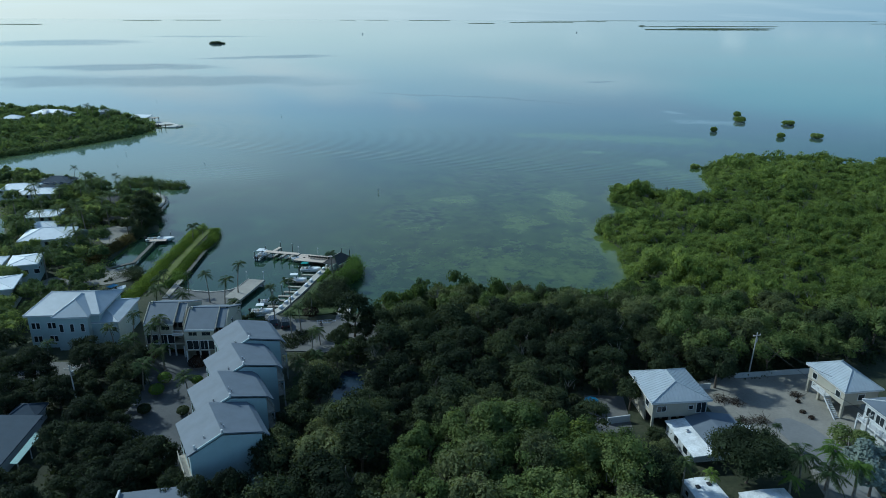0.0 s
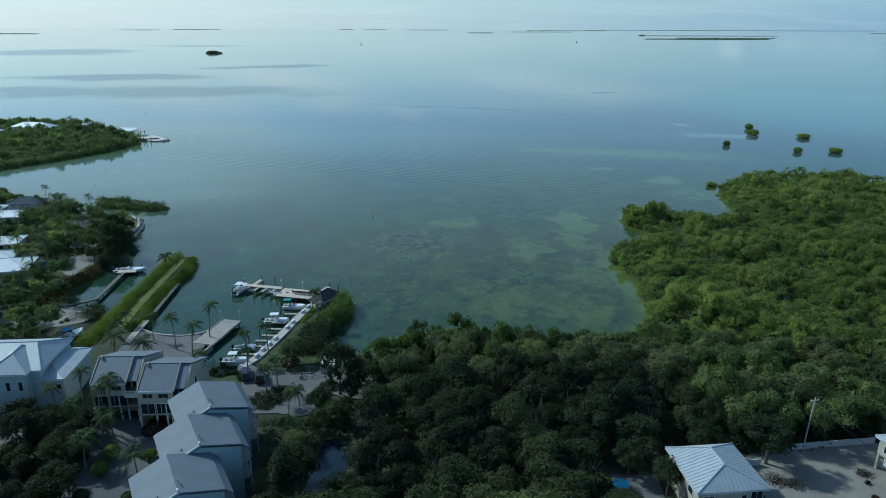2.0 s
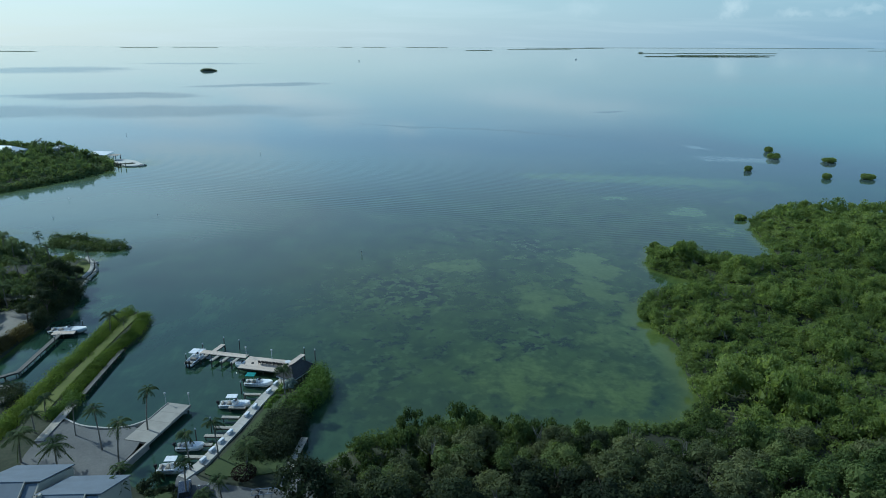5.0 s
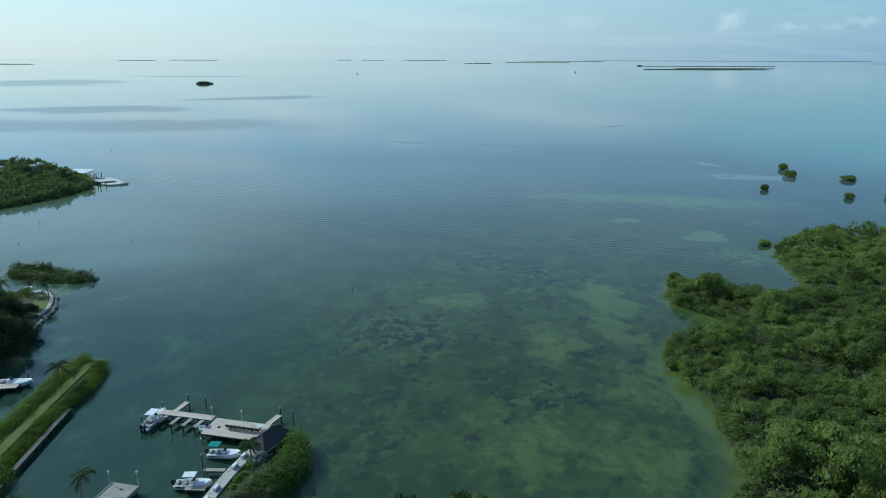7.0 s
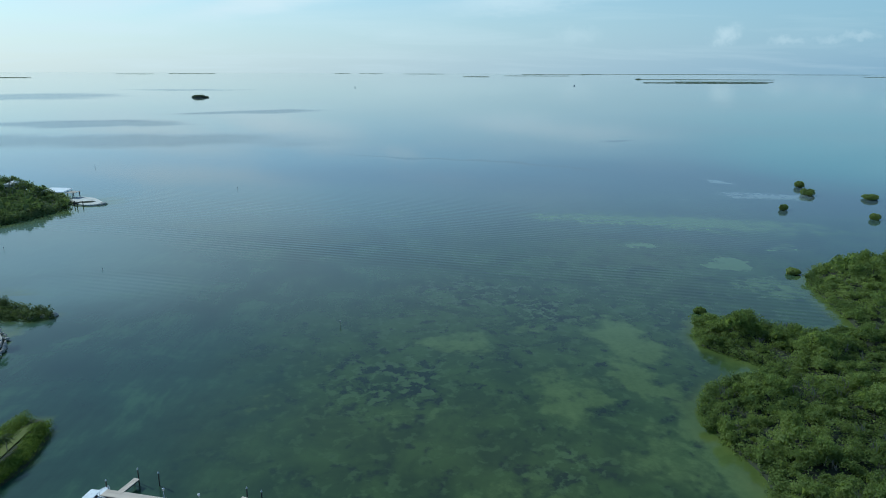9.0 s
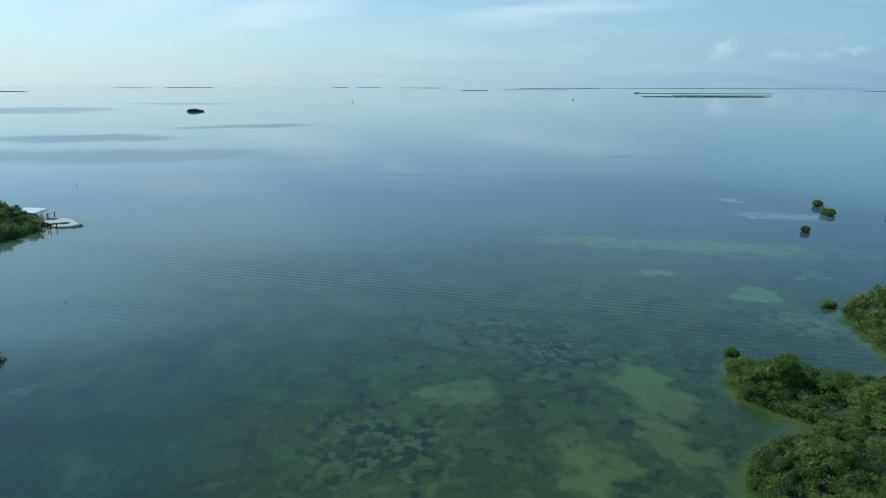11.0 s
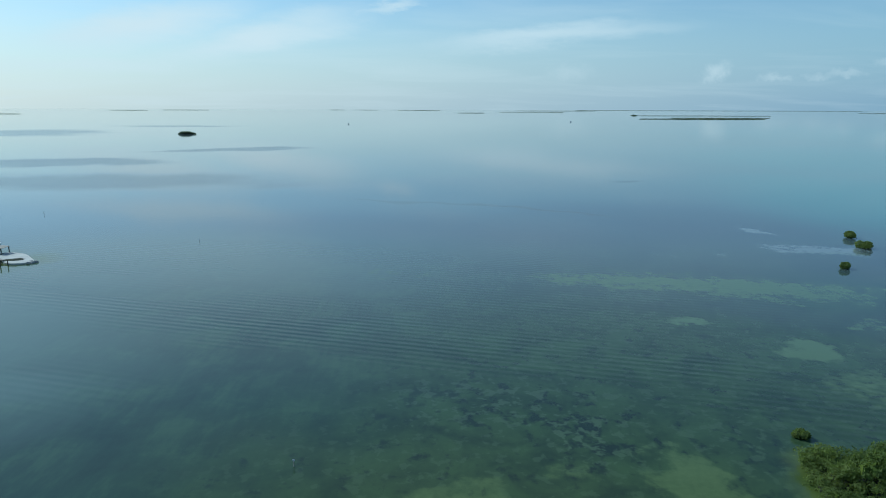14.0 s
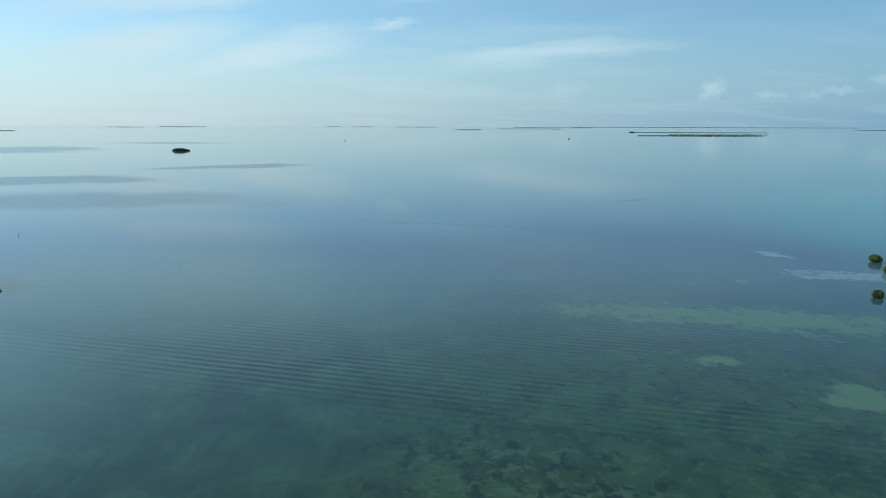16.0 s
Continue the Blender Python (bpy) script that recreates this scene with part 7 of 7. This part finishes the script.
def round_bush(x, y, r, h, mat, label):
    t = thing("round_bush", label, "bush", pose(x, y, 1.0), "clipped bushes")
    part("stem", tube([(0, 0, -0.3), (0, 0, h * 0.5)], [0.12, 0.08], 6), BARK, t)
    n = sphere_points(rng, 900, -0.85)
    V, F = leaf_tufts(rng, n * np.array([r, r, h * 0.42]) * rng.uniform(0.9, 1.02, (900, 1)) + np.array([0, 0, h * 0.58]), n, 0.15)
    part("leaves", np_mesh("leaves", V, F, mat), None, t)


for x, y, r, h, m, l in ((-51.5, 116.5, 1.35, 2.3, LEAF_HEDGE, "clipped round green bush on the drive"), (-51.4, 112.3, 1.4, 2.3, LEAF_HEDGE, "clipped round green bush on the drive"), (-51.2, 106.2, 1.2, 1.9, G_OAK, "dark round bush on the drive"),
                         (-45.4, 116.4, 1.1, 1.6, LEAF_HEDGE, "clipped bush beside a townhouse"), (-44.4, 106.0, 1.1, 1.6, G_OAK, "clipped bush beside a townhouse"), (-47.4, 123.0, 2.0, 2.0, LEAF_RED, "dark reddish bush before a townhouse"),
                         (-49.0, 96.4, 2.0, 2.9, G_OAK, "dark rounded bush at the drive's edge"), (-29.3, 146.2, 2.0, 2.3, LEAF_RED, "dark red rounded bush on the lawn"), (-58.0, 126.5, 1.8, 1.7, LEAF_RED, "dark reddish shrub under palms"), (-18.6, 127.5, 2.6, 3.6, LEAF_HEDGE, "large clipped round shrub behind townhouses")):
    round_bush(x, y, r, h, m, l)

def brush_pile(x, y, r, h, sticks, label):
    """A heap of cut branches with a few dead leaves."""
    t = thing("brush_pile", label, "brush", pose(x, y, 1.05), "brush piles")
    bm = None
    for _ in range(sticks):
        a, d = rng.uniform(0, 6.28), r * math.sqrt(rng.uniform(0, 0.5))
        c = Vector((math.cos(a) * d, math.sin(a) * d, rng.uniform(0.02, 0.35) * h))
        w = Vector((rng.normal(), rng.normal(), rng.normal() * 0.55 + 0.35)).normalized() * r * rng.uniform(0.5, 0.95)
        bm = tube([c - w * 0.4, c + w * 0.2 + Vector((0, 0, 0.06)), c + w], [0.05, 0.035, 0.012], 5, bm)
    part("brush", bm, PILE, t, "dark cut branches")
    n = sphere_points(rng, 160, 0.0)
    V, F = leaf_tufts(rng, n * np.array([r * 0.9, r * 0.9, h * 0.6]) * rng.uniform(0.3, 1.0, (160, 1)) + np.array([0, 0, 0.08]), n, 0.13)
    part("dead_leaves", np_mesh("dead_leaves", V, F, LEAF_RED), None, t)


for x, y, r, h, k, l in ((65.9, 112.3, 1.6, 1.0, 26, "heap of dark cut branches in the gravel yard"), (65.2, 110.0, 0.6, 0.9, 9, "small upright bundle of dark twigs in the yard"), (64.4, 106.7, 0.7, 0.6, 9, "small dark twig heap in the yard"),
                        (65.0, 104.8, 0.8, 0.9, 10, "small upright bundle of dark twigs beside the street"), (51.6, 110.6, 2.0, 1.3, 34, "large heap of dark branches beside the stilt house"), (54.0, 109.8, 1.8, 1.1, 28, "heap of dark branches at the yard's edge"),
                        (52.8, 103.8, 1.8, 1.2, 28, "heap of dark branches along the street"), (55.6, 103.8, 2.0, 1.5, 34, "tangled heap of dark branches along the street")):
    brush_pile(x, y, r, h, k, l)

# ---- mangroves ----
MODELS = [crown(rng, 3.7, -0.6, 5.0, 11, 1150, 0.165, 0.6, 10, 0.9) for _ in range(6)]


def mangrove(outline, gap, scale, keep, size, label, high=1.0, name="mangrove", mat=LEAF_MANGROVE, avoid=(), lobes=0.0):
    """A closed canopy of lobed crowns, lower and smaller towards the water."""
    P = scatter(rng, outline, gap, avoid)
    d = land_height(P)
    P, d = P[d > -1.6], d[d > -1.6]
    lump = np.array([noise.noise((x * 0.04, y * 0.04, 2.0)) + lobes * noise.noise((x * 0.10, y * 0.085, 7.0)) for x, y in P])
    out = []
    for (x, y), e, l in zip(P, np.clip(d / 7.0, 0, 1), lump):
        V = MODELS[rng.integers(6)][0].reshape(-1, 3, 3)
        V = V[rng.permutation(len(V))[:keep]] if keep < len(V) else V
        c = V.mean(1, keepdims=True)
        V = c + (V - c) * size
        a, s = rng.uniform(0, 6.28), scale * rng.uniform(0.62, 1.38)
        R = np.array([[math.cos(a), -math.sin(a), 0], [math.sin(a), math.cos(a), 0], [0, 0, 1]])
        s3 = np.array([s * (0.72 + 0.28 * e), s * (0.75 + 0.25 * e), s * high * (0.62 + 0.34 * e + 0.5 * l) * rng.uniform(0.8, 1.15)])
        out.append((V.reshape(-1, 3) @ R.T) * s3 + np.array([x, y, -0.2]))
    V = np.concatenate(out)
    ob = new(name, np_mesh(name, V, np.arange(len(V)).reshape(-1, 3), mat))
    return tagged(ob, label, "mangrove", "", "stuff")


NEAR_M = [(50, 160), (56, 151), (78, 148), (104, 145), (128, 136), (150, 150), (160, 262), (109, 259), (93, 256), (79, 262.5), (69, 264.5), (65, 250), (72, 241), (80, 236.5), (71, 232.5), (61, 229), (52.6, 220), (52, 208), (54.6, 196), (51.6, 182), (50.6, 170)]
FAR_M = [(109, 259), (160, 262), (150, 150), (220, 160), (300, 250), (300, 300), (260, 300), (204, 308), (176, 317), (150, 322), (128, 312), (117, 300), (113, 281)]
mangrove(NEAR_M, 4.7, 1.06, 5000, 1.0, "dense rounded green mangrove canopy at the bay's edge", lobes=1.0)
mangrove(FAR_M, 5.0, 1.25, 520, 1.3, "dense low mangrove canopy running to the far shore", 0.9)
mangrove([(-20, 150.5), (-13, 156.6), (-4, 161), (8, 163), (20, 158.4), (32, 161.2), (43, 162.4), (51, 170), (52, 163), (52, 149), (43, 148), (30, 147), (8, 149), (-6, 148), (-15, 144.5)], 3.8, 0.8, 5000, 1.0, "mangrove fringe along the hammock's shore", 1.5, mat=G_BRIGHT)
mangrove(STRIP, 2.5, 0.66, 5000, 1.0, "narrow mangrove islet off the point", 0.75, mat=G_BRIGHT)
# low skirts of leaves over the waterline, and bare grey twigs above the canopy
for line, label in (([(150, 322), (128, 312), (117, 300), (113, 281), (109, 259), (93, 256), (79, 262.5), (69, 264.5), (65, 250), (72, 241), (80, 236.5), (71, 232.5), (61, 229), (52.6, 220), (52, 208), (54.6, 196), (51.6, 182), (50.6, 170), (43, 162.4), (32, 161.2), (20, 158.4), (8, 163), (-4, 161), (-13, 156.6)], "mangrove branches hanging over the waterline"),
                    ([(-131, 280.5), (-122, 280), (-113, 275), (-102.5, 271), (-104.5, 268.6), (-115, 270), (-127, 273)], "mangrove branches round the islet")):
    L = np.array(smooth_line(line, 1.3, False))
    L = L + (np.where(L[:, :1] > 49, 1.6, 0) * np.array([1, 0]) + np.where((L[:, :1] < 49) & (L[:, :1] > -30), -1.5, 0) * np.array([0, 1]))
    thicket(rng, "mangrove_skirt", np.concatenate([L + rng.normal(scale=0.5, size=L.shape) for _ in range(2)]), 1.3, 2.5, 60, 0.23, G_BRIGHT if "islet" in label else LEAF_MANGROVE, label, "mangrove", -0.1)
UM = scatter(rng, NEAR_M, 3.2)
thicket(rng, "undergrowth", UM[land_height(UM) > 2.0], 2.2, 2.7, 22, 0.34, LEAF_MANGROVE, "lower mangrove leaves closing the canopy", "mangrove", 0.2)
TW = scatter(rng, NEAR_M, 6.5)
TW = TW[(rng.uniform(size=len(TW)) < 0.45) & (land_height(TW) > 4.0)]
n = len(TW) * 7
B = np.repeat(np.column_stack([TW, rng.uniform(3.2, 4.6, len(TW))]), 7, 0) + rng.normal(scale=(0.5, 0.5, 0.15), size=(n, 3))
T = B + rng.normal(scale=(0.45, 0.45, 0.3), size=(n, 3)) + np.array([0, 0, 1.4])
WB = scatter(rng, WOODS, 9.0, CLEAR)
WB = WB[rng.uniform(size=len(WB)) < 0.5]
k = len(WB) * 9
B2 = np.repeat(np.column_stack([WB, rng.uniform(5.4, 7.0, len(WB))]), 9, 0) + rng.normal(scale=(0.3, 0.3, 0.2), size=(k, 3))
T2 = B2 + rng.normal(scale=(0.9, 0.9, 0.5), size=(k, 3)) + np.array([0, 0, 1.3])
B, T, n = np.concatenate([B, B2]), np.concatenate([T, T2]), n + k
E4 = np.stack([B + (0.05, 0, 0), T + (0.02, 0, 0), T - (0.02, 0, 0), B - (0.05, 0, 0)], 1).reshape(-1, 3)
tagged(new("bare_twigs", np_mesh("bare_twigs", E4, np.arange(n * 4).reshape(n, 4), PALM_BARK)), "bare grey twigs standing out of the canopy", "twigs", "", "stuff")
mangrove([(x, y) for x, y in FAR_POINT], 5.8, 1.25, 230, 1.8, "dark wooded point across the water", 1.0, "far_woods", G_FAR, [([(-258, 436), (-231, 436), (-231, 449), (-258, 449)], 1.0), ([(-267, 422), (-257, 422), (-257, 432), (-267, 432)], 0.0)])
FE = np.array(smooth_line([(-262, 268), (-228, 304), (-212, 329.5), (-196, 352.5), (-180.5, 378), (-172.5, 400), (-172, 412)], 1.8, False))
thicket(rng, "far_mangrove", np.concatenate([FE, FE + rng.normal(scale=1.2, size=FE.shape) + np.array([-2.5, 1.5])]), 2.2, 3.4, 60, 0.40, G_FAR, "mangrove fringe along the far point", "mangrove", 0.1)
FP = palm_model(rng, 9.0, 18, 3.2, 0.5, "distant tall palm above the wooded point")
for x, y, s in ((-217, 436, 1.0), (-208, 432, 0.95), (-202, 424, 0.9), (-190, 414, 0.95), (-222, 440, 1.1), (-196, 410, 0.85), (-250, 440, 0.9), (-166, 268, 0.7), (-161, 270, 0.75), (-140, 258, 0.7), (-135, 262, 0.75), (-118, 216, 0.6), (-108, 206, 0.6), (-121, 226, 0.7), (-131, 232, 0.7), (-149, 277, 0.7), (-128, 268, 0.6), (-124, 262, 0.65), (-110, 232, 0.65), (-104, 222, 0.6), (-112, 215, 0.6), (-107, 190, 0.6), (-101, 186, 0.6), (-118, 182, 0.6), (-104, 178, 0.55), (-98, 196, 0.5), (-126, 244, 0.65)):
    copy_thing(FP, pose(x, y, 0.6, 0, 0, x * 7) @ Matrix.Scale(s, 4))
GP = palm_model(rng, 7.6, 22, 3.3, 0.4, "pale green coconut palm among canal gardens", 0.16, foliage("pale_palm_fronds", (0.11, 0.15, 0.07), (0.19, 0.24, 0.115), (0.29, 0.34, 0.17), 0.62))
for x, y in scatter(rng, [(-150, 262), (-122, 252), (-108, 244), (-104, 224), (-108, 200), (-100, 186), (-94, 168), (-106, 164), (-130, 196), (-140, 222)], 7.5, HCLEAR):
    copy_thing(GP, pose(x, y, 0.6, 0, 0, x * 11) @ Matrix.Scale(rng.uniform(0.85, 1.15), 4))
for o in (*FP.children_recursive, FP, *GP.children_recursive, GP):
    bpy.data.objects.remove(o)


def clump(x, y, r, h, label):
    t = thing("mangrove_clump", label, "mangrove", pose(x, y, 0), "mangrove clumps in the bay")
    roots = None
    for k in range(9):
        a = k * 0.7
        roots = tube([(math.cos(a) * r * 0.7, math.sin(a) * r * 0.7, -1.0), (math.cos(a) * r * 0.45, math.sin(a) * r * 0.45, 0.5), (0, 0, 1.1)], [0.06, 0.06, 0.08], 5, roots)
    part("prop_roots", roots, BARK, t)
    V, F = [], []
    for _ in range(int(5 + r)):
        a, d = rng.uniform(0, 6.28), r * 0.55 * math.sqrt(rng.uniform(0, 1))
        n = sphere_points(rng, 320, -0.75)
        s = r * rng.uniform(0.45, 0.65)
        hh = h * rng.uniform(0.35, 0.5)
        v, f = leaf_tufts(rng, n * np.array([s, s, hh]) * rng.uniform(0.8, 1.05, (320, 1)) + np.array([math.cos(a) * d, math.sin(a) * d, h * 0.4]), n, 0.3, 1.5, 0.4)
        F.append(f + sum(len(q) for q in V))
        V.append(v)
    part("crown", np_mesh("crown", np.concatenate(V), np.concatenate(F), LEAF_MANGROVE), None, t)


for x, y, r, h in ((194.6, 446.5, 3.6, 3.6), (203.5, 469.4, 3.4, 3.8), (220.2, 434.6, 3.9, 3.0), (193.5, 388.6, 2.8, 3.0), (213.6, 387.6, 3.4, 3.0), (163.0, 408.5, 2.4, 3.0), (116.4, 308.6, 2.5, 2.0), (73.0, 272.8, 1.7, 1.6)):
    clump(x, y, r, h, "small round mangrove clump standing in shallow water")

# ---- markers and far keys ----
def marker(x, y, h, r, label):
    t = thing("channel_marker", label, "marker", pose(x, y, 0))
    part("post", tube([(0, 0, -2), (0, 0, h)], [r, r * 0.9], 8), TIMBER, t)
    part("sign_board", box(-r * 2.5, -0.04, h - r * 3, r * 2.5, 0.04, h + r * 2), TRIM, t)


marker(-23.6, 263.3, 1.3, 0.08, "white-topped channel post in the bay")
marker(-221, 2056, 2.0, 0.5, "far channel marker on the open bay")
marker(433, 2268, 1.4, 0.8, "far channel marker on the open bay")
marker(-107.7, 312.8, 0.7, 0.06, "white-topped channel post near the point")
marker(-146.0, 309.0, 0.5, 0.07, "short channel post near the point")
marker(-104.8, 461, 1.2, 0.06, "slim channel post out in the bay")
marker(-154.8, 338, 1.2, 0.06, "slim channel post off the wooded point")
marker(-217.8, 539, 1.4, 0.08, "slim channel post beyond the sandbar")
for x, y in ((-164.5, 415.5), (-166.5, 414.0), (-169, 416.5)):
    solid("mooring_post", tube([(0, 0, -2), (0, 0, 2.6)], [0.22, 0.2], 8), PILE, "dark mooring post off the sandbar", "post", pose(x, y, 0), "mooring posts")

# distance haze is put into this paler, more translucent leaf colour
HAZE_LEAF = foliage("hazed_key_leaves", (0.15, 0.185, 0.15), (0.175, 0.21, 0.17), (0.20, 0.235, 0.19), 0.75, 0.004)


def far_key(x0, x1, y, deep, high, label, per=22, gap=None, size=None):
    """A low wooded key far out, kept thin to read as hazed: a bank with an uneven mass of canopy."""
    gap = min(gap or 8.0, 8.0)
    size = size or 1.1
    n = int((x1 - x0) / gap) + 1
    P = []
    for k in range(n):
        f = k / max(n - 1, 1)
        w = deep * (0.35 + 0.65 * math.sin(math.pi * min(max(f, 0.02), 0.98)) ** 0.6)
        for _ in range(3):
            P.append((x0 + (x1 - x0) * f + rng.normal(scale=gap * 0.4), y + rng.uniform(-w, w) / 2))
    P = np.array(P)
    h = np.array([0.34 * high * (0.55 + 0.5 * abs(noise.noise((p[0] * 0.01, p[1] * 0.01, 1.7))) + 0.25 * math.sin(math.pi * (p[0] - x0) / (x1 - x0))) for p in P])
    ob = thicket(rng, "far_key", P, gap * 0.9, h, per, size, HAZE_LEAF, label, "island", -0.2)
    return ob


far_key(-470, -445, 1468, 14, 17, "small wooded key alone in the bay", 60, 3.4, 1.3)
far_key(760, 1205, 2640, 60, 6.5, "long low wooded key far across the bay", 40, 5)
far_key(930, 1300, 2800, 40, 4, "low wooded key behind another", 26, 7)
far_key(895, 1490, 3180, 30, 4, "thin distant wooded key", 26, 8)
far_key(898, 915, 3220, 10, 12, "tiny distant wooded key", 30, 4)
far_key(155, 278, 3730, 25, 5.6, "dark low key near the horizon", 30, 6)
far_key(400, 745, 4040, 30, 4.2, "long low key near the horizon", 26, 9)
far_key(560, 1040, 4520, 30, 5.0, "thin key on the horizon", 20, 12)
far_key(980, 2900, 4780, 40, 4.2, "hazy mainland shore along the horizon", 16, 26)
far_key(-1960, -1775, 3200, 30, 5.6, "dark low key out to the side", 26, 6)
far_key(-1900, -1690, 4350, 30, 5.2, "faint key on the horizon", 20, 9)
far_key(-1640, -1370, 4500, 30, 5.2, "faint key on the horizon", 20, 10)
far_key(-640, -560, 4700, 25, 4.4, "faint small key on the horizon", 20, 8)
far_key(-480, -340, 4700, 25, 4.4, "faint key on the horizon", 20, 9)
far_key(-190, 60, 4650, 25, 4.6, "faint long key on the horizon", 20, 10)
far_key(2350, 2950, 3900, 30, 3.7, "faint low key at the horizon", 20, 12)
